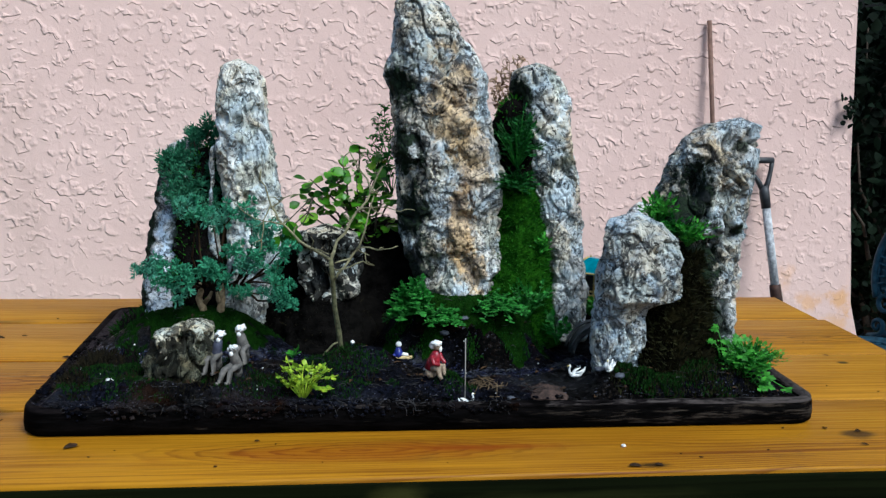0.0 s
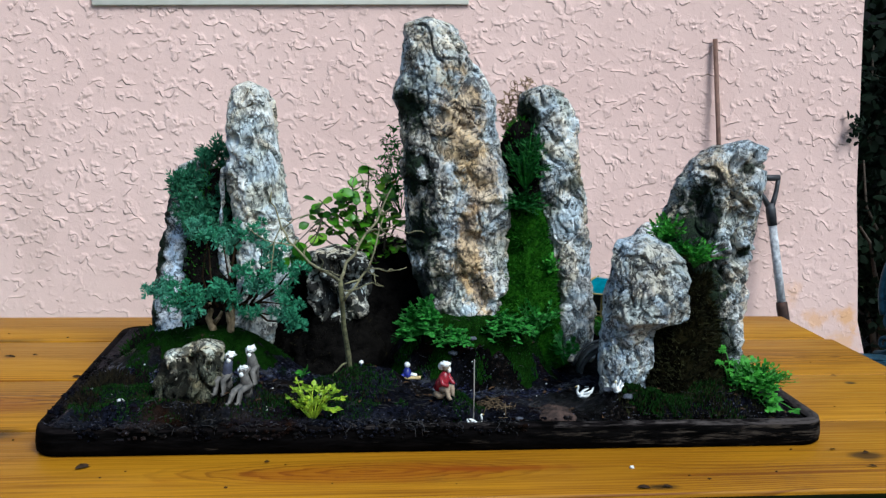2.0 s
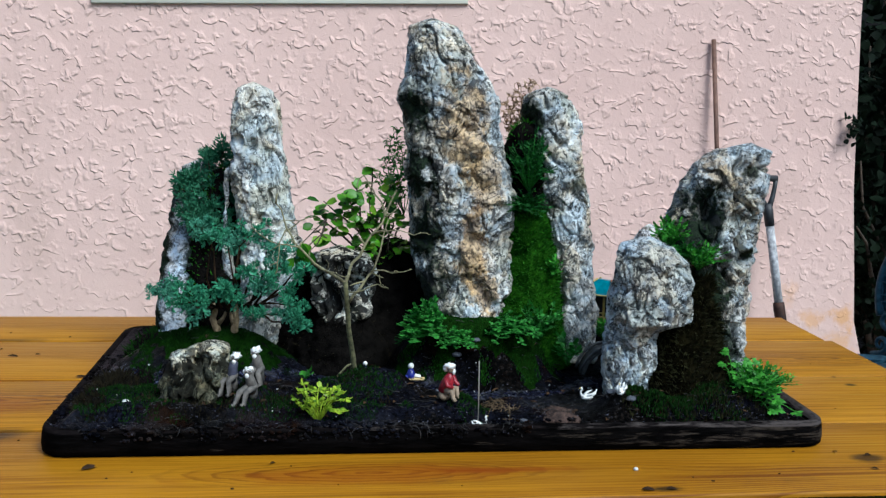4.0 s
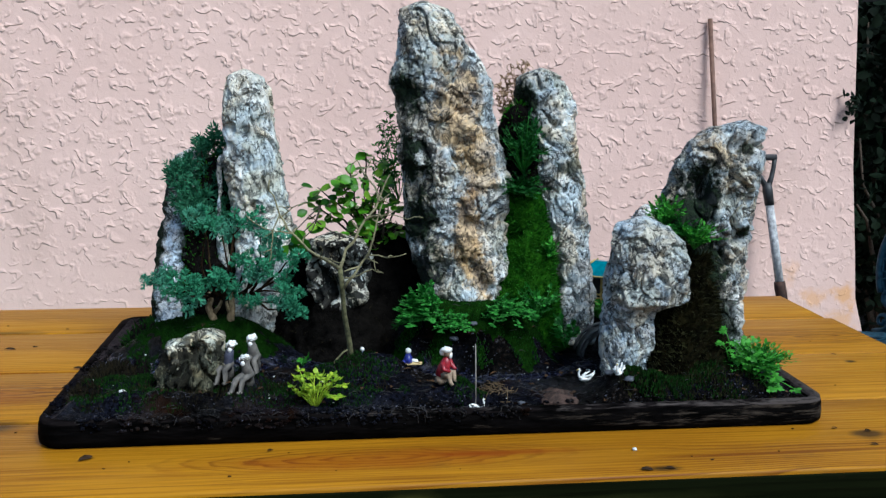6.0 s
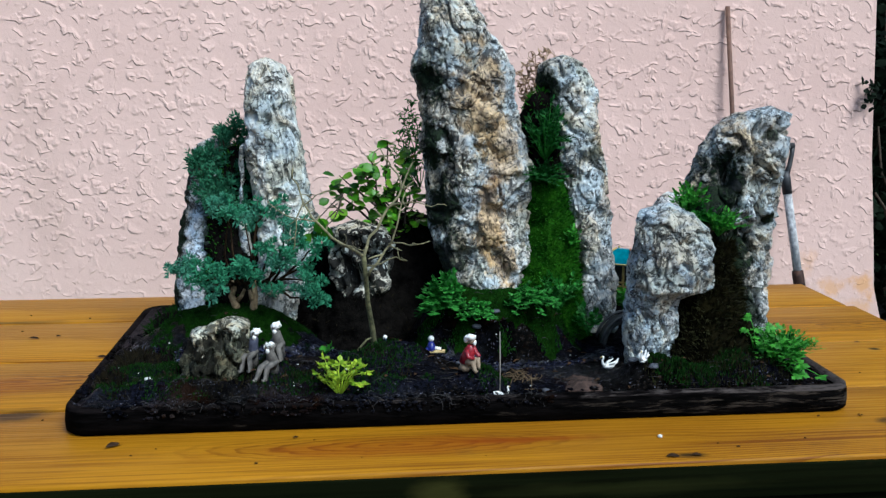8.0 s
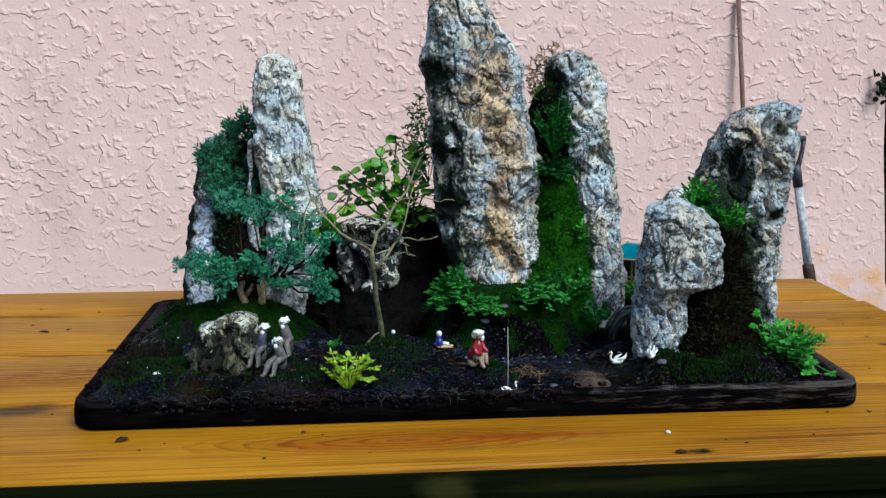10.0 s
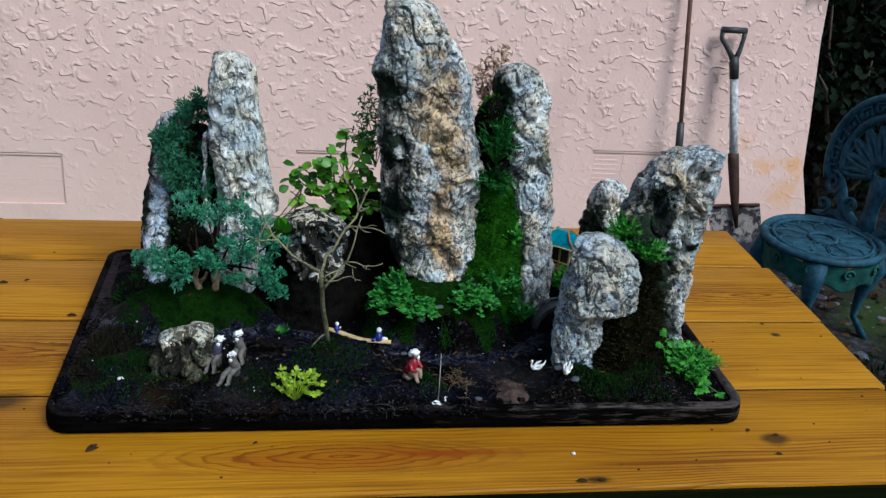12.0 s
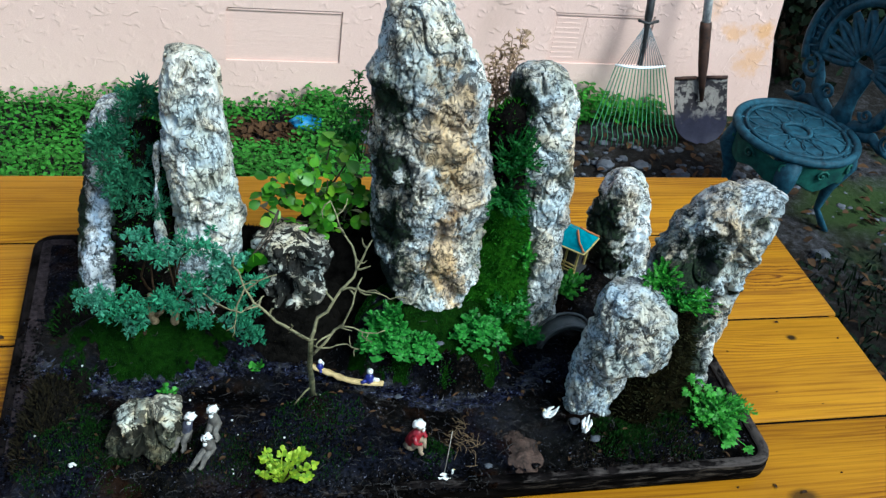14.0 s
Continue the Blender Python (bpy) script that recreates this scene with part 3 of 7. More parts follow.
LEAF_WEED = foliage("weed_leaves", (0.014, 0.07, 0.006), (0.07, 0.26, 0.03), 0.6, 0.25)
LEAF_DRY = foliage("dry_leaves", (0.015, 0.008, 0.004), (0.085, 0.045, 0.02), 0.75, 0.15)
BARK = simple("pale_bark", (0.05, 0.047, 0.022), (0.3, 0.27, 0.145), 150, 0.85, bump=0.6, dist=0.001)
BARK_DARK = simple("brown_bark", (0.015, 0.011, 0.008), (0.08, 0.058, 0.038), 130, 0.9, bump=0.7, dist=0.0015)
TWIG = simple("dry_twigs", (0.012, 0.007, 0.004), (0.06, 0.035, 0.02), 120, 0.9, spec=0.05)
CHIP = simple("white_grit", (0.4, 0.4, 0.39), (0.75, 0.74, 0.7), 200, 0.8)
STONES = simple("yard_stones", (0.018, 0.02, 0.026), (0.1, 0.108, 0.13), 25, 0.85, bump=0.5, dist=0.003)
GLAZE_WHITE = simple("white_glaze", (0.66, 0.66, 0.63), (0.84, 0.84, 0.8), 90, 0.3, bump=0.1)
GLAZE_RED = simple("red_glaze", (0.12, 0.006, 0.012), (0.34, 0.018, 0.03), 120, 0.35, bump=0.15)
GLAZE_BLUE = simple("blue_glaze", (0.006, 0.01, 0.09), (0.03, 0.04, 0.28), 120, 0.3, bump=0.15)
CLAY = simple("bare_clay", (0.13, 0.09, 0.055), (0.33, 0.25, 0.17), 120, 0.75, bump=0.3)
CLAY_GREY = simple("grey_clay", (0.03, 0.028, 0.026), (0.17, 0.155, 0.135), 110, 0.7, bump=0.3)
ROOF_TEAL = simple("teal_glazed_roof", (0.0, 0.085, 0.12), (0.015, 0.25, 0.31), 80, 0.3, bump=0.2)
TRIM_RUST = simple("rust_trim", (0.22, 0.06, 0.02), (0.5, 0.19, 0.07), 80, 0.6)
OCHRE = simple("ochre_glaze", (0.28, 0.2, 0.05), (0.58, 0.46, 0.17), 90, 0.5)
STICK = simple("pale_craft_wood", (0.34, 0.23, 0.09), (0.6, 0.46, 0.22), 90, 0.7)
BRIDGE = simple("grey_glazed_clay", (0.03, 0.033, 0.034), (0.13, 0.135, 0.13), 60, 0.5)
STEEL_RUST = simple("rusty_steel", (0.015, 0.008, 0.007), (0.08, 0.035, 0.02), 35, 0.7, 0.3, 0.5, 0.001)


def blade_mat():
    m, nt, b = base_mat("muddy_spade_steel", 0.6, 0.2, 0.3)
    vec = coords(nt)
    patch = ramp(nt, fuzz(nt, vec, 26, 5, 0.62, 0.6), [(0.46, 0.0), (0.54, 1.0)])
    col = mix(nt, patch, (0.025, 0.02, 0.024), mix(nt, fuzz(nt, vec, 70, 4), (0.14, 0.115, 0.1), (0.38, 0.35, 0.32)))
    sep = nt.nodes.new("ShaderNodeSeparateXYZ")
    nt.links.new(vec, sep.inputs[0])
    low = ramp(nt, calc(nt, "ADD", sep.outputs[2], calc(nt, "MULTIPLY", fuzz(nt, vec, 18, 4), 0.14)), [(0.16, 1.0), (0.22, 0.0)])
    col = mix(nt, low, col, mix(nt, fuzz(nt, vec, 40, 5), (0.007, 0.006, 0.015), (0.03, 0.028, 0.055)))
    nt.links.new(col, b.inputs["Base Color"])
    relief(nt, b, fuzz(nt, vec, 80, 4), 0.5, 0.001)
    return m


def bed_mat():
    """Black wet stream bed with cold glints painted into its colour by noise."""
    m, nt, b = base_mat("wet_stream_bed", 0.3, 0, 0.5)
    vec = coords(nt, (1, 1.6, 1), world_space=True)
    f = fuzz(nt, vec, 170, 5, 0.7, 0.8)
    col = ramp(nt, f, [(0.46, (0.0005, 0.0005, 0.0013)), (0.55, (0.005, 0.0055, 0.016)), (0.63, (0.045, 0.052, 0.1)), (0.7, (0.22, 0.25, 0.33))])
    nt.links.new(col, b.inputs["Base Color"])
    nt.links.new(ramp(nt, fuzz(nt, vec, 60, 3), [(0.4, 0.12), (0.6, 0.6)]), b.inputs["Roughness"])
    nt.links.new(ramp(nt, fuzz(nt, vec, 34, 4, 0.65), [(0.46, 0.05), (0.62, 0.75)]), b.inputs["Specular IOR Level"])
    relief(nt, b, fuzz(nt, vec, 120, 5, 0.7), 1.0, 0.007)
    return m


BLADE = blade_mat()
FROND = foliage("dry_curled_fronds", (0.14, 0.08, 0.045), (0.52, 0.36, 0.23), 0.85, 0.2)
PAINT_BLACK = simple("black_plastic", (0.012, 0.012, 0.013), (0.04, 0.04, 0.042), 60, 0.5)
SHAFT = simple("peeling_white_shaft", (0.1, 0.095, 0.095), (0.68, 0.68, 0.68), 55, 0.8, bump=0.5)
POLE = simple("stained_brown_pole", (0.075, 0.035, 0.022), (0.2, 0.105, 0.07), 40, 0.7)
TINE = simple("green_enamel", (0.01, 0.075, 0.025), (0.045, 0.2, 0.08), 60, 0.5)
ZINC = simple("zinc_strip", (0.55, 0.56, 0.56), (0.8, 0.81, 0.8), 60, 0.5, 0.1)
IRON = simple("verdigris_cast_iron", (0.003, 0.016, 0.028), (0.026, 0.088, 0.13), 45, 0.65, 0.0, 0.5, 0.001, 0.2)
IRON_GREEN = simple("mossy_cast_iron", (0.003, 0.02, 0.022), (0.02, 0.1, 0.075), 35, 0.65, 0.0, 0.5, 0.001, 0.2)
BAG = simple("blue_plastic", (0.01, 0.12, 0.3), (0.06, 0.34, 0.6), 25, 0.35)
# Near-black colour that stands for the deep shade past the wall's end.
SHADE = simple("painted_shade", (0.001, 0.001, 0.001), (0.005, 0.005, 0.004), 14, 0.9)
BED = bed_mat()
ROOT = simple("pale_roots", (0.002, 0.0015, 0.0015), (0.04, 0.036, 0.036), 60, 0.85)
WIRE = simple("grey_spring_wire", (0.1, 0.105, 0.11), (0.22, 0.23, 0.24), 60, 0.5, 0.3)
CLAY_BLUE = simple("slate_blue_glaze", (0.02, 0.023, 0.04), (0.1, 0.105, 0.15), 110, 0.5)
# spots: shade in the holes between the lumps, painted near-black
ROCK_CREAM = rock_mat("cream_limestone", pale=(0.68, 0.64, 0.5), mid=(0.28, 0.255, 0.18), dark=(0.006, 0.006, 0.005), rust=0.2, green=0.2, fine=1.3, hollow=0.44, spots=(((0.008, -0.03, 0.086), (0.011, 0.06, 0.013), 1.0), ((0.03, -0.03, 0.08), (0.006, 0.05, 0.008), 0.9), ((-0.02, -0.03, 0.078), (0.008, 0.05, 0.008), 0.9)))
ROCK_LOAM = rock_mat("soil_stained_limestone", pale=(0.19, 0.175, 0.11), mid=(0.018, 0.016, 0.009), dark=(0.002, 0.002, 0.002), rust=0.15, green=0.4, fine=1.1, hollow=0.485)
BARK_MID = simple("grey_brown_bark", (0.025, 0.026, 0.01), (0.2, 0.19, 0.09), 140, 0.9, bump=0.6)
MARGIN = simple("bare_brown_slate", (0.001, 0.001, 0.001), (0.036, 0.027, 0.03), 130, 0.8, bump=0.9, dist=0.004, spec=0.05, detail=8.0)
RIM_WORN = scuffed("worn_rim", (0.0006, 0.0005, 0.0005), (0.01, 0.008, 0.008), (0.055, 0.046, 0.042), 0.55)

# ---- the setting ----
WALL_Y, WALL_END = 2.45, 1.78
VENTS = ((-1.46, -1.06, 0.14, 0.345), (-0.19, 0.212, 0.185, 0.385), (1.0, 1.40, 0.215, 0.42))


def wall_mesh():
    """A wall with three shallow blind openings set back in its face."""
    xs = sorted({-7.0, WALL_END, *(v for a, b, _, _ in VENTS for v in (a, b))})
    zs = sorted({-0.2, 3.2, *(v for _, _, a, b in VENTS for v in (a, b))})

    def deep(x, z):
        return any(a < x < b and c < z < d for a, b, c, d in VENTS)

    s = Soup()
    y0, y1 = WALL_Y, WALL_Y + 0.009
    for i in range(len(xs) - 1):
        for j in range(len(zs) - 1):
            a, b, c, d = xs[i], xs[i + 1], zs[j], zs[j + 1]
            y = y1 if deep((a + b) / 2, (c + d) / 2) else y0
            s.add([(a, y, c), (b, y, c), (b, y, d), (a, y, d)], [(0, 1, 2, 3)])
    for a, b, c, d in VENTS:
        for p, q in (((a, c), (b, c)), ((b, c), (b, d)), ((b, d), (a, d)), ((a, d), (a, c))):
            s.add([(p[0], y0, p[1]), (q[0], y0, q[1]), (q[0], y1, q[1]), (p[0], y1, p[1])], [(0, 1, 2, 3)])
    e, t = WALL_END, WALL_Y + 0.24
    edge = [(2.04, -0.2), (2.0, 0.08), (1.972, 0.2), (1.925, 0.36), (1.908, 0.55), (1.872, 0.89), (1.838, 1.54), (1.8, 3.2)]
    for (xa, za), (xb, zb) in zip(edge[:-1], edge[1:]):
        s.add([(xa, y0, za), (xa, t, za), (xb, t, zb), (xb, y0, zb)], [(0, 1, 2, 3)])
        s.add([(e, y0, za), (xa, y0, za), (xb, y0, zb), (e, y0, zb)], [(0, 1, 2, 3)])
        s.add([(e, t, za), (xa, t, za), (xb, t, zb), (e, t, zb)], [(3, 2, 1, 0)])
    s.add([(-7, t, -0.2), (e, t, -0.2), (e, t, 3.2), (-7, t, 3.2)], [(3, 2, 1, 0)])
    s.add([(-7, y0, 3.2), (e, y0, 3.2), (e, t, 3.2), (-7, t, 3.2)], [(0, 1, 2, 3)])
    return s


wall = solo("wall_north", wall_mesh(), PINK, (0, WALL_Y, 0), "pink stucco house wall with rough trowelled texture", "wall", kind="structure", smooth=False)
for a, b, c, d in VENTS:
    vent = thing("wall_vent", ((a + b) / 2, WALL_Y, c), "painted-over pink foundation vent set into the wall", "vent", "foundation vents", "structure")
    part("frame", box(a + 0.004, b - 0.004, WALL_Y + 0.003, WALL_Y + 0.0085, d - 0.012, d - 0.004, 0.002), PINK, vent)
    part("backing", box(a + 0.001, b - 0.001, WALL_Y + 0.0078, WALL_Y + 0.0088, c + 0.001, d - 0.013, 0), PINK_BRUSHED, vent, smooth=False)
    if a > 0.5:
        for i in range(9):
            z = c + 0.02 + (d - c - 0.045) * i / 8
            part("slat", box(a + 0.012, (a + b) / 2 - 0.09, WALL_Y + 0.0068, WALL_Y + 0.0086, z - 0.004, z + 0.004, 0.0008, 1), PINK, vent, smooth=False)
        part("panel", box((a + b) / 2 - 0.07, b - 0.14, WALL_Y + 0.0066, WALL_Y + 0.0086, c + 0.014, d - 0.02, 0.0006, 1), PINK, vent, smooth=False)
band = box(-1.03, 0.31, WALL_Y - 0.012, WALL_Y - 0.001, 1.53, 1.62, 0.004)
bmesh.ops.rotate(band, verts=band.verts, cent=(-0.36, WALL_Y, 1.53), matrix=Matrix.Rotation(radians(-1.9), 3, "Y"))
solo("window_sill", band, CREAM, (-0.36, WALL_Y, 1.53), "cream painted sill band on the pink wall", "sill", kind="structure")


def ground_mesh():
    s = Soup()
    xs = [-600, -60, -12] + [-6 + 0.15 * i for i in range(81)] + [12, 60, 600]
    ys = [-600, -60, -12] + [-3 + 0.15 * i for i in range(61)] + [12, 60, 600]
    v = [(x, y, 0.014 * noise.noise(Vector((x * 1.7, y * 1.7, 0))) if abs(x) < 7 and -4 < y < 7 else 0.0) for y in ys for x in xs]
    n = len(xs)
    s.add(v, [(j * n + i, j * n + i + 1, (j + 1) * n + i + 1, (j + 1) * n + i) for j in range(len(ys) - 1) for i in range(n - 1)])
    return s


solo("ground", ground_mesh(), GROUND, (0, 0, 0), "bare earth yard with gravel and weeds", "ground", kind="structure")
# Added backdrop board; the house's side wears the same painted shade.
solo("dark_backdrop", box(1.6, 9.0, 5.2, 5.26, -0.1, 3.4, 0), SHADE, (5, 5.2, 0), "board added as a near-black backdrop behind the bushes", "fence", kind="structure")
solo("side_wall", box(WALL_END - 0.05, WALL_END, WALL_Y + 0.242, 5.19, -0.1, 3.2, 0.004), SHADE, (WALL_END, 3.5, 0), "side of the house with its shade painted near-black", "wall", kind="structure")

# ---- the table ----
TOP = 0.75
table = thing("wooden_table", (-0.25, 0.38, 0), "orange oiled pine plank table, its edge algae-stained and painted in shadow", "table")
for y0, y1, x1 in ((-0.100, 0.157, 0.846), (0.162, 0.4025, 0.854), (0.4075, 0.657, 0.857), (0.662, 0.866, 0.844)):
    mid = (y0 + y1) / 2
    board = part("board", box(-1.38, x1, y0, y1, TOP - 0.042, TOP, 0.004, 2), PINE, table)
    board.location = Vector((0, mid, TOP)) - spot(table)
    shifted(board.data, -board.location)
# Black strips fill the gaps between boards in place of their own shade.
for y in (0.1595, 0.405, 0.6595):
    part("joint", box(-1.37, 0.84, y - 0.0022, y + 0.0022, TOP - 0.03, TOP - 0.003, 0), PEAT, table, "black strip standing in for the shade in the open joint")
# Rail and fascia carry algae stain and shadow together in one colour.
part("front_rail", box(-1.3, 0.8, -0.094, -0.056, TOP - 0.085, TOP - 0.043, 0.004), PINE_SHADED_EDGE, table, "algae-stained rail under the tabletop with its shadow painted in")
part("fascia", box(-1.38, 0.845, -0.1045, -0.1005, TOP - 0.05, TOP - 0.006, 0.0015), PINE_SHADED_EDGE, table, "green algae-stained front edge with its shadow painted in")
for x in (-1.05, -0.25, 0.62):
    part("batten", box(x - 0.045, x + 0.045, -0.05, 0.85, TOP - 0.085, TOP - 0.0425, 0.004), GREYWOOD, table)
# Legs use the same near-black to paint the dark under the tabletop.
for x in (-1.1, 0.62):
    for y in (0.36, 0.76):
        part("leg", box(x - 0.045, x + 0.045, y - 0.045, y + 0.045, 0.0, TOP - 0.086, 0.005), PINE_SHADED_EDGE, table)
solo("wooden_stake", box(0.003, 0.052, 0.085, 0.135, 0.0, 0.425, 0.003), GREYWOOD, (0.027, 0.11, 0), "grey weathered stake standing under the table", "stake")

# ---- tray and planting ----
TX0, TX1, TY0, TY1, TRAY_TOP = -0.56, 0.537, 0.05, 0.635, 0.786


def rounded_loop(inset, z, r=0.038, seg=8):
    pts = []
    x0, x1, y0, y1 = TX0 + inset, TX1 - inset, TY0 + inset, TY1 - inset
    r = max(0.006, r - inset)
    for cx, cy, a0 in ((x1 - r, y0 + r, -90), (x1 - r, y1 - r, 0), (x0 + r, y1 - r, 90), (x0 + r, y0 + r, 180)):
        for i in range(seg + 1):
            a = radians(a0 + 90 * i / seg)
            pts.append((cx + r * math.cos(a), cy + r * math.sin(a), z))
    return pts


tray = thing("bonsai_tray", (0, 0.34, TOP), "shallow black stone tray with rounded corners on the table", "tray")
s = Soup()
s.ring_loft([rounded_loop(i, z) for i, z in ((0.006, TOP), (0.001, TOP + 0.004), (0.0, TOP + 0.014), (0.0015, TRAY_TOP - 0.006), (0.004, TRAY_TOP - 0.0015), (0.008, TRAY_TOP), (0.016, TRAY_TOP - 0.001), (0.019, TRAY_TOP - 0.006), (0.021, TRAY_TOP - 0.016))], caps=False)
part("side_wall", s, TRAY_EDGE, tray)
s = Soup()
s.ring_loft([rounded_loop(i, z) for i, z in ((0.0022, TRAY_TOP - 0.0035), (0.0035, TRAY_TOP + 0.0005), (0.0075, TRAY_TOP + 0.0022), (0.0155, TRAY_TOP + 0.001), (0.0185, TRAY_TOP - 0.004))], caps=False)
part("rim", s, RIM_WORN, tray, "worn black rim")
s = Soup()
nx, ny = 26, 150
spots = [(TX0 + 0.0165 + 0.075 * i / nx, 0.09 + (TY1 - 0.107) * j / ny) for j in range(ny + 1) for i in range(nx + 1)]
s.add([(x, y, TRAY_TOP + 0.001 + 0.0012 * noise.noise(Vector((x * 90, y * 90, 4))) - 0.03 * clamp((x + 0.503 + 0.02 * noise.noise(Vector((x * 30, y * 22, 8))) + 0.05 * clamp((0.24 - y) / 0.1)) / 0.03)) for x, y in spots],
      [(j * (nx + 1) + i, j * (nx + 1) + i + 1, (j + 1) * (nx + 1) + i + 1, (j + 1) * (nx + 1) + i) for j in range(ny) for i in range(nx)])
part("margin", s, MARGIN, tray, "bare brown slate margin")
part("floor", box(TX0 + 0.03, TX1 - 0.03, TY0 + 0.03, TY1 - 0.03, TOP + 0.0045, TRAY_TOP - 0.0165, 0.001, 1), SLATE, tray)


def bump_at(x, y, cx, cy, rx, ry, h, p=1.0):
    d = ((x - cx) / rx) ** 2 + ((y - cy) / ry) ** 2
    return h * math.exp(-(d ** p) * 1.6)


def soil_z(x, y):
    n1 = noise.noise(Vector((x * 14, y * 14, 3.3)))
    z = 0.7805 + 0.004 * n1
    z += 0.020 * clamp((0.235 + 0.02 * math.sin(x * 17) - y) / 0.05) * clamp((0.03 - x) / 0.1) * clamp((y - TY0 + 0.01) / 0.05)
    z += 0.012 * clamp((y - 0.36) / 0.1)
    z += bump_at(x, y, -0.37, 0.345, 0.15, 0.075, 0.07, 1.6)
    z += bump_at(x, y, 0.055, 0.34, 0.135, 0.105, 0.098, 3.0)
    z += bump_at(x, y, 0.40, 0.14, 0.085, 0.07, 0.04, 1.4)
    z += bump_at(x, y, 0.285, 0.10, 0.05, 0.035, 0.028)
    z += bump_at(x, y, -0.135, 0.185, 0.06, 0.045, 0.03)
    z += bump_at(x, y, 0.015, 0.10, 0.035, 0.03, 0.014)
    z += bump_at(x, y, 0.25, 0.13, 0.06, 0.045, 0.03) + bump_at(x, y, -0.005, 0.11, 0.05, 0.045, 0.018) + bump_at(x, y, 0.1, 0.11, 0.09, 0.05, 0.007)
    z += bump_at(x, y, -0.085, 0.195, 0.06, 0.026, 0.028) + bump_at(x, y, -0.37, 0.082, 0.06, 0.03, 0.01) + bump_at(x, y, -0.288, 0.138, 0.03, 0.026, 0.036)
    z += bump_at(x, y, 0.33, 0.46, 0.1, 0.09, 0.04)
    z += bump_at(x, y, -0.45, 0.18, 0.07, 0.08, 0.012)
    z += 0.005 * noise.noise(Vector((x * 34, y * 34, 9))) * clamp((0.1 - x) / 0.1) * clamp((0.25 - y) / 0.05)
    z += 0.0022 * noise.noise(Vector((x * 60, y * 60, 1))) + 0.0016 * noise.noise(Vector((x * 150, y * 150, 5)))
    edge = min(x - TX0, TX1 - x, y - TY0, TY1 - y)
    lip = 0.7845 if y < 0.12 and x < 0.0 else 0.779
    k = ease(clamp((edge - 0.017) / 0.03))
    return lip * (1 - k) + z * k


def soil_mesh():
    s = Soup()
    x0, x1, y0, y1 = TX0 + 0.017, TX1 - 0.017, TY0 + 0.017, TY1 - 0.017
    nx, ny = 300, 165
    s.add([(x0 + (x1 - x0) * i / nx, y0 + (y1 - y0) * j / ny, soil_z(x0 + (x1 - x0) * i / nx, y0 + (y1 - y0) * j / ny)) for j in range(ny + 1) for i in range(nx + 1)],
          [(j * (nx + 1) + i, j * (nx + 1) + i + 1, (j + 1) * (nx + 1) + i + 1, (j + 1) * (nx + 1) + i) for j in range(ny) for i in range(nx)])
    return s


solo("soil_bed", soil_mesh(), SOIL, (0, 0.34, 0.77), "wet black soil filling the tray, littered with debris", "soil", kind="stuff")


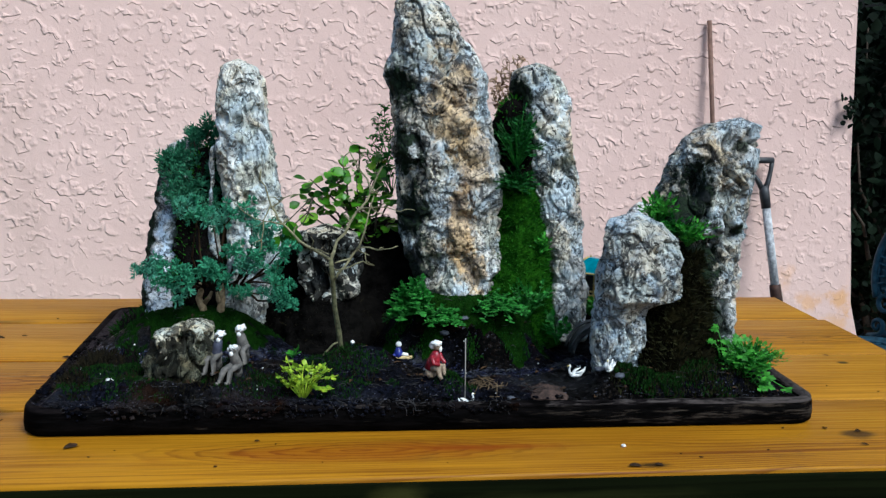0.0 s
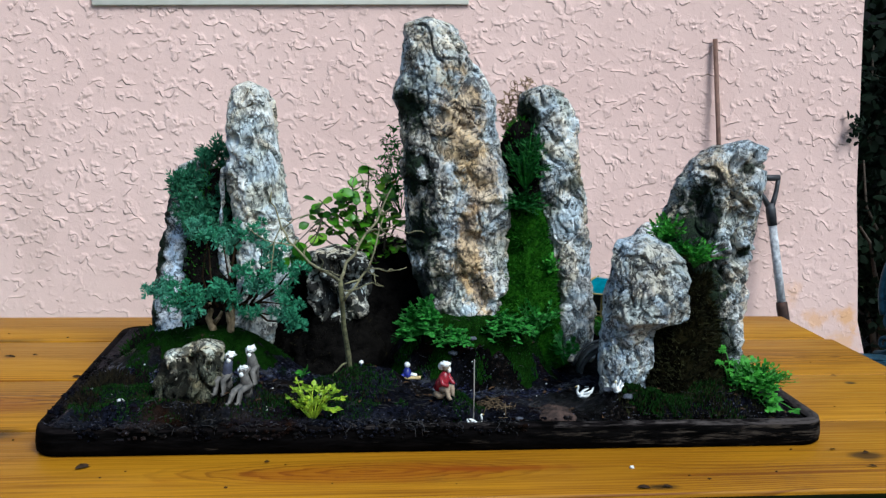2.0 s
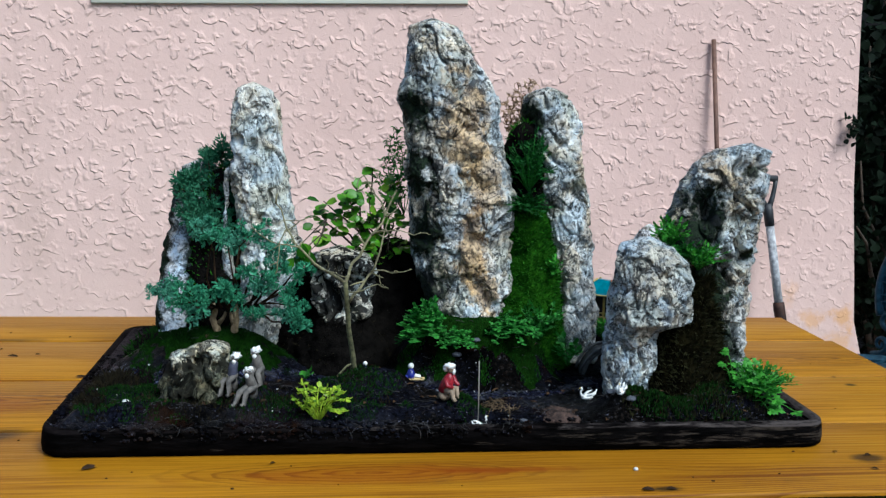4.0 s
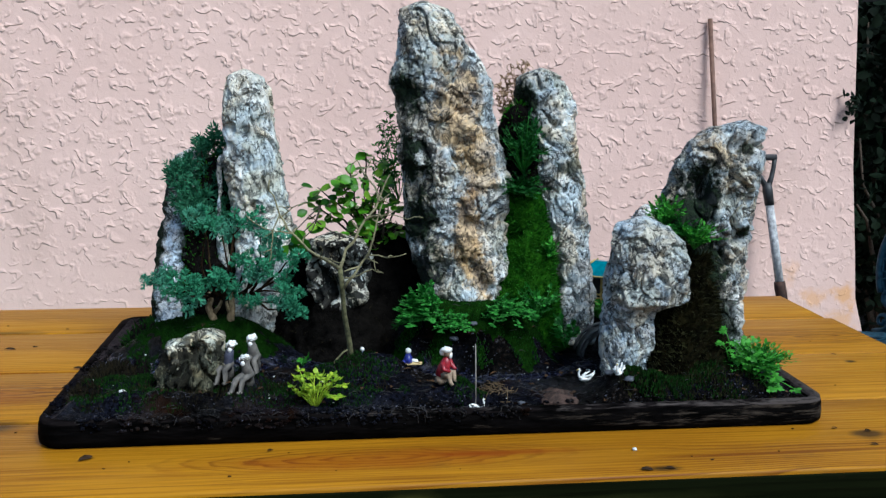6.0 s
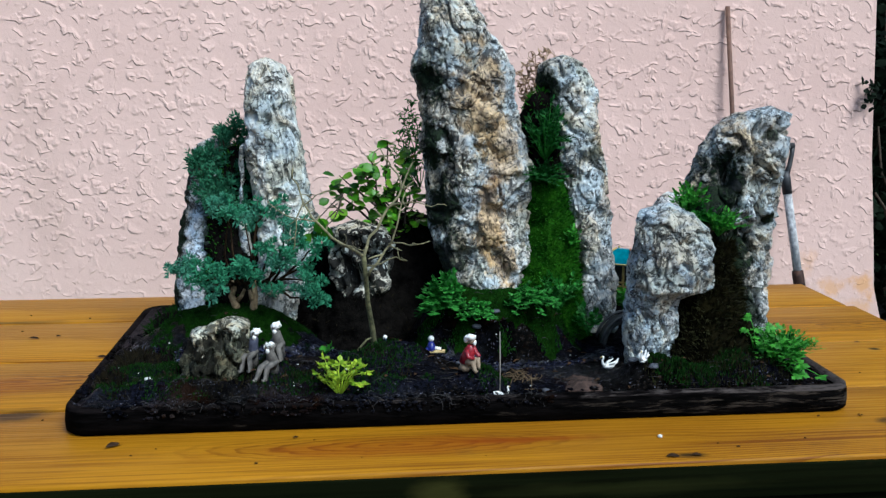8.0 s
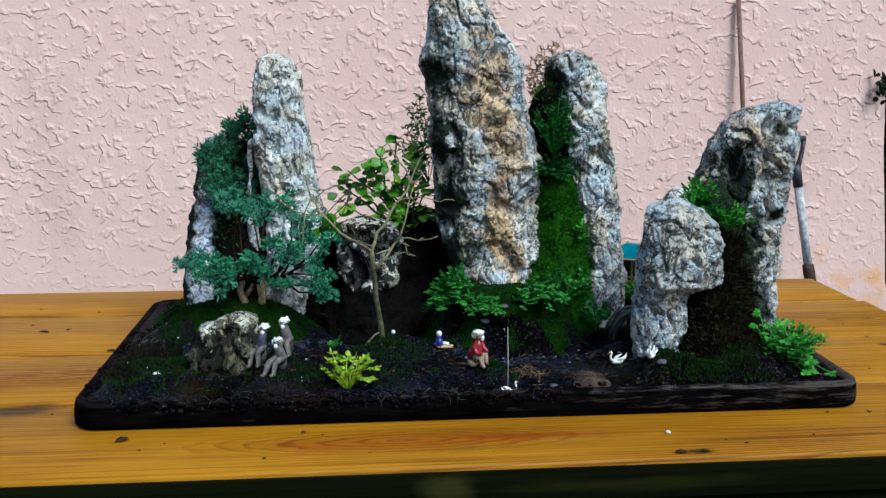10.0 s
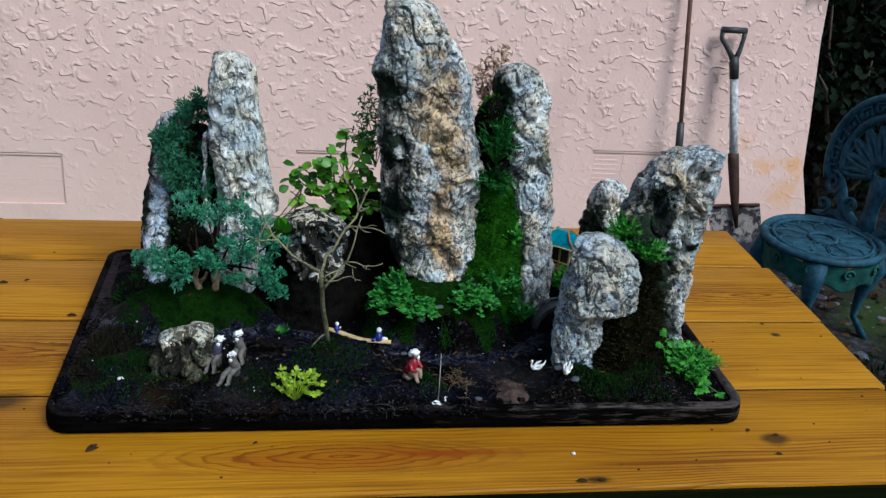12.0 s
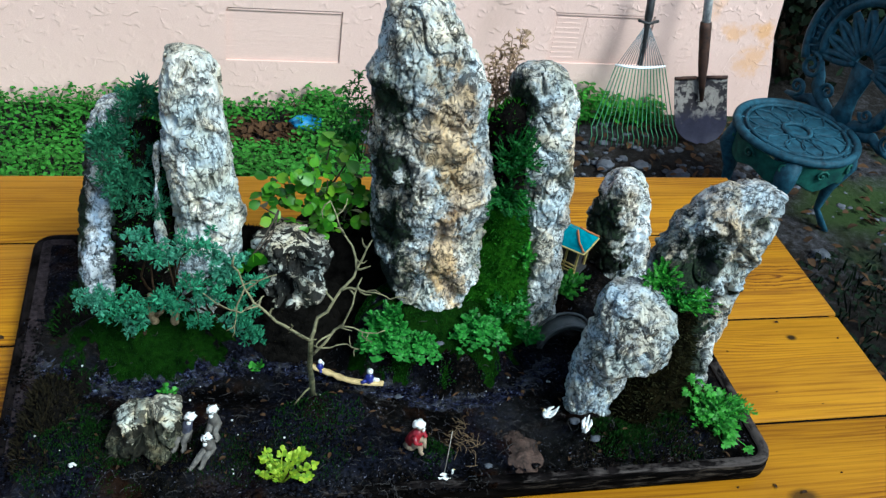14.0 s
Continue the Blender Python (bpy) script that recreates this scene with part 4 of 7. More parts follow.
# ---- stones ----
def lofted_stone(levels, seed, seg=150, step=0.0034, amp=0.010, grain=1.0, square=2.4, dents=()):
    """A stone from a few levels (z, x left, x right, y front, y back), roughened at four scales."""
    levels = sorted(levels)
    zs = [l[0] for l in levels]
    cols = [[l[k] for l in levels] for k in range(1, 5)]
    rows = max(12, int((zs[-1] - zs[0]) / step))
    off = Vector((seed * 3.7, seed * 1.9, seed * 5.3))
    rings = []
    for j in range(rows + 1):
        z = zs[0] + (zs[-1] - zs[0]) * j / rows
        xl, xr, yf, yb = (float(np.interp(z, zs, c)) for c in cols)
        cap = clamp((zs[-1] - z) / 0.012) ** 0.5 if j < rows else 0.0
        ring = []
        for i in range(seg):
            a = 2 * math.pi * i / seg
            ca, sa = math.cos(a), math.sin(a)
            ux = math.copysign(abs(ca) ** (2 / square), ca)
            uy = math.copysign(abs(sa) ** (2 / square), sa)
            p = Vector(((xl + xr) / 2 + ux * (xr - xl) / 2 * cap, (yf + yb) / 2 + uy * (yb - yf) / 2 * cap, z))
            q = p + off
            q = q + 0.012 * Vector((noise.noise(q * 24), noise.noise(q * 24 + Vector((5, 0, 0))), noise.noise(q * 24 + Vector((0, 5, 0)))))
            tall = Vector((q.x, q.y, q.z * 0.6))
            f = noise.voronoi(tall * 34 * grain)[0]
            big = noise.noise(Vector((q.x, q.y, q.z * 0.7)) * 17 * grain)
            d = 0.55 * noise.noise(q * 10) + 0.5 * noise.noise(q * 20) + 0.75 * clamp(big * 5, -0.5, 0.5) + 0.55 * (min(0.5, f[1] - f[0]) - 0.25)
            vein = abs(noise.noise(tall * 31 * grain + Vector((3, 1, 7)))) / (0.05 + 0.16 * clamp(0.5 + 1.5 * noise.noise(q * 14 + Vector((4, 4, 0)))))
            rift = abs(noise.noise(q * 58 * grain + Vector((1, 8, 2)))) / (0.05 + 0.16 * clamp(0.5 + 1.5 * noise.noise(q * 23 + Vector((0, 6, 1)))))
            keep = clamp(0.55 + 3.0 * noise.noise(q * 41 * grain + Vector((2, 9, 4))))
            d -= 1.5 * keep * clamp(1 - vein) + 0.45 * (1 - keep) * clamp(1 - rift)
            g, h = noise.voronoi(tall * 47 * grain), noise.voronoi(q * 88 * grain)
            d += 0.85 * noise.noise(g[1][0] * 5.3) + 0.16 * noise.noise(h[1][0] * 5.3) - 0.3 * clamp(1 - (g[0][1] - g[0][0]) * 7)
            d += 0.22 * noise.noise(q * 70 * grain) + 0.1 * (1 - 2.4 * abs(noise.noise(q * 105 * grain)))
            hole = noise.noise(q * 27 * grain + Vector((9, 3, 2)))
            d -= 3.6 * clamp(hole - 0.3, 0.0, 0.4)
            n = Vector((ca, sa, 0.5 * noise.noise(q * 30)))
            push = amp * d * (0.35 + 0.65 * cap)
            for x, y, z1, rad, deep in dents:
                away = ((p.x - x) ** 2 + (p.y - y) ** 2 * 0.5 + (p.z - z1) ** 2) / rad ** 2 * (1 + 0.8 * noise.noise(q * 45))
                push -= deep * math.exp(-max(0.0, away) ** 1.5)
            ring.append(p + n * push)
        rings.append(ring)
    s = Soup()
    s.ring_loft(rings)
    return s


def stone(name, levels, seed, material, label, **kw):
    lo = min(levels)
    at = ((lo[1] + lo[2]) / 2, (lo[3] + lo[4]) / 2, lo[0])
    return solo(name, lofted_stone(levels, seed, **kw), material, at, label, "stone", "standing stones" if name == "standing_stone" else "")


stone("standing_stone", [(1.355, -0.03, -0.008, 0.38, 0.405), (1.348, -0.043, 0.014, 0.366, 0.42), (1.335, -0.052, 0.029, 0.355, 0.43), (1.31, -0.06, 0.047, 0.345, 0.44), (1.28, -0.064, 0.065, 0.337, 0.448), (1.25, -0.066, 0.082, 0.33, 0.455),
                         (1.226, -0.069, 0.091, 0.325, 0.46), (1.2, -0.06, 0.096, 0.32, 0.462), (1.118, -0.058, 0.114, 0.312, 0.468), (1.07, -0.052, 0.121, 0.308, 0.47),
                         (0.978, -0.04, 0.122, 0.308, 0.465), (0.93, -0.03, 0.125, 0.305, 0.455), (0.885, -0.008, 0.114, 0.302, 0.445), (0.852, 0.02, 0.108, 0.305, 0.43), (0.79, 0.035, 0.1, 0.32, 0.42)],
      1, ROCK_RUST, "tallest grey limestone pillar with rust brown streaks", seg=380, step=0.0016, amp=0.0078, dents=((-0.055, 0.34, 1.215, 0.016, 0.009), (0.045, 0.32, 1.18, 0.01, 0.012), (0.07, 0.31, 1.09, 0.014, 0.012), (-0.02, 0.315, 1.07, 0.014, 0.012), (0.03, 0.31, 1.13, 0.012, 0.01), (-0.045, 0.33, 0.97, 0.02, 0.012), (0.0, 0.31, 0.93, 0.013, 0.01), (0.085, 0.31, 0.99, 0.013, 0.012), (0.075, 0.31, 0.9, 0.012, 0.012)))
stone("standing_stone", [(1.246, -0.314, -0.297, 0.412, 0.432), (1.241, -0.325, -0.286, 0.402, 0.443), (1.23, -0.334, -0.276, 0.394, 0.45), (1.212, -0.341, -0.267, 0.388, 0.458), (1.175, -0.346, -0.262, 0.382, 0.465),
                         (1.15, -0.344, -0.262, 0.38, 0.468), (1.11, -0.342, -0.251, 0.378, 0.472), (1.064, -0.335, -0.242, 0.376, 0.476), (0.97, -0.327, -0.23, 0.375, 0.478),
                         (0.92, -0.327, -0.236, 0.372, 0.475), (0.876, -0.332, -0.254, 0.37, 0.465), (0.79, -0.333, -0.268, 0.37, 0.455)],
      2, ROCK_PALE, "pale cream and grey limestone pillar with a rounded head", seg=270, step=0.0018, amp=0.0058, dents=((-0.33, 0.385, 1.15, 0.011, 0.014), (-0.305, 0.38, 1.148, 0.01, 0.012), (-0.272, 0.385, 1.16, 0.01, 0.012), (-0.295, 0.375, 1.02, 0.01, 0.01)))
stone("standing_stone", [(1.112, -0.424, -0.392, 0.515, 0.545), (1.104, -0.434, -0.378, 0.5, 0.555), (1.09, -0.442, -0.37, 0.492, 0.56), (1.06, -0.448, -0.368, 0.478, 0.556), (1.02, -0.454, -0.374, 0.46, 0.548),
                         (0.96, -0.46, -0.386, 0.434, 0.525), (0.9, -0.466, -0.397, 0.408, 0.5), (0.84, -0.47, -0.405, 0.395, 0.48), (0.78, -0.468, -0.41, 0.4, 0.475)],
      3, ROCK_DARK, "shorter grey limestone pillar half covered by dark moss", seg=190, step=0.0024, amp=0.0058)
stone("stone_sliver", [(1.108, -0.35, -0.34, 0.408, 0.422), (1.095, -0.356, -0.34, 0.403, 0.424), (1.07, -0.356, -0.343, 0.404, 0.422), (1.04, -0.355, -0.347, 0.406, 0.42), (0.98, -0.354, -0.345, 0.404, 0.42), (0.94, -0.353, -0.338, 0.4, 0.42), (0.8, -0.35, -0.336, 0.402, 0.42)],
      12, ROCK_COARSE, "thin grey stone sliver wedged between two pillars", seg=48, amp=0.0042)
stone("standing_stone", [(1.251, 0.16, 0.195, 0.39, 0.41), (1.243, 0.149, 0.21, 0.375, 0.425), (1.232, 0.14, 0.22, 0.368, 0.435), (1.21, 0.138, 0.231, 0.362, 0.445),
                         (1.165, 0.146, 0.238, 0.36, 0.448), (1.12, 0.162, 0.243, 0.358, 0.45), (1.025, 0.176, 0.259, 0.355, 0.455), (0.93, 0.19, 0.272, 0.35, 0.455), (0.88, 0.198, 0.276, 0.35, 0.45), (0.79, 0.207, 0.282, 0.352, 0.445)],
      4, ROCK_GREY, "slim grey limestone pillar with white crust", seg=270, step=0.0018, amp=0.0068, dents=((0.148, 0.37, 1.2, 0.016, 0.005), (0.21, 0.355, 1.08, 0.012, 0.01), (0.235, 0.355, 0.99, 0.012, 0.01)))
stone("standing_stone", [(1.175, 0.435, 0.472, 0.19, 0.23), (1.164, 0.402, 0.478, 0.178, 0.245), (1.14, 0.37, 0.474, 0.17, 0.255), (1.095, 0.341, 0.471, 0.165, 0.265),
                         (1.053, 0.328, 0.472, 0.165, 0.27), (1.01, 0.335, 0.47, 0.17, 0.27), (0.966, 0.36, 0.468, 0.172, 0.265), (0.922, 0.375, 0.464, 0.175, 0.26), (0.878, 0.395, 0.464, 0.178, 0.25), (0.842, 0.415, 0.466, 0.18, 0.24), (0.785, 0.42, 0.468, 0.18, 0.24)],
      5, ROCK_HOOK, "hooked grey limestone pillar leaning over its neighbour", seg=300, step=0.0018, amp=0.0085, dents=((0.362, 0.165, 1.075, 0.026, 0.026), (0.425, 0.17, 1.135, 0.015, 0.016), (0.42, 0.17, 1.06, 0.013, 0.014), (0.4, 0.17, 0.985, 0.02, 0.018), (0.44, 0.17, 1.0, 0.012, 0.012)))
stone("standing_stone", [(1.037, 0.272, 0.303, 0.15, 0.185), (1.023, 0.252, 0.324, 0.132, 0.205), (0.998, 0.241, 0.344, 0.12, 0.217), (0.972, 0.24, 0.356, 0.114, 0.223),
                         (0.93, 0.238, 0.362, 0.114, 0.223), (0.912, 0.237, 0.352, 0.118, 0.217), (0.897, 0.236, 0.315, 0.13, 0.211), (0.879, 0.233, 0.307, 0.138, 0.213), (0.845, 0.232, 0.308, 0.146, 0.216), (0.807, 0.235, 0.309, 0.152, 0.218), (0.785, 0.237, 0.307, 0.154, 0.216)],
      6, ROCK_COARSE, "mushroom-shaped grey limestone with an overhanging head", seg=260, step=0.0019, amp=0.0062, grain=1.2)
stone("standing_stone", [(1.01, 0.386, 0.412, 0.49, 0.51), (0.985, 0.378, 0.436, 0.47, 0.53), (0.95, 0.368, 0.455, 0.46, 0.54), (0.89, 0.362, 0.474, 0.455, 0.55), (0.84, 0.375, 0.482, 0.455, 0.55), (0.785, 0.385, 0.49, 0.46, 0.55)],
      7, ROCK_MOUND, "small pointed limestone with a dark mossy flank", seg=180, step=0.0022, amp=0.0065)
stone("boulder", [(0.985, -0.185, -0.142, 0.36, 0.4), (0.97, -0.205, -0.12, 0.335, 0.42), (0.945, -0.216, -0.11, 0.325, 0.43), (0.92, -0.214, -0.108, 0.325, 0.43), (0.89, -0.205, -0.11, 0.33, 0.42), (0.868, -0.19, -0.12, 0.34, 0.41), (0.85, -0.18, -0.13, 0.35, 0.4)],
      8, ROCK_LACE, "hollowed pale boulder between the pillars", seg=150, step=0.0028, amp=0.011, grain=1.0, dents=((-0.18, 0.325, 0.9, 0.022, 0.034), (-0.166, 0.325, 0.945, 0.018, 0.024), (-0.135, 0.325, 0.93, 0.02, 0.028), (-0.15, 0.325, 0.885, 0.014, 0.024), (-0.205, 0.34, 0.935, 0.012, 0.018), (-0.12, 0.335, 0.9, 0.012, 0.018)))
lump = lofted_stone([(0.876, -0.38, -0.335, 0.128, 0.168), (0.868, -0.392, -0.326, 0.118, 0.174), (0.85, -0.402, -0.321, 0.113, 0.178), (0.825, -0.412, -0.322, 0.11, 0.18), (0.8, -0.418, -0.326, 0.112, 0.178), (0.775, -0.415, -0.33, 0.115, 0.175)], 9, seg=140, step=0.0026, amp=0.011, grain=1.1,
                    dents=((-0.362, 0.105, 0.868, 0.014, 0.026), (-0.385, 0.09, 0.825, 0.012, 0.014), (-0.345, 0.09, 0.815, 0.012, 0.014)))
for levels, sd in (([(0.886, -0.372, -0.348, 0.125, 0.16), (0.88, -0.38, -0.342, 0.116, 0.165), (0.872, -0.378, -0.344, 0.114, 0.168), (0.866, -0.37, -0.35, 0.12, 0.16)], 15),
                   ([(0.888, -0.386, -0.374, 0.118, 0.15), (0.883, -0.395, -0.366, 0.108, 0.165), (0.872, -0.397, -0.363, 0.102, 0.17), (0.858, -0.394, -0.37, 0.104, 0.165), (0.848, -0.388, -0.376, 0.11, 0.16)], 13),
                   ([(0.893, -0.352, -0.33, 0.118, 0.15), (0.887, -0.36, -0.322, 0.106, 0.168), (0.876, -0.356, -0.318, 0.1, 0.172), (0.858, -0.35, -0.322, 0.102, 0.17), (0.845, -0.346, -0.325, 0.108, 0.165)], 14)):
    levels = [(z - (0.014 if sd == 13 else 0.005), xl, xr, yf + 0.006, yb) for z, xl, xr, yf, yb in levels]
    more = lofted_stone(levels, sd, seg=90, step=0.0022, amp=0.0075, grain=1.2, dents=((-0.358, 0.106, 0.862, 0.013, 0.018), (-0.326, 0.106, 0.856, 0.007, 0.01), (-0.378, 0.106, 0.859, 0.007, 0.01)))
    lump.add(more.v, more.f, 1)
solo("boulder", lump, [ROCK_LOAM, ROCK_CREAM], (-0.366, 0.13, 0.78), "low hollowed cream stone lying on the soil", "stone")

# ---- banks of moss and peat ----


def bank(name, levels, seed, material, label, shoots, count, size, amp=0.006):
    """A soft mound with short shoots standing all over it."""
    s = lofted_stone(levels, seed, seg=72, step=0.006, amp=amp, square=2.1)
    lo = min(levels)
    at = ((lo[1] + lo[2]) / 2, (lo[3] + lo[4]) / 2, lo[0])
    ob = thing(name, at, label, "moss", kind="stuff")
    part("bed", s, material, ob)
    t = Soup()
    r = random.Random(seed)
    for _ in range(count):
        f = r.choice(s.f[:-2])
        a, b, c, d = (Vector(s.v[i]) for i in f)
        u, w = r.random(), r.random()
        p = a.lerp(b, u).lerp(d.lerp(c, u), w)
        n = (b - a).cross(d - a)
        if n.length < 1e-10:
            continue
        n = n.normalized()
        tip = p + (n + Vector((r.uniform(-0.7, 0.7), r.uniform(-0.7, 0.7), r.uniform(-0.2, 0.8)))) * size * r.uniform(0.5, 1.2)
        t.blade(p - n * 0.001, tip, size * 0.3)
    part("shoots", t, shoots, ob)
    return ob


bank("moss_slope", [(1.06, 0.118, 0.175, 0.37, 0.41), (1.03, 0.108, 0.19, 0.345, 0.42), (0.97, 0.1, 0.2, 0.335, 0.43), (0.9, 0.095, 0.21, 0.325, 0.43), (0.86, 0.08, 0.215, 0.31, 0.43), (0.79, 0.05, 0.225, 0.29, 0.43)],
     21, MOSS, "bright green moss slope between two stone pillars", MOSS_BLADE, 9000, 0.006)
bank("peat_ledge", [(1.195, 0.128, 0.16, 0.375, 0.41), (1.16, 0.11, 0.175, 0.36, 0.42), (1.08, 0.105, 0.19, 0.365, 0.43), (1.04, 0.105, 0.195, 0.36, 0.43)],
     22, PEAT, "dark peat ledge wedged high between two pillars", MOSS_BLADE, 700, 0.006)
bank("peat_bank", [(0.985, -0.085, -0.045, 0.45, 0.5), (0.96, -0.12, -0.02, 0.42, 0.52), (0.9, -0.16, 0.0, 0.41, 0.54), (0.78, -0.22, 0.03, 0.38, 0.56)],
     23, PEAT, "black peat bank behind the small boulder", MOSS_BROWN, 500, 0.005)
bank("peat_bank", [(0.88, -0.185, -0.13, 0.345, 0.41), (0.855, -0.205, -0.11, 0.335, 0.42), (0.82, -0.23, -0.09, 0.325, 0.43), (0.775, -0.25, -0.07, 0.31, 0.44)],
     26, PEAT, "dark peat mound under the small boulder", MOSS_BROWN, 500, 0.005)
bank("peat_bank", [(1.1, -0.385, -0.345, 0.47, 0.5), (1.07, -0.392, -0.335, 0.45, 0.49), (1.0, -0.405, -0.33, 0.42, 0.485), (0.9, -0.42, -0.325, 0.385, 0.48), (0.78, -0.43, -0.31, 0.37, 0.49)],
     24, PEAT, "dark mossy peat packed between two pillars", MOSS_BLADE, 1500, 0.006)
bank("peat_bank", [(0.835, -0.475, -0.43, 0.4, 0.46), (0.825, -0.488, -0.42, 0.36, 0.475), (0.808, -0.5, -0.415, 0.3, 0.485), (0.778, -0.508, -0.4, 0.25, 0.49)],
     27, PEAT, "dark crumbly peat with moss along the tray edge", MOSS_LOW, 1600, 0.007, 0.009)
bank("peat_bank", [(0.806, -0.512, -0.49, 0.12, 0.26), (0.801, -0.522, -0.48, 0.1, 0.28), (0.792, -0.53, -0.465, 0.085, 0.3), (0.776, -0.532, -0.45, 0.075, 0.31)],
     29, PEAT, "dark crumbly soil heaped along the tray's short side", MOSS_BROWN, 2600, 0.008, 0.007)
bank("moss_mound", [(0.985, 0.365, 0.402, 0.19, 0.235), (0.95, 0.335, 0.41, 0.168, 0.25), (0.9, 0.32, 0.417, 0.16, 0.25), (0.85, 0.315, 0.428, 0.145, 0.25), (0.81, 0.305, 0.455, 0.118, 0.25), (0.78, 0.295, 0.475, 0.1, 0.25)],
     25, MOSS_PEAT, "brown and green moss mound under the hooked pillar", MOSS_RUST, 7000, 0.008)


bank("peat_bank", [(0.935, -0.25, -0.2, 0.43, 0.47), (0.9, -0.275, -0.175, 0.415, 0.48), (0.84, -0.29, -0.16, 0.4, 0.49), (0.775, -0.3, -0.15, 0.39, 0.5)],
     28, PEAT, "black peat packed between the pale pillar and the boulder", MOSS_BROWN, 400, 0.005)


MOSS_MAT = simple("moss_mat", (0.0008, 0.004, 0.0004), (0.007, 0.026, 0.0018), 90, 0.95, bump=0.9, dist=0.003, spec=0.02)


def moss_patch(label, cx, cy, rx, ry, count, size, shoots, seed, bed=True):
    """Shoots standing thickly on the soil round one centre, over a low mat with a ragged edge."""
    s, r = Soup(), random.Random(seed)
    n = 64
    grid = []
    for j in range(n + 1):
        for i in range(n + 1):
            x = clamp(cx + rx * 1.1 * (2 * i / n - 1), TX0 + 0.02, TX1 - 0.02)
            y = clamp(cy + ry * 1.1 * (2 * j / n - 1), TY0 + 0.02, TY1 - 0.02)
            q = math.hypot((x - cx) / rx, (y - cy) / ry)
            d = 0.85 - q + 0.4 * noise.noise(Vector((x * 26, y * 26, seed))) + 0.25 * noise.noise(Vector((x * 90, y * 90, seed)))
            grid.append((x, y, soil_z(x, y) - 0.004 + 0.0065 * ease(clamp(d * 3 + 0.5)) + 0.0008 * noise.noise(Vector((x * 300, y * 300, 2)))))
    if bed:
        s.add(grid, [(j * (n + 1) + i, j * (n + 1) + i + 1, (j + 1) * (n + 1) + i + 1, (j + 1) * (n + 1) + i) for j in range(n) for i in range(n)], 1)
    for _ in range(count):
        a, q = r.uniform(0, 6.283), r.random() ** 0.6
        x, y = cx + rx * q * math.cos(a), cy + ry * q * math.sin(a)
        if noise.noise(Vector((x * 26, y * 26, seed))) + 0.5 * noise.noise(Vector((x * 80, y * 80, seed))) < 0.1 - 0.75 * (1 - q):
            continue
        if not (TX0 + 0.02 < x < TX1 - 0.02 and TY0 + 0.02 < y < TY1 - 0.02):
            continue
        z = soil_z(x, y)
        h = size * r.uniform(0.5, 1.25)
        s.blade((x, y, z - 0.001), (x + r.uniform(-0.5, 0.5) * h, y + r.uniform(-0.6, 0.4) * h, z + h), size * 0.33)
    return solo("moss_carpet", s, [shoots, MOSS_MAT], (cx, cy, soil_z(cx, cy)), label, "moss", kind="stuff")


moss_patch("deep green moss carpet under the juniper", -0.352, 0.335, 0.14, 0.075, 12000, 0.0045, MOSS_LOW, 31)
moss_patch("deep green moss carpet at the tallest pillar", 0.06, 0.318, 0.13, 0.086, 14000, 0.0045, MOSS_MID, 32)
moss_patch("moss beside the mushroom-shaped stone", 0.3, 0.11, 0.05, 0.035, 2600, 0.007, MOSS_LOW, 33, False)
moss_patch("moss spreading below the hooked pillar", 0.38, 0.122, 0.095, 0.055, 2600, 0.0065, MOSS_LOW, 34, False)
moss_patch("brown moss on the soil by the tray's front", 0.36, 0.105, 0.12, 0.05, 2600, 0.0065, MOSS_RUST, 40, False)
moss_patch("moss round the roots of the little tree", -0.135, 0.165, 0.065, 0.045, 1500, 0.005, MOSS_LOW, 35, False)
moss_patch("thin moss behind the red figurine", 0.015, 0.10, 0.035, 0.028, 900, 0.005, MOSS_LOW, 36, False)
moss_patch("dark green moss over the soil by the low stone", -0.43, 0.15, 0.11, 0.09, 7500, 0.0042, MOSS_LOW, 38, False)
moss_patch("dark green moss along the front soil", -0.2, 0.11, 0.14, 0.05, 3800, 0.0042, MOSS_LOW, 39, False)
moss_patch("thin brown moss over the front soil", -0.3, 0.12, 0.22, 0.07, 2600, 0.006, MOSS_BROWN, 37, False)


# ---- plants ----
def rand_dir(r, up=0.0):
    a, z = r.uniform(0, 6.283), r.uniform(-1, 1)
    k = math.sqrt(1 - z * z)
    return (Vector((k * math.cos(a), k * math.sin(a), z)) + Vector((0, 0, up))).normalized()


def bent(p, q, r, sag=0.12, n=5):
    """A wandering line from p to q."""
    p, q = Vector(p), Vector(q)
    d = (q - p).length
    o = rand_dir(r) * d * sag
    return [p.lerp(q, t) + o * math.sin(math.pi * t) + rand_dir(r) * d * 0.035 * (0 < t < 1) for t in (i / (n - 1) for i in range(n))]


def needle_clump(s, c, rad, r, count, size, flat=0.75, slot=0, fat=0.2):
    """Short scaly sprigs that stand out of one clump."""
    c = Vector(c)
    for _ in range(count):
        d = rand_dir(r, 0.35)
        p = c + Vector((d.x, d.y, d.z * flat)) * rad * r.uniform(0.25, 0.85)
        way = (d + rand_dir(r) * 0.45 + Vector((0, 0, 0.25))).normalized()
        side = way.cross(rand_dir(r))
        if side.length < 1e-6:
            continue
        side = side.normalized()
        length = size * r.uniform(0.7, 1.3)
        for k in range(4):
            b = p + way * length * k / 4
            for e in (-1, 1):
                t = b + (way * 0.75 + side * e * 0.8 + way.cross(side) * r.uniform(-0.7, 0.7)).normalized() * length * 0.42
                s.blade(b, t, length * fat, slot)
        s.blade(p + way * length * 0.8, p + way * length * 1.25, length * fat, slot)


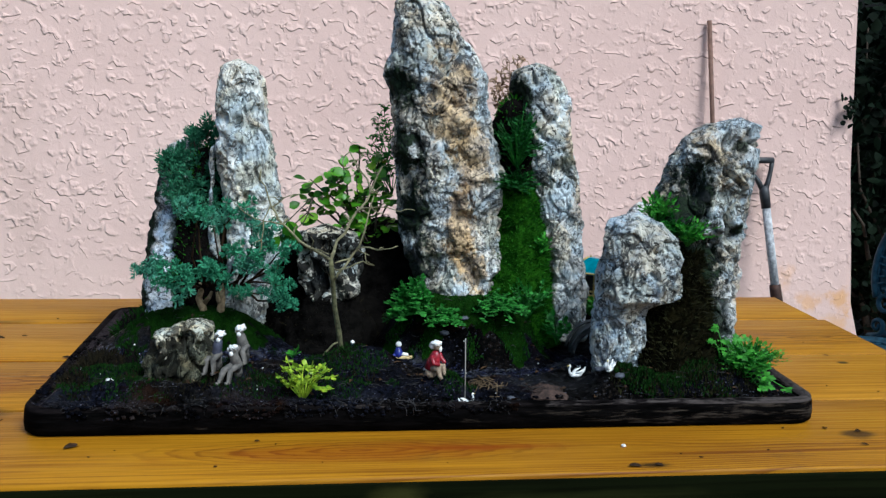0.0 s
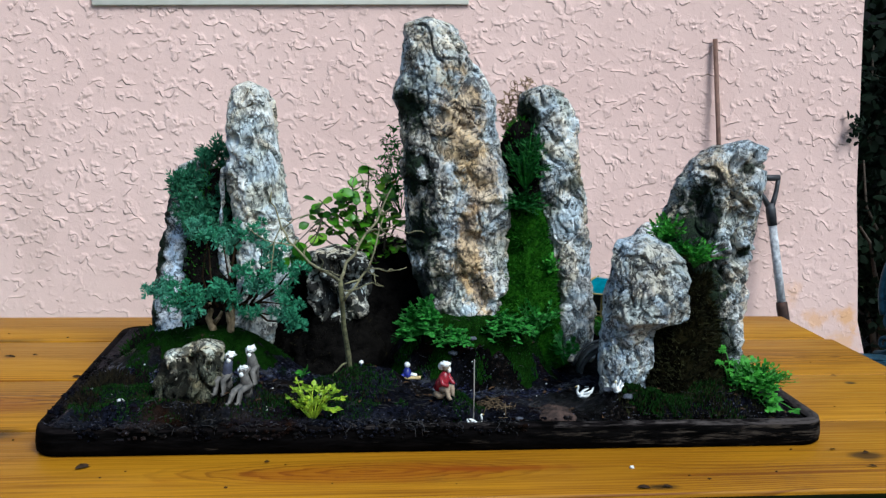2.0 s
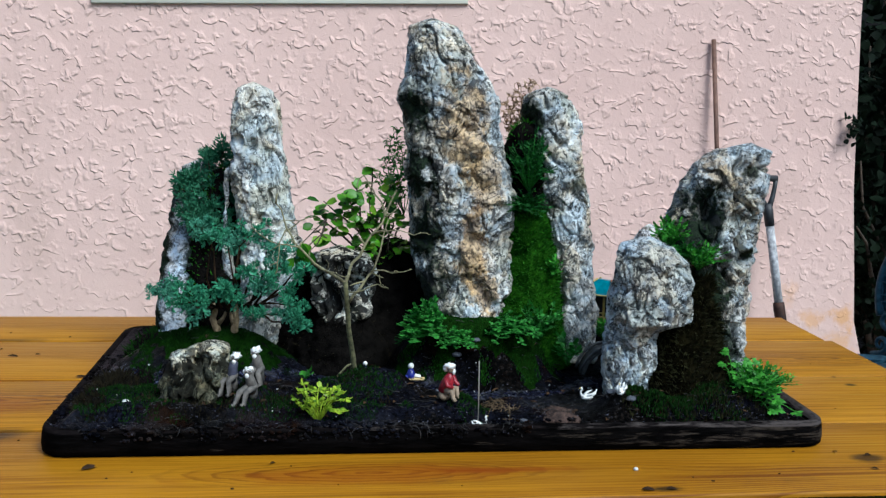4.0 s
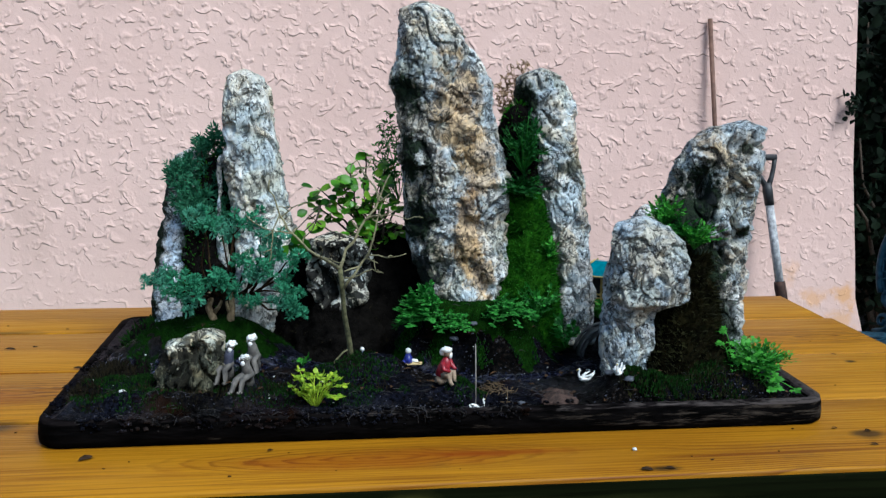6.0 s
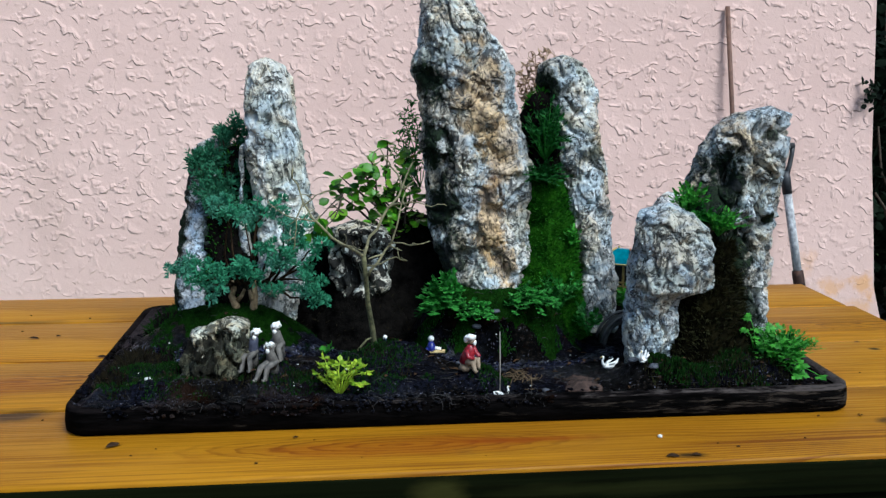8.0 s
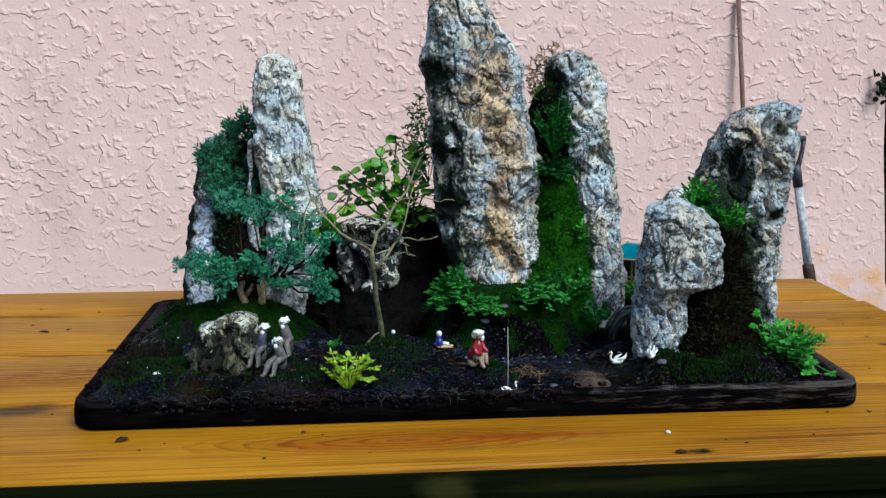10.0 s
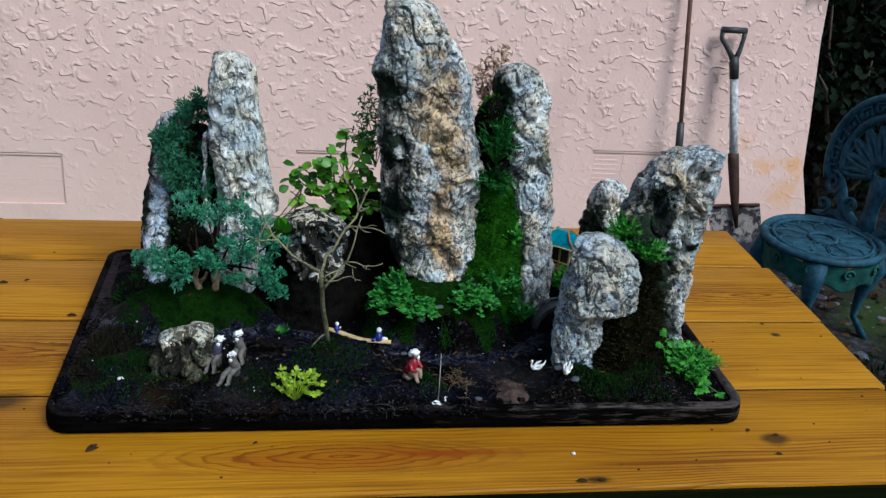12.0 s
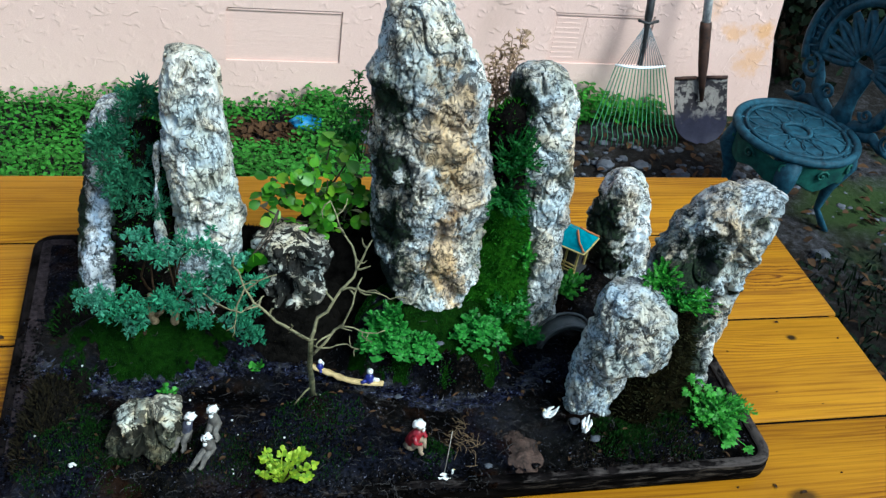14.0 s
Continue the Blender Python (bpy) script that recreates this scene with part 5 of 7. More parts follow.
def tuft(s, c, rad, r, count=26, fat=0.28):
    """A rounded rosette of short fat sprigs, each with two side shoots."""
    c = Vector(c)
    for _ in range(count):
        way = rand_dir(r, 0.3)
        side = way.cross(rand_dir(r))
        if side.length < 1e-6:
            continue
        side = side.normalized()
        p, length = c + way * rad * 0.25, rad * r.uniform(0.7, 1.1)
        s.blade(p, p + way * length, length * fat)
        for e in (-1, 1):
            q = p + way * length * r.uniform(0.35, 0.6)
            s.blade(q, q + (way + side * e * 0.9).normalized() * length * 0.5, length * fat * 0.8)


def juniper():
    r = random.Random(41)
    root = (-0.345, 0.315, soil_z(-0.345, 0.315))
    ob = thing("juniper_shrub", root, "blue-green juniper shrub with twisted trunks at the pillars", "shrub")
    t, w = Soup(), Soup()
    for x, dx in ((-0.355, -0.008), (-0.33, 0.003)):
        y = 0.334
        z = soil_z(x, y)
        t.tube([(x, y, z - 0.01), (x + dx * 0.3, y - 0.002, z + 0.006), (x + dx * 1.1, y + 0.002, z + 0.02), (x + dx * 0.7, y + 0.008, z + 0.03), (x + dx, y + 0.014, z + 0.042)], [0.0074, 0.0062, 0.0052, 0.0046, 0.004], 9)
        t.tube([(x, y, z + 0.012), (x - dx, y - 0.004, z + 0.022), (x - dx * 1.6, y - 0.002, z + 0.032)], [0.0042, 0.0032, 0.0022], 7)
    upper = ((-0.356, 0.3, 1.014, 0.012), (-0.374, 0.302, 1.022, 0.01), (-0.336, 0.3, 1.0, 0.01), (-0.294, 0.303, 1.02, 0.012), (-0.277, 0.3, 0.999, 0.01), (-0.25, 0.3, 0.989, 0.011), (-0.262, 0.295, 0.97, 0.007), (-0.31, 0.305, 1.012, 0.006))
    lower = ((-0.42, 0.3, 0.928, 0.011), (-0.392, 0.297, 0.924, 0.012), (-0.372, 0.29, 0.91, 0.01), (-0.34, 0.297, 0.928, 0.009), (-0.278, 0.295, 0.948, 0.01), (-0.297, 0.297, 0.951, 0.01), (-0.23, 0.295, 0.954, 0.011), (-0.23, 0.285, 0.902, 0.011),
             (-0.245, 0.288, 0.925, 0.008), (-0.44, 0.305, 0.92, 0.008), (-0.405, 0.29, 0.905, 0.008), (-0.222, 0.272, 0.88, 0.008), (-0.328, 0.292, 0.912, 0.008), (-0.285, 0.29, 0.925, 0.008), (-0.385, 0.286, 0.89, 0.008), (-0.295, 0.283, 0.89, 0.007), (-0.25, 0.28, 0.892, 0.007))
    pads = upper + lower
    for x, y, z, _ in pads:
        a = Vector((-0.345 + 0.45 * (x + 0.345), 0.345, root[2] + 0.04))
        w.tube(bent(a, (x, y, z), r, 0.18), [0.0024, 0.002, 0.0016, 0.0012, 0.0008], 6)
    part("trunk", t, STUMP, ob, "twisted tan trunks")
    part("branchwork", w, TWIG, ob)
    for x, y, z, rad in pads:
        s, seen = Soup(), [Vector((x, y, z))]
        for _ in range(40):
            d = rand_dir(r, 0.15)
            p = seen[0] + Vector((d.x * 1.15, d.y, d.z * 0.8)) * rad * r.uniform(0.9, 1.95)
            if min((p - o).length for o in seen) > 0.0118 and len(seen) < 6:
                seen.append(p)
        for p in seen:
            tuft(s, p, 0.0105 * r.uniform(0.8, 1.15), r)
        part("foliage_pad", s, r.choice((JUNIPER, JUNIPER, JUNIPER_MIST)), ob)


juniper()


def upper_conifer():
    r = random.Random(43)
    ob = thing("conifer_shrub", (-0.385, 0.4, 1.0), "dark green conifer growing on the shorter pillar", "shrub")
    t, base = Soup(), Vector((-0.375, 0.41, 0.99))
    for _ in range(52):
        h = Vector((r.uniform(-0.43, -0.335), 0, r.uniform(0.995, 1.15)))
        h.z = min(h.z, 1.065 + 0.95 * (h.x + 0.43)) + r.uniform(-0.008, 0.012)
        h.y = 0.4 + 0.8 * (h.z - 1.0) + r.uniform(-0.01, 0.035)
        root = base + Vector((0.3 * (h.x - base.x), 0.03 + 0.4 * (h.z - base.z), 0.5 * (h.z - base.z)))
        t.tube(bent(root, h, r, 0.15, 4), [0.0018, 0.0015, 0.001, 0.0007], 5)
        s = Soup()
        needle_clump(s, h, 0.0085, r, 15, 0.0145 * r.uniform(0.75, 1.6), 0.9, 0, 0.15)
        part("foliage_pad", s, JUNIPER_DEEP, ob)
    part("trunk", t, BARK_DARK, ob)


upper_conifer()


def bare_tree():
    r = random.Random(5)
    z0 = soil_z(-0.14, 0.21)
    ob = thing("miniature_tree", (-0.14, 0.21, z0), "small pale-barked tree with bare twisted branches", "tree")
    t = Soup()
    t.tube([(-0.139, 0.212, z0 - 0.015), (-0.143, 0.205, 0.845), (-0.15, 0.19, 0.89), (-0.153, 0.174, 0.935), (-0.156, 0.16, 0.968)], [0.0056, 0.0041, 0.0037, 0.0036, 0.0034], 9)
    t.tube([(-0.143, 0.207, z0 + 0.026), (-0.152, 0.2, z0 + 0.024), (-0.163, 0.193, z0 + 0.014), (-0.17, 0.19, soil_z(-0.17, 0.19) - 0.004)], [0.0016, 0.0015, 0.0014, 0.0012], 6)
    t.tube([(-0.139, 0.209, z0 + 0.012), (-0.131, 0.202, z0 + 0.006), (-0.124, 0.197, soil_z(-0.124, 0.197) - 0.003)], [0.002, 0.0015, 0.001], 6)
    part("trunk", t, BARK_MID, ob)
    fork = (-0.156, 0.194, 0.93)
    limbs = [
        ([fork, (-0.19, 0.205, 0.948), (-0.222, 0.21, 0.978), (-0.24, 0.212, 1.005), (-0.255, 0.214, 1.04)], 0.0042),
        ([fork, (-0.147, 0.21, 0.955), (-0.12, 0.215, 0.995), (-0.1, 0.225, 1.022), (-0.082, 0.235, 1.06)], 0.0046),
        ([(-0.15, 0.2, 0.9), (-0.128, 0.205, 0.93), (-0.115, 0.2, 0.95), (-0.105, 0.2, 0.985), (-0.095, 0.21, 1.02)], 0.0038),
        ([(-0.1, 0.225, 1.022), (-0.113, 0.26, 1.05), (-0.128, 0.3, 1.075)], 0.003),
    ]
    twigs = [
        ([(-0.118, 0.215, 0.998), (-0.09, 0.2, 1.005), (-0.06, 0.19, 1.0)], 0.0022),
        ([(-0.12, 0.203, 0.945), (-0.09, 0.19, 0.945), (-0.062, 0.185, 0.952)], 0.0022),
        ([(-0.222, 0.21, 0.978), (-0.245, 0.19, 0.985), (-0.29, 0.2, 1.01)], 0.0022),
        ([(-0.24, 0.212, 1.005), (-0.25, 0.2, 0.97), (-0.255, 0.195, 0.94)], 0.002),
        ([(-0.24, 0.212, 1.0), (-0.222, 0.215, 1.015), (-0.2, 0.22, 1.02)], 0.002),
        ([(-0.19, 0.205, 0.948), (-0.17, 0.19, 0.945), (-0.15, 0.185, 0.94)], 0.0018),
        ([(-0.15, 0.2, 0.915), (-0.13, 0.19, 0.92), (-0.11, 0.185, 0.93), (-0.095, 0.18, 0.925)], 0.0022),
    ]
    for pts, rad in limbs + twigs:
        pts = [Vector(p) + Vector((0, -0.034, 0.036)) for p in pts]
        s = Soup()
        fine = []
        for a, b in zip(pts[:-1], pts[1:]):
            fine += bent(a, b, r, 0.1, 4)[:-1]
        fine.append(Vector(pts[-1]))
        n = len(fine)
        s.tube(fine, [rad * 0.57 * (1 - 0.65 * i / n) for i in range(n)], 7)
        for _ in range(4 if rad > 0.0025 else 2):
            k = r.randrange(1, n)
            d = (rand_dir(r, 0.4) + Vector((0, -0.2, 0))).normalized() * r.uniform(0.012, 0.03)
            s.tube(bent(fine[k], fine[k] + d, r, 0.2, 4), [rad * 0.4, rad * 0.34, rad * 0.27, rad * 0.15], 5)
        part("branch", s, BARK, ob)


bare_tree()


def unit_leaf(length, width, material, tip=0.9, cup=0.12):
    s = Soup()
    s.leaf((0, 0, 0), (1, 0, 0), (0, 1, 0), length, width, 0, tip, cup)
    return mesh_of(s, material)


def set_leaf(me, parent, at, way, face, size=1.0, name="leaf"):
    way = Vector(way).normalized()
    nor = Vector(face)
    nor = (nor - nor.dot(way) * way).normalized()
    side = nor.cross(way)
    ob = new(name, me)
    ob.parent = parent
    m = Matrix((way, side, nor)).transposed().to_4x4()
    ob.matrix_local = Matrix.Translation(Vector(at) - spot(parent)) @ m @ Matrix.Diagonal((size, size, size, 1))
    return ob


def leafy_shrub():
    r = random.Random(17)
    base = Vector((-0.085, 0.455, 0.93))
    ob = thing("leafy_shrub", base, "small shrub with round bright green leaves", "shrub")
    me, young = unit_leaf(0.0225, 0.0175, LEAF, 1.0), unit_leaf(0.0205, 0.0155, LEAF_YOUNG, 1.0)
    t, tips = Soup(), []
    goals = [(-0.172, 0.4, 1.025), (-0.165, 0.395, 1.06), (-0.14, 0.4, 1.09), (-0.11, 0.42, 1.11), (-0.075, 0.43, 1.09), (-0.14, 0.375, 1.03), (-0.115, 0.37, 1.0),
             (-0.075, 0.39, 1.03), (-0.06, 0.4, 0.985), (-0.15, 0.38, 1.07), (-0.115, 0.39, 1.06), (-0.085, 0.4, 1.06), (-0.15, 0.4, 1.04), (-0.07, 0.42, 1.05), (-0.055, 0.42, 1.02), (-0.1, 0.4, 1.03), (-0.195, 0.4, 1.035), (-0.205, 0.395, 1.01), (-0.19, 0.4, 1.055), (-0.13, 0.385, 0.985)]
    for g in goals:
        line = bent(base, g, r, 0.12, 6)
        t.tube(line, [0.0028, 0.0024, 0.002, 0.0017, 0.0013, 0.0009], 6)
        tips += [(line[-1], 1.0), (line[4], 1.0), (line[3], 0.9), (line[-1].lerp(line[4], 0.5), 1.0)]
    part("stem", t, BARK_DARK, ob)
    for p, k in tips:
        for _ in range(3):
            w = (rand_dir(r) * Vector((1, 1, 0.45)) + Vector((0, -0.25, -0.1)))
            set_leaf(young if r.random() < 0.16 else me, ob, p + rand_dir(r) * 0.009, w, (r.uniform(-0.5, 0.5), r.uniform(-0.9, 0.0), r.uniform(0.4, 1.2)), k * r.uniform(0.5, 1.1))
    for p in ((-0.222, 0.3, 1.0), (-0.21, 0.32, 0.985), (-0.235, 0.31, 0.975)):
        t2 = Soup()
        t2.tube(bent((-0.185, 0.36, 1.03), p, r, 0.1, 4), [0.0013, 0.0012, 0.001, 0.0008], 5)
        part("stalk", t2, BARK_DARK, ob)
        for _ in range(2):
            set_leaf(me, ob, p, rand_dir(r) * Vector((1, 0.6, 1)) + Vector((0, 0, -0.6)), (0.1, -1, 0.3), r.uniform(0.9, 1.1))


leafy_shrub()


def sprig_plant(name, label, at, material, spread, height, stems, leaf_len, leaf_w, seed, pairs=6, droop=0.4, stem_mat=None, lean=(0, 0, 0), forked=False):
    """Many thin arching stems set with pairs of small leaves."""
    r = random.Random(seed)
    at = Vector(at)
    ob = thing(name, at, label, "plant")
    t, s = Soup(), Soup()
    for k in range(stems):
        a = 6.283 * r.random()
        q = r.uniform(0.1, 1.0) ** 0.7
        tip = at + Vector((math.cos(a) * spread[0] * q, math.sin(a) * spread[1] * q, height * (1.1 - 0.6 * q * droop) * r.uniform(0.4, 1.15))) + Vector(lean) * q
        mid = at.lerp(tip, 0.5) + Vector((r.uniform(-0.15, 0.15) * spread[0], r.uniform(-0.15, 0.15) * spread[1], height * r.uniform(0.05, 0.25)))
        line = [at.lerp(mid, 0.0), at.lerp(mid, 0.55), mid, mid.lerp(tip, 0.55), tip]
        t.tube(line, [0.0011, 0.0009, 0.0008, 0.0006, 0.0004], 5)
        for j in range(pairs):
            f = clamp(0.4 + 0.6 * (j + r.uniform(-0.4, 0.4)) / (pairs - 1), 0.25, 0.99)
            i = min(3, int(f * 4))
            p = line[i].lerp(line[i + 1], f * 4 - i)
            d = (line[i + 1] - line[i]).normalized()
            sd = d.cross(Vector((0, 0, 1)))
            sd = sd.normalized() if sd.length > 1e-5 else Vector((1, 0, 0))
            for e in (-1, 1):
                w = (d * r.uniform(0.2, 0.8) + sd * e * r.uniform(0.5, 1.1) + Vector((0, r.uniform(-0.3, 0.2), r.uniform(-0.5, 0.5)))).normalized()
                s.leaf(p, w, w.cross(Vector((r.uniform(-0.5, 0.5), r.uniform(-0.8, 0.2), 1))), leaf_len * r.uniform(0.45, 1.1) * (1.15 - 0.4 * f), leaf_w * r.uniform(0.7, 1.1), 0, 0.8)
                if forked:
                    for g in (-0.6, 0.6):
                        w2 = (w + w.cross(Vector((0, 0, 1))) * g).normalized()
                        s.leaf(p + w * leaf_len * 0.3, w2, w2.cross(Vector((r.uniform(-0.4, 0.4), r.uniform(-0.6, 0.2), 1))), leaf_len * 0.6, leaf_w * 0.75, 0, 0.8)
        s.leaf(tip, (tip - mid), (tip - mid).cross(Vector((0.1, 0.2, 1))), leaf_len, leaf_w, 0, 0.8)
    part("stalk", t, stem_mat or LEAF_FERN, ob)
    part("foliage", s, material, ob)
    return ob


sprig_plant("low_fern", "feathery green plant at the foot of the tallest pillar", (-0.02, 0.29, soil_z(-0.02, 0.29)), LEAF_FERN, (0.036, 0.042), 0.056, 80, 0.0105, 0.006, 51, 5, lean=(-0.014, -0.034, -0.028), forked=True)
sprig_plant("low_fern", "small feathery plant hanging from the moss", (0.02, 0.268, soil_z(0.02, 0.268)), LEAF_FERN, (0.03, 0.028), 0.022, 30, 0.009, 0.005, 72, 4, lean=(-0.004, -0.022, -0.016), forked=True)
sprig_plant("low_fern", "feathery green plant trailing over the moss", (0.105, 0.285, soil_z(0.105, 0.285)), LEAF_FERN, (0.045, 0.036), 0.028, 44, 0.0095, 0.0056, 52, 4, lean=(0.004, -0.028, -0.024), forked=True)
sprig_plant("low_fern", "low green plant beside the slim pillar", (0.16, 0.31, soil_z(0.16, 0.31)), LEAF_FERN, (0.045, 0.03), 0.055, 36, 0.009, 0.0058, 53, 4)
sprig_plant("low_fern", "small broad-leaved plant by the clay bridge", (0.21, 0.305, 0.80), LEAF_FERN, (0.03, 0.02), 0.045, 10, 0.013, 0.009, 54, 3)
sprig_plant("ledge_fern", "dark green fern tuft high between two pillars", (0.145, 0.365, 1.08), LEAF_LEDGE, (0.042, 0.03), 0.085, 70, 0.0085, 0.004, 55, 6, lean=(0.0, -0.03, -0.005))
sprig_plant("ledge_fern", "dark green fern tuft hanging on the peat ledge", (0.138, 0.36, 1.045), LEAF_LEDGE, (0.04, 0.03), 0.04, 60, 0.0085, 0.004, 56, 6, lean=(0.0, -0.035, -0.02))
sprig_plant("ledge_fern", "small green tuft on the slim pillar", (0.185, 0.345, 0.94), LEAF_BRIGHT, (0.02, 0.015), 0.028, 18, 0.008, 0.005, 57, 4, lean=(0, -0.012, 0))
sprig_plant("trailing_fern", "bright green creeper on top of the mushroom-shaped stone", (0.328, 0.19, 1.015), LEAF_BRIGHT, (0.032, 0.022), 0.038, 46, 0.0085, 0.0048, 58, 5, lean=(-0.006, -0.012, 0))
sprig_plant("trailing_fern", "bright green creeper against the hooked pillar", (0.368, 0.172, 0.985), LEAF_BRIGHT, (0.034, 0.02), 0.034, 46, 0.0085, 0.0048, 59, 5, lean=(0.008, -0.014, 0))
sprig_plant("lime_seedling", "bright yellow-green seedling in the front soil", (-0.192, 0.078, soil_z(-0.192, 0.078)), LEAF_LIME, (0.042, 0.026), 0.055, 20, 0.0088, 0.0072, 60, 3, droop=0.7, stem_mat=LEAF_LIME, forked=True)
sprig_plant("low_fern", "green plant in front of the miniature pavilion", (0.3, 0.41, 0.815), LEAF_BRIGHT, (0.035, 0.028), 0.035, 26, 0.012, 0.008, 64, 3)
sprig_plant("weed_seedling", "tiny two-leaved weed in the moss", (-0.34, 0.255, soil_z(-0.34, 0.255)), LEAF_BRIGHT, (0.01, 0.008), 0.014, 4, 0.009, 0.007, 65, 2)
sprig_plant("weed_seedling", "tiny weed seedling in the dark soil", (-0.215, 0.29, soil_z(-0.215, 0.29)), LEAF_BRIGHT, (0.01, 0.008), 0.014, 4, 0.009, 0.007, 66, 2)


def lobed_leaf(size, material):
    """A leaf of three leaflets, each cut into rounded lobes."""
    s = Soup()
    for turn, k, at in ((0, 1.0, 0.42), (62, 0.82, 0.3), (-62, 0.82, 0.3)):
        a = radians(turn)
        c = Vector((at * math.cos(a), at * math.sin(a), 0)) * size
        ring = []
        for i in range(22):
            q = 2 * math.pi * i / 22
            rr = size * k * 0.3 * (1 + 0.3 * math.cos(5 * q) + 0.06 * math.cos(11 * q))
            p = Vector((rr * 1.15 * math.cos(q), rr * math.sin(q), 0))
            ring.append(c + Vector((p.x * math.cos(a) - p.y * math.sin(a), p.x * math.sin(a) + p.y * math.cos(a), -0.22 * rr + 0.05 * size * math.sin(3 * q))))
        s.add([tuple(c)] + ring, [(0, 1 + i, 1 + (i + 1) % 22) for i in range(22)])
    s.tube([(0, 0, -0.001), (0.2 * size, 0, 0), (0.42 * size, 0, 0)], [0.0006, 0.0005, 0.0003], 5)
    return mesh_of(s, material)


def corner_parsley():
    r = random.Random(61)
    base = Vector((0.432, 0.118, soil_z(0.432, 0.118)))
    ob = thing("parsley_plant", base, "low plant with lobed bright green leaves at the tray's corner", "plant")
    me = lobed_leaf(0.021, LEAF_BRIGHT)
    t = Soup()
    for k in range(40):
        f = r.random()
        tip = Vector((0.405 + 0.07 * f + r.gauss(0, 0.012), 0.17 - 0.085 * f + r.gauss(0, 0.014), 0))
        ground = soil_z(clamp(tip.x, TX0, TX1 - 0.02), max(tip.y, TY0 + 0.02))
        tip.z = ground + r.uniform(0.008, 0.05) * (1.1 - 0.55 * f) + 0.004
        foot = base.lerp(Vector((tip.x, tip.y, ground)), r.uniform(0.3, 0.7))
        line = [foot, foot.lerp(tip, 0.5) + Vector((0, 0, 0.008)), tip]
        t.tube(line, [0.0008, 0.0007, 0.0005], 5)
        w = Vector((tip.x - base.x + r.gauss(0, 0.02), tip.y - base.y - 0.012 + r.gauss(0, 0.02), r.uniform(-0.02, 0.005)))
        set_leaf(me, ob, tip, w, (r.uniform(-0.4, 0.4), r.uniform(-0.9, -0.1), 1), r.uniform(0.6, 1.0))
    part("stalk", t, LEAF_BRIGHT, ob)


corner_parsley()
sprig_plant("low_fern", "fine bright moss fern beside the hooked pillar's foot", (0.455, 0.128, soil_z(0.455, 0.128)), LEAF_BRIGHT, (0.05, 0.036), 0.042, 110, 0.0085, 0.0042, 62, 6, lean=(0.006, -0.012, -0.004))
sprig_plant("trailing_fern", "bright green creeper between the two stones", (0.35, 0.182, 1.0), LEAF_FERN, (0.03, 0.02), 0.03, 60, 0.0075, 0.004, 71, 6, lean=(0.004, -0.016, -0.006))


def curled_fern(label, at, tips, seed, material, size, curl=1.0):
    """Arching stalks set with small curled leaflets, each stalk rolled in at its tip."""
    r = random.Random(seed)
    at = Vector(at)
    ob = thing("dry_fern", at, label, "fern", "ferns behind the pillars")
    for tip in tips:
        tip = Vector(tip)
        line = bent(at, tip, r, 0.1, 7)
        d = (line[-1] - line[-2]).normalized()
        n = d.cross(Vector((0, 1, 0))).normalized() * r.choice((-1, 1))
        roll = [tip + (d * math.sin(q) + n * (1 - math.cos(q))) * size * curl * (1 - 0.09 * q) for q in (0.6 * k for k in range(1, 9))]
        t, s = Soup(), Soup()
        t.tube(line + roll, [0.0009] * 5 + [0.0007] * 6 + [0.0005] * 4, 5)
        part("stalk", t, material, ob)
        for f in range(9):
            k = 2 + f * 0.5
            i = min(5, int(k))
            p = line[i].lerp(line[i + 1], k - i) if i + 1 < len(line) else line[-1]
            for e in (-1, 1):
                w = (d * 0.5 + n * e + rand_dir(r) * 0.6).normalized()
                v = w.cross(rand_dir(r)).normalized()
                pts = [p + (w * math.sin(q) + v * (1 - math.cos(q))) * size * 0.7 for q in (0.0, 0.5, 1.0, 1.5, 2.1, 2.8)]
                s.tube(pts, [0.0008, 0.0014, 0.0019, 0.0019, 0.0013, 0.0006], 5, 0, 0.5)
                s.leaf(pts[2], w, v, size * 0.9, size * 0.5, 0, 0.6, 0.5)
        part("frond", s, material, ob, kind="stuff")


curled_fern("dry brown curled fern fronds behind the pillars", (0.14, 0.46, 1.12), ((0.122, 0.47, 1.215), (0.132, 0.47, 1.235), (0.146, 0.47, 1.25), (0.16, 0.475, 1.255), (0.128, 0.465, 1.185), (0.15, 0.47, 1.225), (0.168, 0.475, 1.25)), 67, FROND, 0.0085)
curled_fern("small green leafy sprig behind the tallest pillar", (-0.05, 0.5, 1.02), ((-0.064, 0.5, 1.17), (-0.076, 0.5, 1.15), (-0.086, 0.5, 1.115), (-0.07, 0.495, 1.13), (-0.094, 0.5, 1.085), (-0.085, 0.49, 1.08), (-0.065, 0.495, 1.08), (-0.06, 0.5, 1.14)), 68, LEAF_FERN, 0.009, 0.6)


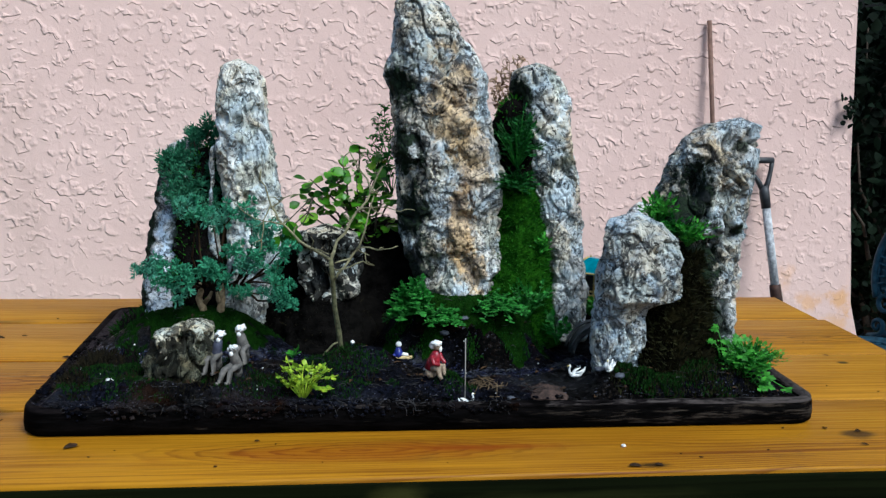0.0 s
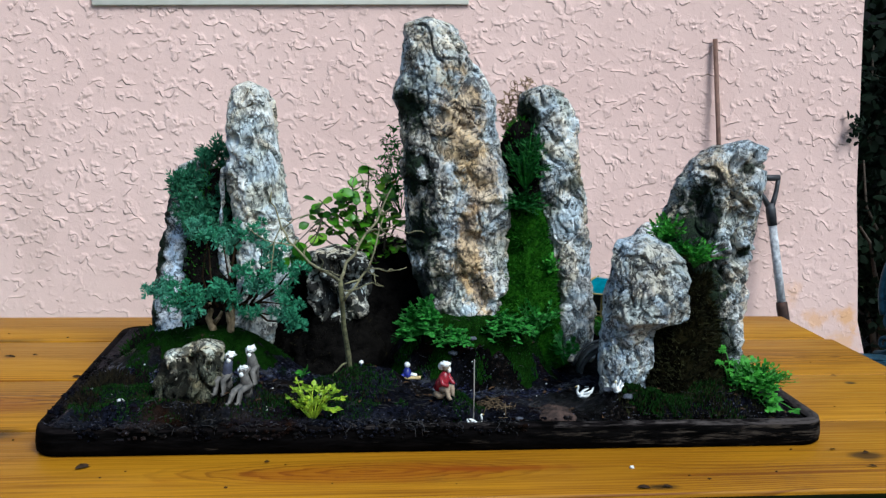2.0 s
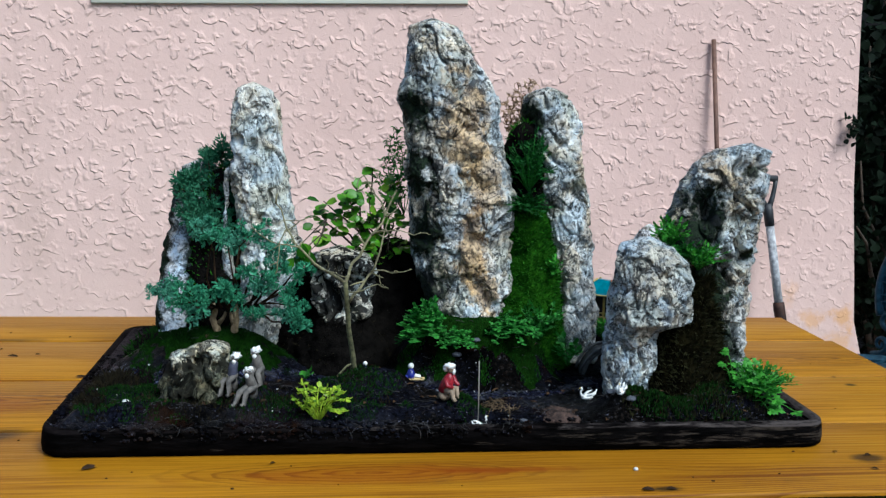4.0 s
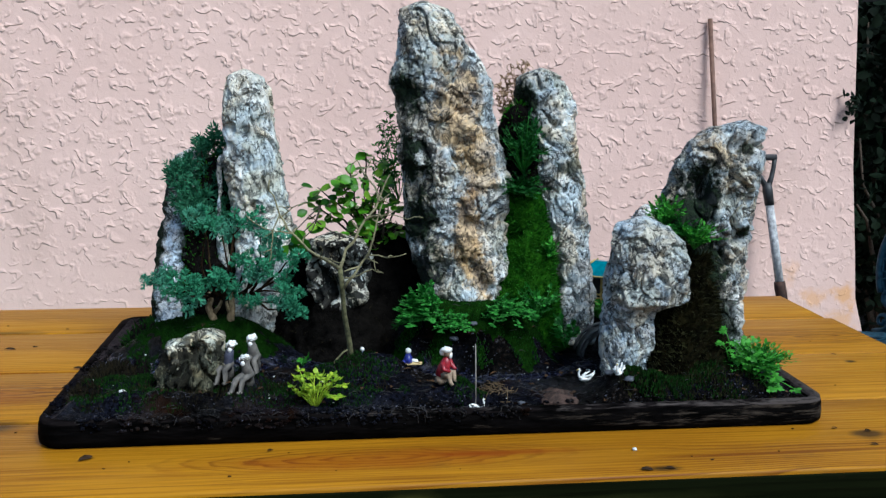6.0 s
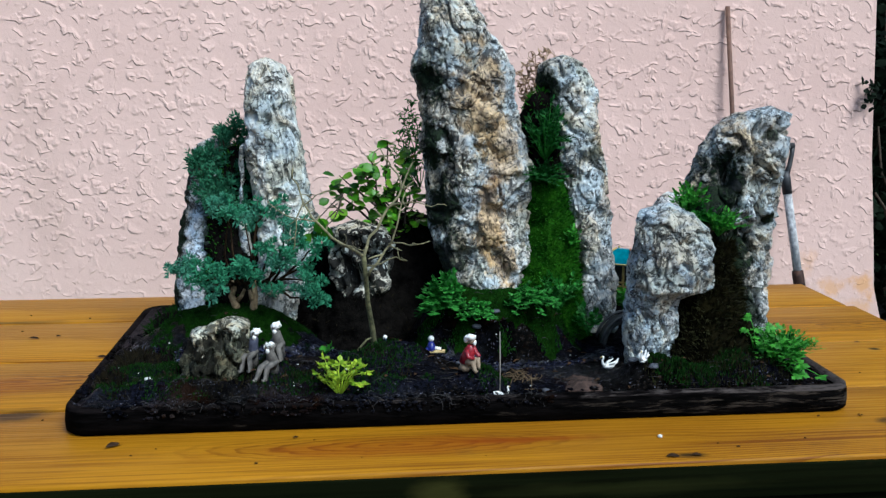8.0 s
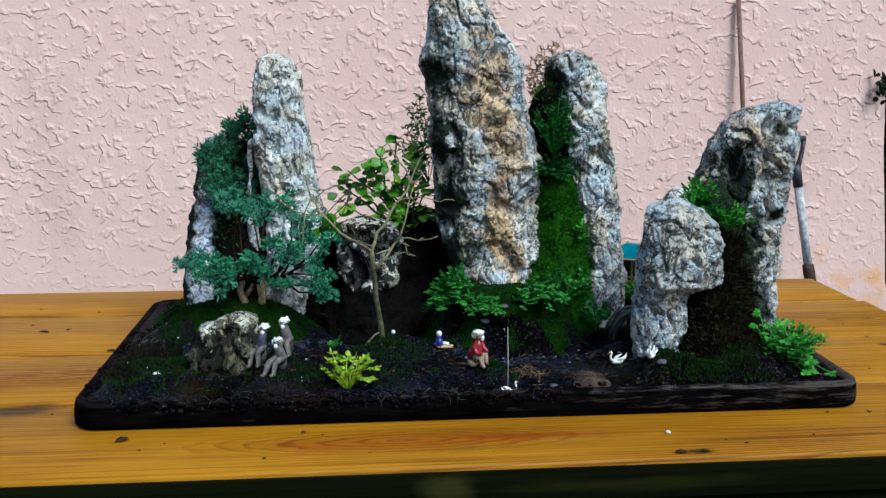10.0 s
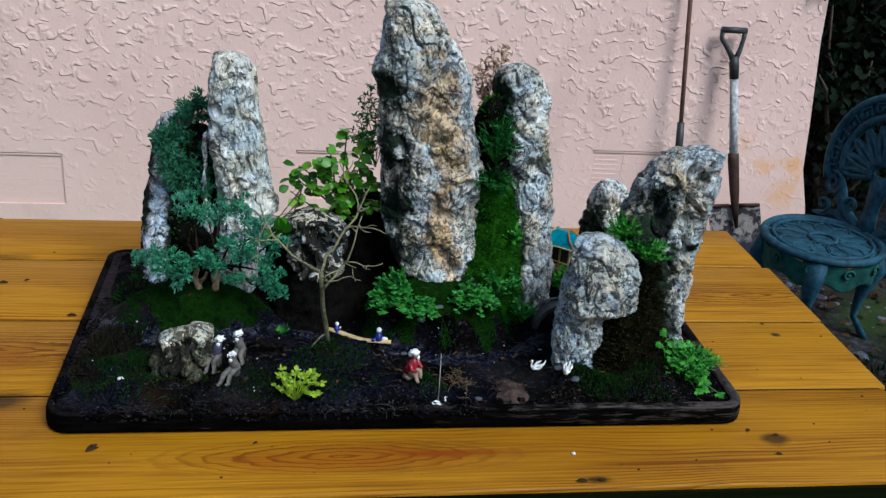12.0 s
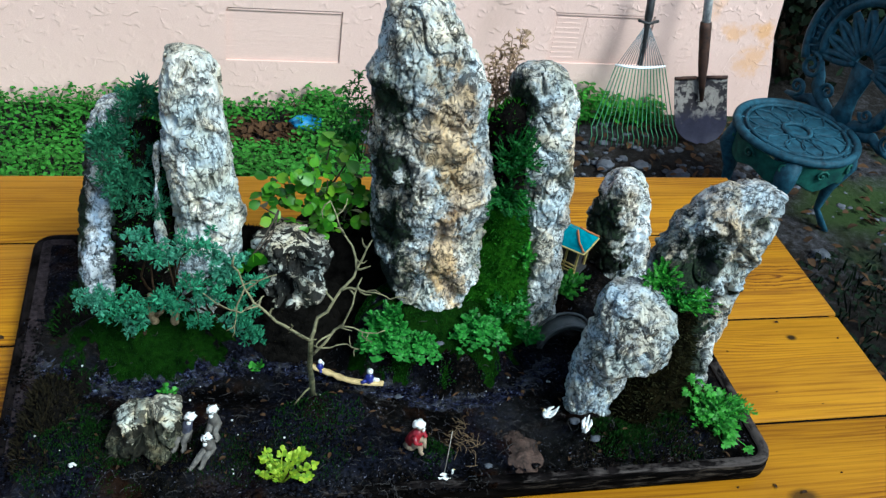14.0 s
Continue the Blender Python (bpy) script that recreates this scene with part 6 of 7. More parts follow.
def stream_bed():
    line = [(-0.535, 0.335), (-0.508, 0.299), (-0.46, 0.274), (-0.40, 0.262), (-0.33, 0.265), (-0.26, 0.292), (-0.2, 0.306), (-0.12, 0.283), (-0.03, 0.24), (0.05, 0.208), (0.12, 0.208), (0.19, 0.24), (0.25, 0.29)]
    s, rings = Soup(), []
    for k in range(len(line) * 16 - 15):
        i, f = min(len(line) - 2, k // 16), (k % 16) / 16 if k // 16 < len(line) - 1 else 1.0
        a, b = Vector(line[i]), Vector(line[i + 1])
        p, d = a.lerp(b, f), (b - a).normalized()
        n = Vector((-d.y, d.x))
        w = 0.02 + 0.008 * noise.noise(Vector((k * 0.23, 0, 0))) + 0.006 * noise.noise(Vector((k * 0.9, 3, 0)))
        ring = []
        for j in range(21):
            u = -1 + j / 10
            x, y = p.x + n.x * w * u, p.y + n.y * w * u
            ring.append((x, y, soil_z(x, y) + 0.0044 * (1 - u ** 2) - 0.0022 + 0.0034 * noise.noise(Vector((x * 110, y * 110, 2))) + 0.0012 * noise.noise(Vector((x * 260, y * 260, 6)))))
        rings.append(ring)
    s.ring_loft(rings, caps=False, closed=False)
    solo("stream_bed", s, BED, (0, 0.26, 0.785), "dark glossy dry stream winding through the tray", "stream bed", kind="structure")


stream_bed()


# ---- litter on the soil ----
def litter():
    r = random.Random(77)
    s = Soup()
    for _ in range(650):
        x, y = r.uniform(TX0 + 0.03, TX1 - 0.03), TY0 + 0.02 + 0.28 * r.random() ** 1.3
        z, a, n = soil_z(x, y) + 0.001, r.uniform(0, 6.28), r.uniform(0.006, 0.022)
        d = Vector((math.cos(a), math.sin(a), r.uniform(-0.15, 0.3))) * n
        s.tube(bent((x, y, z), Vector((x, y, z)) + d, r, 0.25, 4), [0.0004, 0.0005, 0.0004, 0.0003], 4)
    solo("root_litter", s, ROOT, (0, 0.2, 0.785), "thin dry roots and twigs scattered on the soil", "twigs", kind="stuff")
    s = Soup()
    for _ in range(70):
        x, y = r.uniform(TX0 + 0.03, TX1 - 0.03), TY0 + 0.02 + 0.26 * r.random()
        k = r.choice((0.0007, 0.0009, 0.0012, 0.0017))
        s.ball((x, y, soil_z(x, y) + k * 0.4), k, 6, 5, 0, (1, 1, 0.7), 0.6)
    solo("white_grit_litter", s, CHIP, (0, 0.2, 0.785), "white grit specks on the soil", "grit", kind="stuff")
    s = Soup()
    for _ in range(160):
        x, y = r.uniform(TX0 + 0.04, TX1 - 0.04), TY0 + 0.03 + 0.24 * r.random()
        a = r.uniform(0, 6.28)
        s.leaf((x, y, soil_z(x, y) + 0.002), (math.cos(a), math.sin(a), r.uniform(-0.1, 0.5)), (-math.sin(a), math.cos(a), r.uniform(-0.6, 0.6)), r.uniform(0.006, 0.013), r.uniform(0.003, 0.006), 0, 0.5, 0.3)
    solo("leaf_litter", s, LEAF_DRY, (0, 0.2, 0.785), "small curled brown leaves on the soil", "leaves", kind="stuff")

    s = Soup()
    for k in range(420):
        x = r.uniform(-0.52, -0.1) if k < 330 else r.uniform(-0.1, 0.5)
        y = TY0 + 0.002 + 0.026 * r.random() ** (0.7 if k < 330 else 0.3)
        q = r.uniform(0.0015, 0.0055) * (1.0 if k < 330 else 0.6)
        s.ball((x, y, TRAY_TOP + 0.002 + q * 0.25), q, 7, 5, 0, (1.3, 1.0, 0.6), 0.8)
    for k in range(420):
        x, y = TX0 + 0.007 + 0.04 * r.random(), r.uniform(0.07, 0.42)
        q = r.uniform(0.0008, 0.0038) * (0.4 + 0.6 * clamp(0.6 + 2 * noise.noise(Vector((y * 18, 3, 1)))))
        s.ball((x, y, TRAY_TOP + 0.002 + q * 0.3), q, 7, 5, 0, (1.2, 1.2, 0.7), 0.8)
    for k in range(240):
        x = r.uniform(-0.5, 0.1)
        s.ball((x, TY0 - 0.0005 + r.uniform(0, 0.002), TRAY_TOP - 0.014 * r.random() ** 1.6), r.uniform(0.001, 0.0032), 7, 5, 0, (1.2, 0.8, 0.9), 0.8)
    solo("rim_soil", s, SOIL, (-0.3, 0.06, TRAY_TOP), "wet soil crumbs spilled over the tray's rim", "soil", kind="stuff")
    s = Soup()
    for _ in range(170):
        x, y = r.uniform(-0.5, 0.1), TY0 + r.uniform(0.0, 0.02)
        p = Vector((x, y, TRAY_TOP + 0.004))
        s.tube(bent(p, p + Vector((r.uniform(-0.012, 0.012), r.uniform(-0.012, 0.008), r.uniform(-0.018, 0.006))), r, 0.3, 4), [0.0004, 0.0005, 0.0004, 0.0003], 4)
    solo("root_litter", s, ROOT, (-0.2, 0.06, TRAY_TOP), "thin roots hanging over the tray's rim", "twigs", kind="stuff")


litter()
for k, (x, y, rad) in enumerate(((-0.455, 0.115, 0.0042), (0.235, 0.135, 0.0065), (0.255, 0.1, 0.007), (0.02, 0.255, 0.0065), (0.05, 0.262, 0.006), (0.012, 0.062, 0.006), (0.068, 0.065, 0.007), (-0.01, 0.225, 0.005), (0.16, 0.062, 0.006), (0.095, 0.085, 0.005))):
    s = Soup()
    s.ball((x, y, soil_z(x, y) + rad * 0.25), rad, 12, 8, 0, (1.25, 0.9, 0.55), 0.5)
    solo("pebble", s, STONES if k % 5 else CHIP, (x, y, soil_z(x, y)), "small flat pebble lying on the soil", "pebble", "pebbles")
s = Soup()
s.ball((0.152, 0.106, soil_z(0.152, 0.106) - 0.005), 0.032, 40, 22, 0, (0.9, 1.3, 0.3), 0.25)
for k, p in enumerate(s.v):
    v = Vector(p)
    s.v[k] = tuple(v + Vector((0, 0, 0.0035 * noise.noise(v * 70) + 0.002 * noise.noise(v * 170))))
solo("flat_stone", s, simple("brown_flat_stone", (0.003, 0.0025, 0.002), (0.085, 0.052, 0.04), 110, 0.75, bump=0.9, dist=0.004, spec=0.2), (0.152, 0.106, 0.785), "flat brown-grey stone bedded in the wet soil", "stone")
s, r = Soup(), random.Random(33)
for _ in range(46):
    p = Vector((r.gauss(0.068, 0.014), r.gauss(0.135, 0.016), 0))
    p.z = soil_z(p.x, p.y) + 0.002
    d = rand_dir(r) * Vector((1, 1, 0.35)) * r.uniform(0.012, 0.03)
    s.tube(bent(p, p + Vector((d.x, d.y, abs(d.z))), r, 0.3, 5), [0.0005, 0.0006, 0.0006, 0.0005, 0.0003], 5)
solo("twig_tangle", s, simple("tan_twigs", (0.03, 0.02, 0.01), (0.17, 0.12, 0.07), 90, 0.9, spec=0.05), (0.068, 0.135, 0.787), "tangle of thin tan twigs lying on the soil", "twigs", kind="stuff")

# ---- figurines ----


def seated(at, scale, turn):
    """A small seated clay figure as one plain mesh: rock seat, robe, knees, arms, head and hat."""
    s = Soup()
    s.ball((0.0, 0.004, 0.006), 0.0095, 10, 7, 1, (1.0, 0.9, 0.75), 0.5)
    s.tube([(0, 0.003, 0.011), (0, 0.001, 0.02), (0, -0.003, 0.03), (0, -0.004, 0.037)], [0.0098, 0.0086, 0.0072, 0.0034], 10, 0)
    for e in (-1, 1):
        s.tube([(e * 0.0045, -0.001, 0.013), (e * 0.006, -0.011, 0.0145), (e * 0.006, -0.0125, 0.005), (e * 0.006, -0.016, 0.001)], [0.0055, 0.0046, 0.003, 0.0024], 8, 1)
        s.tube([(e * 0.009, -0.002, 0.031), (e * 0.0115, -0.006, 0.022), (e * 0.007, -0.013, 0.02)], [0.0036, 0.0032, 0.0022], 7, 0)
    s.ball((0, -0.005, 0.0425), 0.0056, 10, 8, 1)
    s.ball((0, -0.0095, 0.0395), 0.0034, 8, 6, 2, (0.9, 0.7, 1.3))
    s.ball((0, -0.0035, 0.0465), 0.0068, 12, 7, 2, (1.1, 1.1, 0.6), 0.4)
    s.ball((0, 0.002, 0.043), 0.0055, 9, 6, 2, (1.0, 0.8, 1.0), 0.3)
    m = Matrix.Translation(at) @ Matrix.Rotation(radians(turn), 4, "Z") @ Matrix.Scale(scale, 4)
    s.v = [tuple(m @ Vector(p)) for p in s.v]
    return s


red_at = (-0.012, 0.105, soil_z(-0.012, 0.105) - 0.001)
solo("red_figurine", seated(red_at, 1.06, 55), [GLAZE_RED, CLAY, GLAZE_WHITE], red_at, "seated clay figurine in a red robe with white hat", "figurine")


def crouching(name, head, hip, foot, robe, label):
    """A small crouching clay figure as one plain mesh: robe to the ground, head and headdress."""
    s, head, hip, foot = Soup(), Vector(head), Vector(hip), Vector(foot)
    neck = head.lerp(hip, 0.25)
    s.tube([head.lerp(hip, 0.12), neck, neck.lerp(hip, 0.5), hip, Vector((hip.x, hip.y + 0.006, hip.z - 0.012))], [0.0028, 0.0058, 0.007, 0.0082, 0.005], 10, 0)
    knee = hip.lerp(foot, 0.45) + Vector((-0.004, -0.01, 0.006))
    for e in (-0.004, 0.005):
        o = Vector((e, 0, 0))
        s.tube([hip + o, knee + o, foot + o * 1.4, foot + o * 1.4 + Vector((-0.004, -0.005, 0))], [0.005, 0.0043, 0.0034, 0.0026], 8, 1)
    s.tube([Vector((hip.x, hip.y + 0.008, hip.z)), Vector((hip.x, hip.y + 0.009, soil_z(hip.x, hip.y) - 0.002))], [0.0065, 0.0085], 9, 1)
    s.ball(head, 0.0052, 10, 8, 1)
    s.ball(head + Vector((0.001, 0.0015, 0.003)), 0.0054, 12, 9, 2, (1.15, 1.1, 0.8), 1.1)
    s.ball(head + Vector((0.004, -0.001, 0.005)), 0.0032, 9, 7, 2, (1.2, 0.8, 0.9), 0.9)
    s.ball(head + Vector((-0.0045, 0.001, 0.0005)), 0.0028, 9, 7, 2, (0.8, 1, 1.3), 0.9)
    s.ball(head + Vector((-0.001, -0.004, -0.004)), 0.003, 8, 6, 2, (1, 0.7, 1.3), 0.3)
    at = (hip.x, hip.y, soil_z(hip.x, hip.y))
    solo(name, s, [robe, CLAY_GREY, GLAZE_WHITE], at, label, "figurine", "group of grey figurines")


crouching("grey_figurine", (-0.289, 0.105, 0.851), (-0.284, 0.112, 0.829), (-0.301, 0.1, 0.806), CLAY_GREY, "crouching grey clay figurine with a white headdress")
crouching("grey_figurine", (-0.281, 0.135, 0.87), (-0.277, 0.137, 0.848), (-0.28, 0.128, 0.826), CLAY_GREY, "upright grey clay figurine with a white headdress")
crouching("grey_figurine", (-0.309, 0.132, 0.863), (-0.314, 0.136, 0.838), (-0.323, 0.126, 0.812), CLAY_BLUE, "slate-blue clay figurine with a white headdress")
s = Soup()
x0, x1 = Vector((-0.14, 0.283, 0.8015)), Vector((-0.034, 0.24, 0.7985))
line = [x0.lerp(x1, t) + Vector((0.004 * math.sin(7 * t), -0.006 * math.sin(math.pi * t), -0.003 * math.sin(math.pi * t))) for t in (i / 12 for i in range(13))]
rings = []
for i, p in enumerate(line):
    d = (line[min(i + 1, 12)] - line[max(i - 1, 0)]).normalized()
    w = Vector((-d.y, d.x, 0)) * (0.0062 + 0.0022 * noise.noise(Vector((i * 0.9, 2, 5))) - 0.003 * (i < 1))
    rings.append([p - w, p - w * 0.4 + Vector((0, 0, -0.0012)), p + w * 0.5 + Vector((0, 0, -0.001)), p + w, p + w * 0.5 + Vector((0, 0, 0.0024)), p - w * 0.4 + Vector((0, 0, 0.0028))])
s.ring_loft(rings)
solo("craft_stick", s, STICK, tuple(x0), "pale bent strip of wood laid across the soil", "stick")
blue_at = (-0.052, 0.2475, 0.7985)
s = Soup()
s.tube([(0, 0, 0), (0, 0, 0.006), (0, 0, 0.013)], [0.0072, 0.006, 0.003], 10, 0)
s.tube([(-0.004, -0.002, 0.002), (-0.011, -0.005, 0.0015)], [0.0035, 0.002], 8, 0)
s.tube([(0.004, -0.001, 0.003), (0.013, -0.003, 0.003)], [0.0035, 0.002], 8, 1)
s.ball((0, 0, 0.0165), 0.0042, 10, 7, 1)
s.v = [tuple(Vector(p) * 1.15 + Vector(blue_at)) for p in s.v]
blue = solo("blue_figurine", s, [GLAZE_BLUE, GLAZE_WHITE], blue_at, "tiny blue and white figurine on the wooden stick", "figurine")


copy_thing(blue, Matrix.Translation((-0.122, 0.2765, 0.7992)) @ Matrix.Rotation(1.2, 4, "Z") @ Matrix.Scale(0.75, 4))


def swan(at, turn, size=1.0):
    s = Soup()
    s.ball((0, 0, 0.005), 0.0068, 14, 9, 0, (1.45, 0.85, 0.62), 0.35)
    s.tube([(-0.007, 0, 0.006), (-0.0115, 0, 0.009), (-0.0125, 0, 0.0145), (-0.0105, 0, 0.0185), (-0.0125, 0, 0.0205)], [0.003, 0.002, 0.0016, 0.0015, 0.002], 8, 0)
    s.tube([(-0.0125, 0, 0.0205), (-0.0165, 0, 0.0192)], [0.0012, 0.0005], 6, 1)
    for e in (-1, 1):
        s.tube([(-0.003, e * 0.004, 0.008), (0.004, e * 0.0058, 0.0105), (0.011, e * 0.0042, 0.0135)], [0.0022, 0.003, 0.0008], 7, 0, 0.5)
    s.tube([(0.006, 0, 0.006), (0.0135, 0, 0.0085), (0.0165, 0, 0.015)], [0.0034, 0.002, 0.0008], 8, 0)
    m = Matrix.Translation(at) @ Matrix.Rotation(radians(turn), 4, "Z") @ Matrix.Scale(size, 4)
    s.v = [tuple(m @ Vector(p)) for p in s.v]
    solo("swan_figurine", s, [GLAZE_WHITE, OCHRE], at, "small white glazed swan figurine", "figurine", "swan figurines")


swan((0.208, 0.166, soil_z(0.208, 0.166)), 20, 1.0)
swan((0.244, 0.116, soil_z(0.244, 0.116)), 60, 1.0)
swan((0.031, 0.07, soil_z(0.031, 0.07)), 200, 0.8)
s = Soup()
s.tube([(0.029, 0.075, 0.785), (0.0285, 0.074, 0.83), (0.0275, 0.073, 0.874)], [0.0009, 0.0008, 0.0006], 6)
solo("fishing_rod", s, simple("pale_stick", (0.2, 0.18, 0.15), (0.4, 0.37, 0.33), 90, 0.7), (0.029, 0.075, 0.785), "thin upright stick standing in the soil", "stick")


# ---- miniature pavilion and bridge ----
def pavilion():
    cx, cy, z0 = 0.316, 0.475, 0.828
    ob = thing("miniature_pavilion", (cx, cy, z0), "tiny clay pavilion with a teal glazed roof", "miniature house")
    rot = Matrix.Translation((cx, cy, 0)) @ Matrix.Rotation(radians(-44), 4, "Z") @ Matrix.Translation((-cx, -cy, 0))

    def put(name, bm, m, label=""):
        bm.transform(rot)
        part(name, bm, m, ob, label, smooth=False)

    put("base", box(cx - 0.036, cx + 0.036, cy - 0.026, cy + 0.026, z0 - 0.04, z0 + 0.004, 0.0015, 1), PAINT_BLACK)
    put("wall", box(cx - 0.027, cx + 0.027, cy - 0.018, cy + 0.018, z0 + 0.004, z0 + 0.055, 0.001, 1), PAINT_BLACK)
    for ex in (-1, -0.33, 0.33, 1):
        for ey in (-1, 1):
            put("post", box(cx + ex * 0.031 - 0.0018, cx + ex * 0.031 + 0.0018, cy + ey * 0.022 - 0.0018, cy + ey * 0.022 + 0.0018, z0 + 0.004, z0 + 0.056, 0.0005, 1), OCHRE)
    for z in (-0.026, -0.018, -0.01, 0.012, 0.019, 0.026):
        put("rail", box(cx - 0.033, cx + 0.033, cy - 0.0245, cy - 0.0225, z0 + z - 0.0015, z0 + z + 0.0015, 0.0004, 1), OCHRE)
    s = Soup()
    rings = []
    for k, z in ((1.0, 0.056), (0.98, 0.060), (0.6, 0.071), (0.32, 0.083)):
        hx, hy = 0.042 * k, 0.031 * k * (1 if k > 0.4 else 0.5)
        up = 0.004 if k > 0.9 else 0
        rings.append([rot @ Vector((cx + a * hx, cy + b * hy, z0 + z + (up if a and b else 0))) for a, b in ((-1, -1), (0, -1), (1, -1), (1, 0), (1, 1), (0, 1), (-1, 1), (-1, 0))])
    s.ring_loft(rings)
    roof = part("roof", s, ROOF_TEAL, ob, "teal glazed hipped roof", smooth=False)
    eave = [rot @ Vector((cx + a * 0.042, cy + b * 0.031, z0 + 0.061)) for a, b in ((-1, -1), (1, -1), (1, 1), (-1, 1), (-1, -1))]
    for a, b in zip(eave[:-1], eave[1:]):
        t = Soup()
        t.tube([a, a.lerp(b, 0.5) - Vector((0, 0, 0.002)), b], 0.0017, 6)
        part("eave", t, OCHRE, roof)
    for a, b in ((-1, -1), (1, -1), (1, 1), (-1, 1)):
        t = Soup()
        t.tube([rot @ Vector((cx + a * 0.0415, cy + b * 0.0305, z0 + 0.065)), rot @ Vector((cx + a * 0.0255, cy + b * 0.019, z0 + 0.073)), rot @ Vector((cx + a * 0.0135, cy + b * 0.005, z0 + 0.0845))], 0.0018, 6)
        part("ridge", t, TRIM_RUST if a > 0 else OCHRE, roof)


pavilion()
bridge = thing("clay_bridge", (0.28, 0.335, 0.785), "grey glazed clay arch bridge half hidden by stones", "bridge")
s = Soup()
rings = []
for i in range(17):
    a = radians(180 * i / 16)
    ring = []
    for rr, yy in ((0.041, 0.318), (0.048, 0.318), (0.048, 0.345), (0.041, 0.345)):
        ring.append((0.285 - rr * math.cos(a), yy, 0.774 + rr * 1.1 * math.sin(a)))
    rings.append(ring)
s.ring_loft(rings)
part("arch", s, BRIDGE, bridge)
for y in (0.316, 0.347):
    t = Soup()
    t.tube([(0.285 - 0.051 * math.cos(radians(q)), y, 0.775 + 0.0545 * math.sin(radians(q))) for q in range(10, 171, 16)], 0.0026, 6)
    part("kerb", t, BRIDGE, bridge)

# ---- marks and debris on the tabletop ----
for k, (x, y, n, a) in enumerate(((-0.481, 0.017, 0.028, 50), (0.576, 0.02, 0.014, 20), (0.558, -0.03, 0.012, -10), (0.535, 0.035, 0.012, 80), (0.225, -0.085, 0.02, 5), (0.255, -0.084, 0.014, 0), (-0.74, 0.55, 0.02, 15), (-0.70, 0.56, 0.014, 60), (0.72, 0.39, 0.011, 0), (-0.25, 0.022, 0.01, 40), (-0.59, 0.42, 0.02, 10))):
    s, r = Soup(), random.Random(k)
    d = Vector((math.cos(radians(a)), math.sin(radians(a)), 0))
    s.leaf((x - d.x * n / 2, y - d.y * n / 2, TOP + 0.0025), d, (-d.y, d.x, 0.2), n, n * 0.42, 0, 0.5, 0.18)
    solo("fallen_leaf", s, TWIG, (x, y, TOP), "small dark dried leaf lying on the table", "leaf", "fallen leaves on the table")
s = Soup()
s.ball((0.228, -0.019, TOP + 0.0018), 0.0032, 8, 6, 0, (1.2, 0.9, 0.7), 0.4)
solo("white_chip", s, CHIP, (0.228, -0.019, TOP), "small white chip on the table", "chip")
s = Soup()
r = random.Random(4)
for _ in range(32):
    x, y = r.choice(((r.uniform(-0.6, 0.6), r.uniform(-0.09, 0.045)), (r.uniform(0.545, 0.83), r.uniform(-0.05, 0.6)), (r.uniform(-0.9, -0.56), r.uniform(-0.05, 0.8))))
    s.ball((x, y, TOP + 0.0006), r.uniform(0.0008, 0.002), 5, 4, 0, (1.4, 1, 0.6), 0.5)
solo("table_crumbs", s, TWIG, (0, 0, TOP), "dark soil crumbs scattered on the tabletop", "crumbs", kind="stuff")


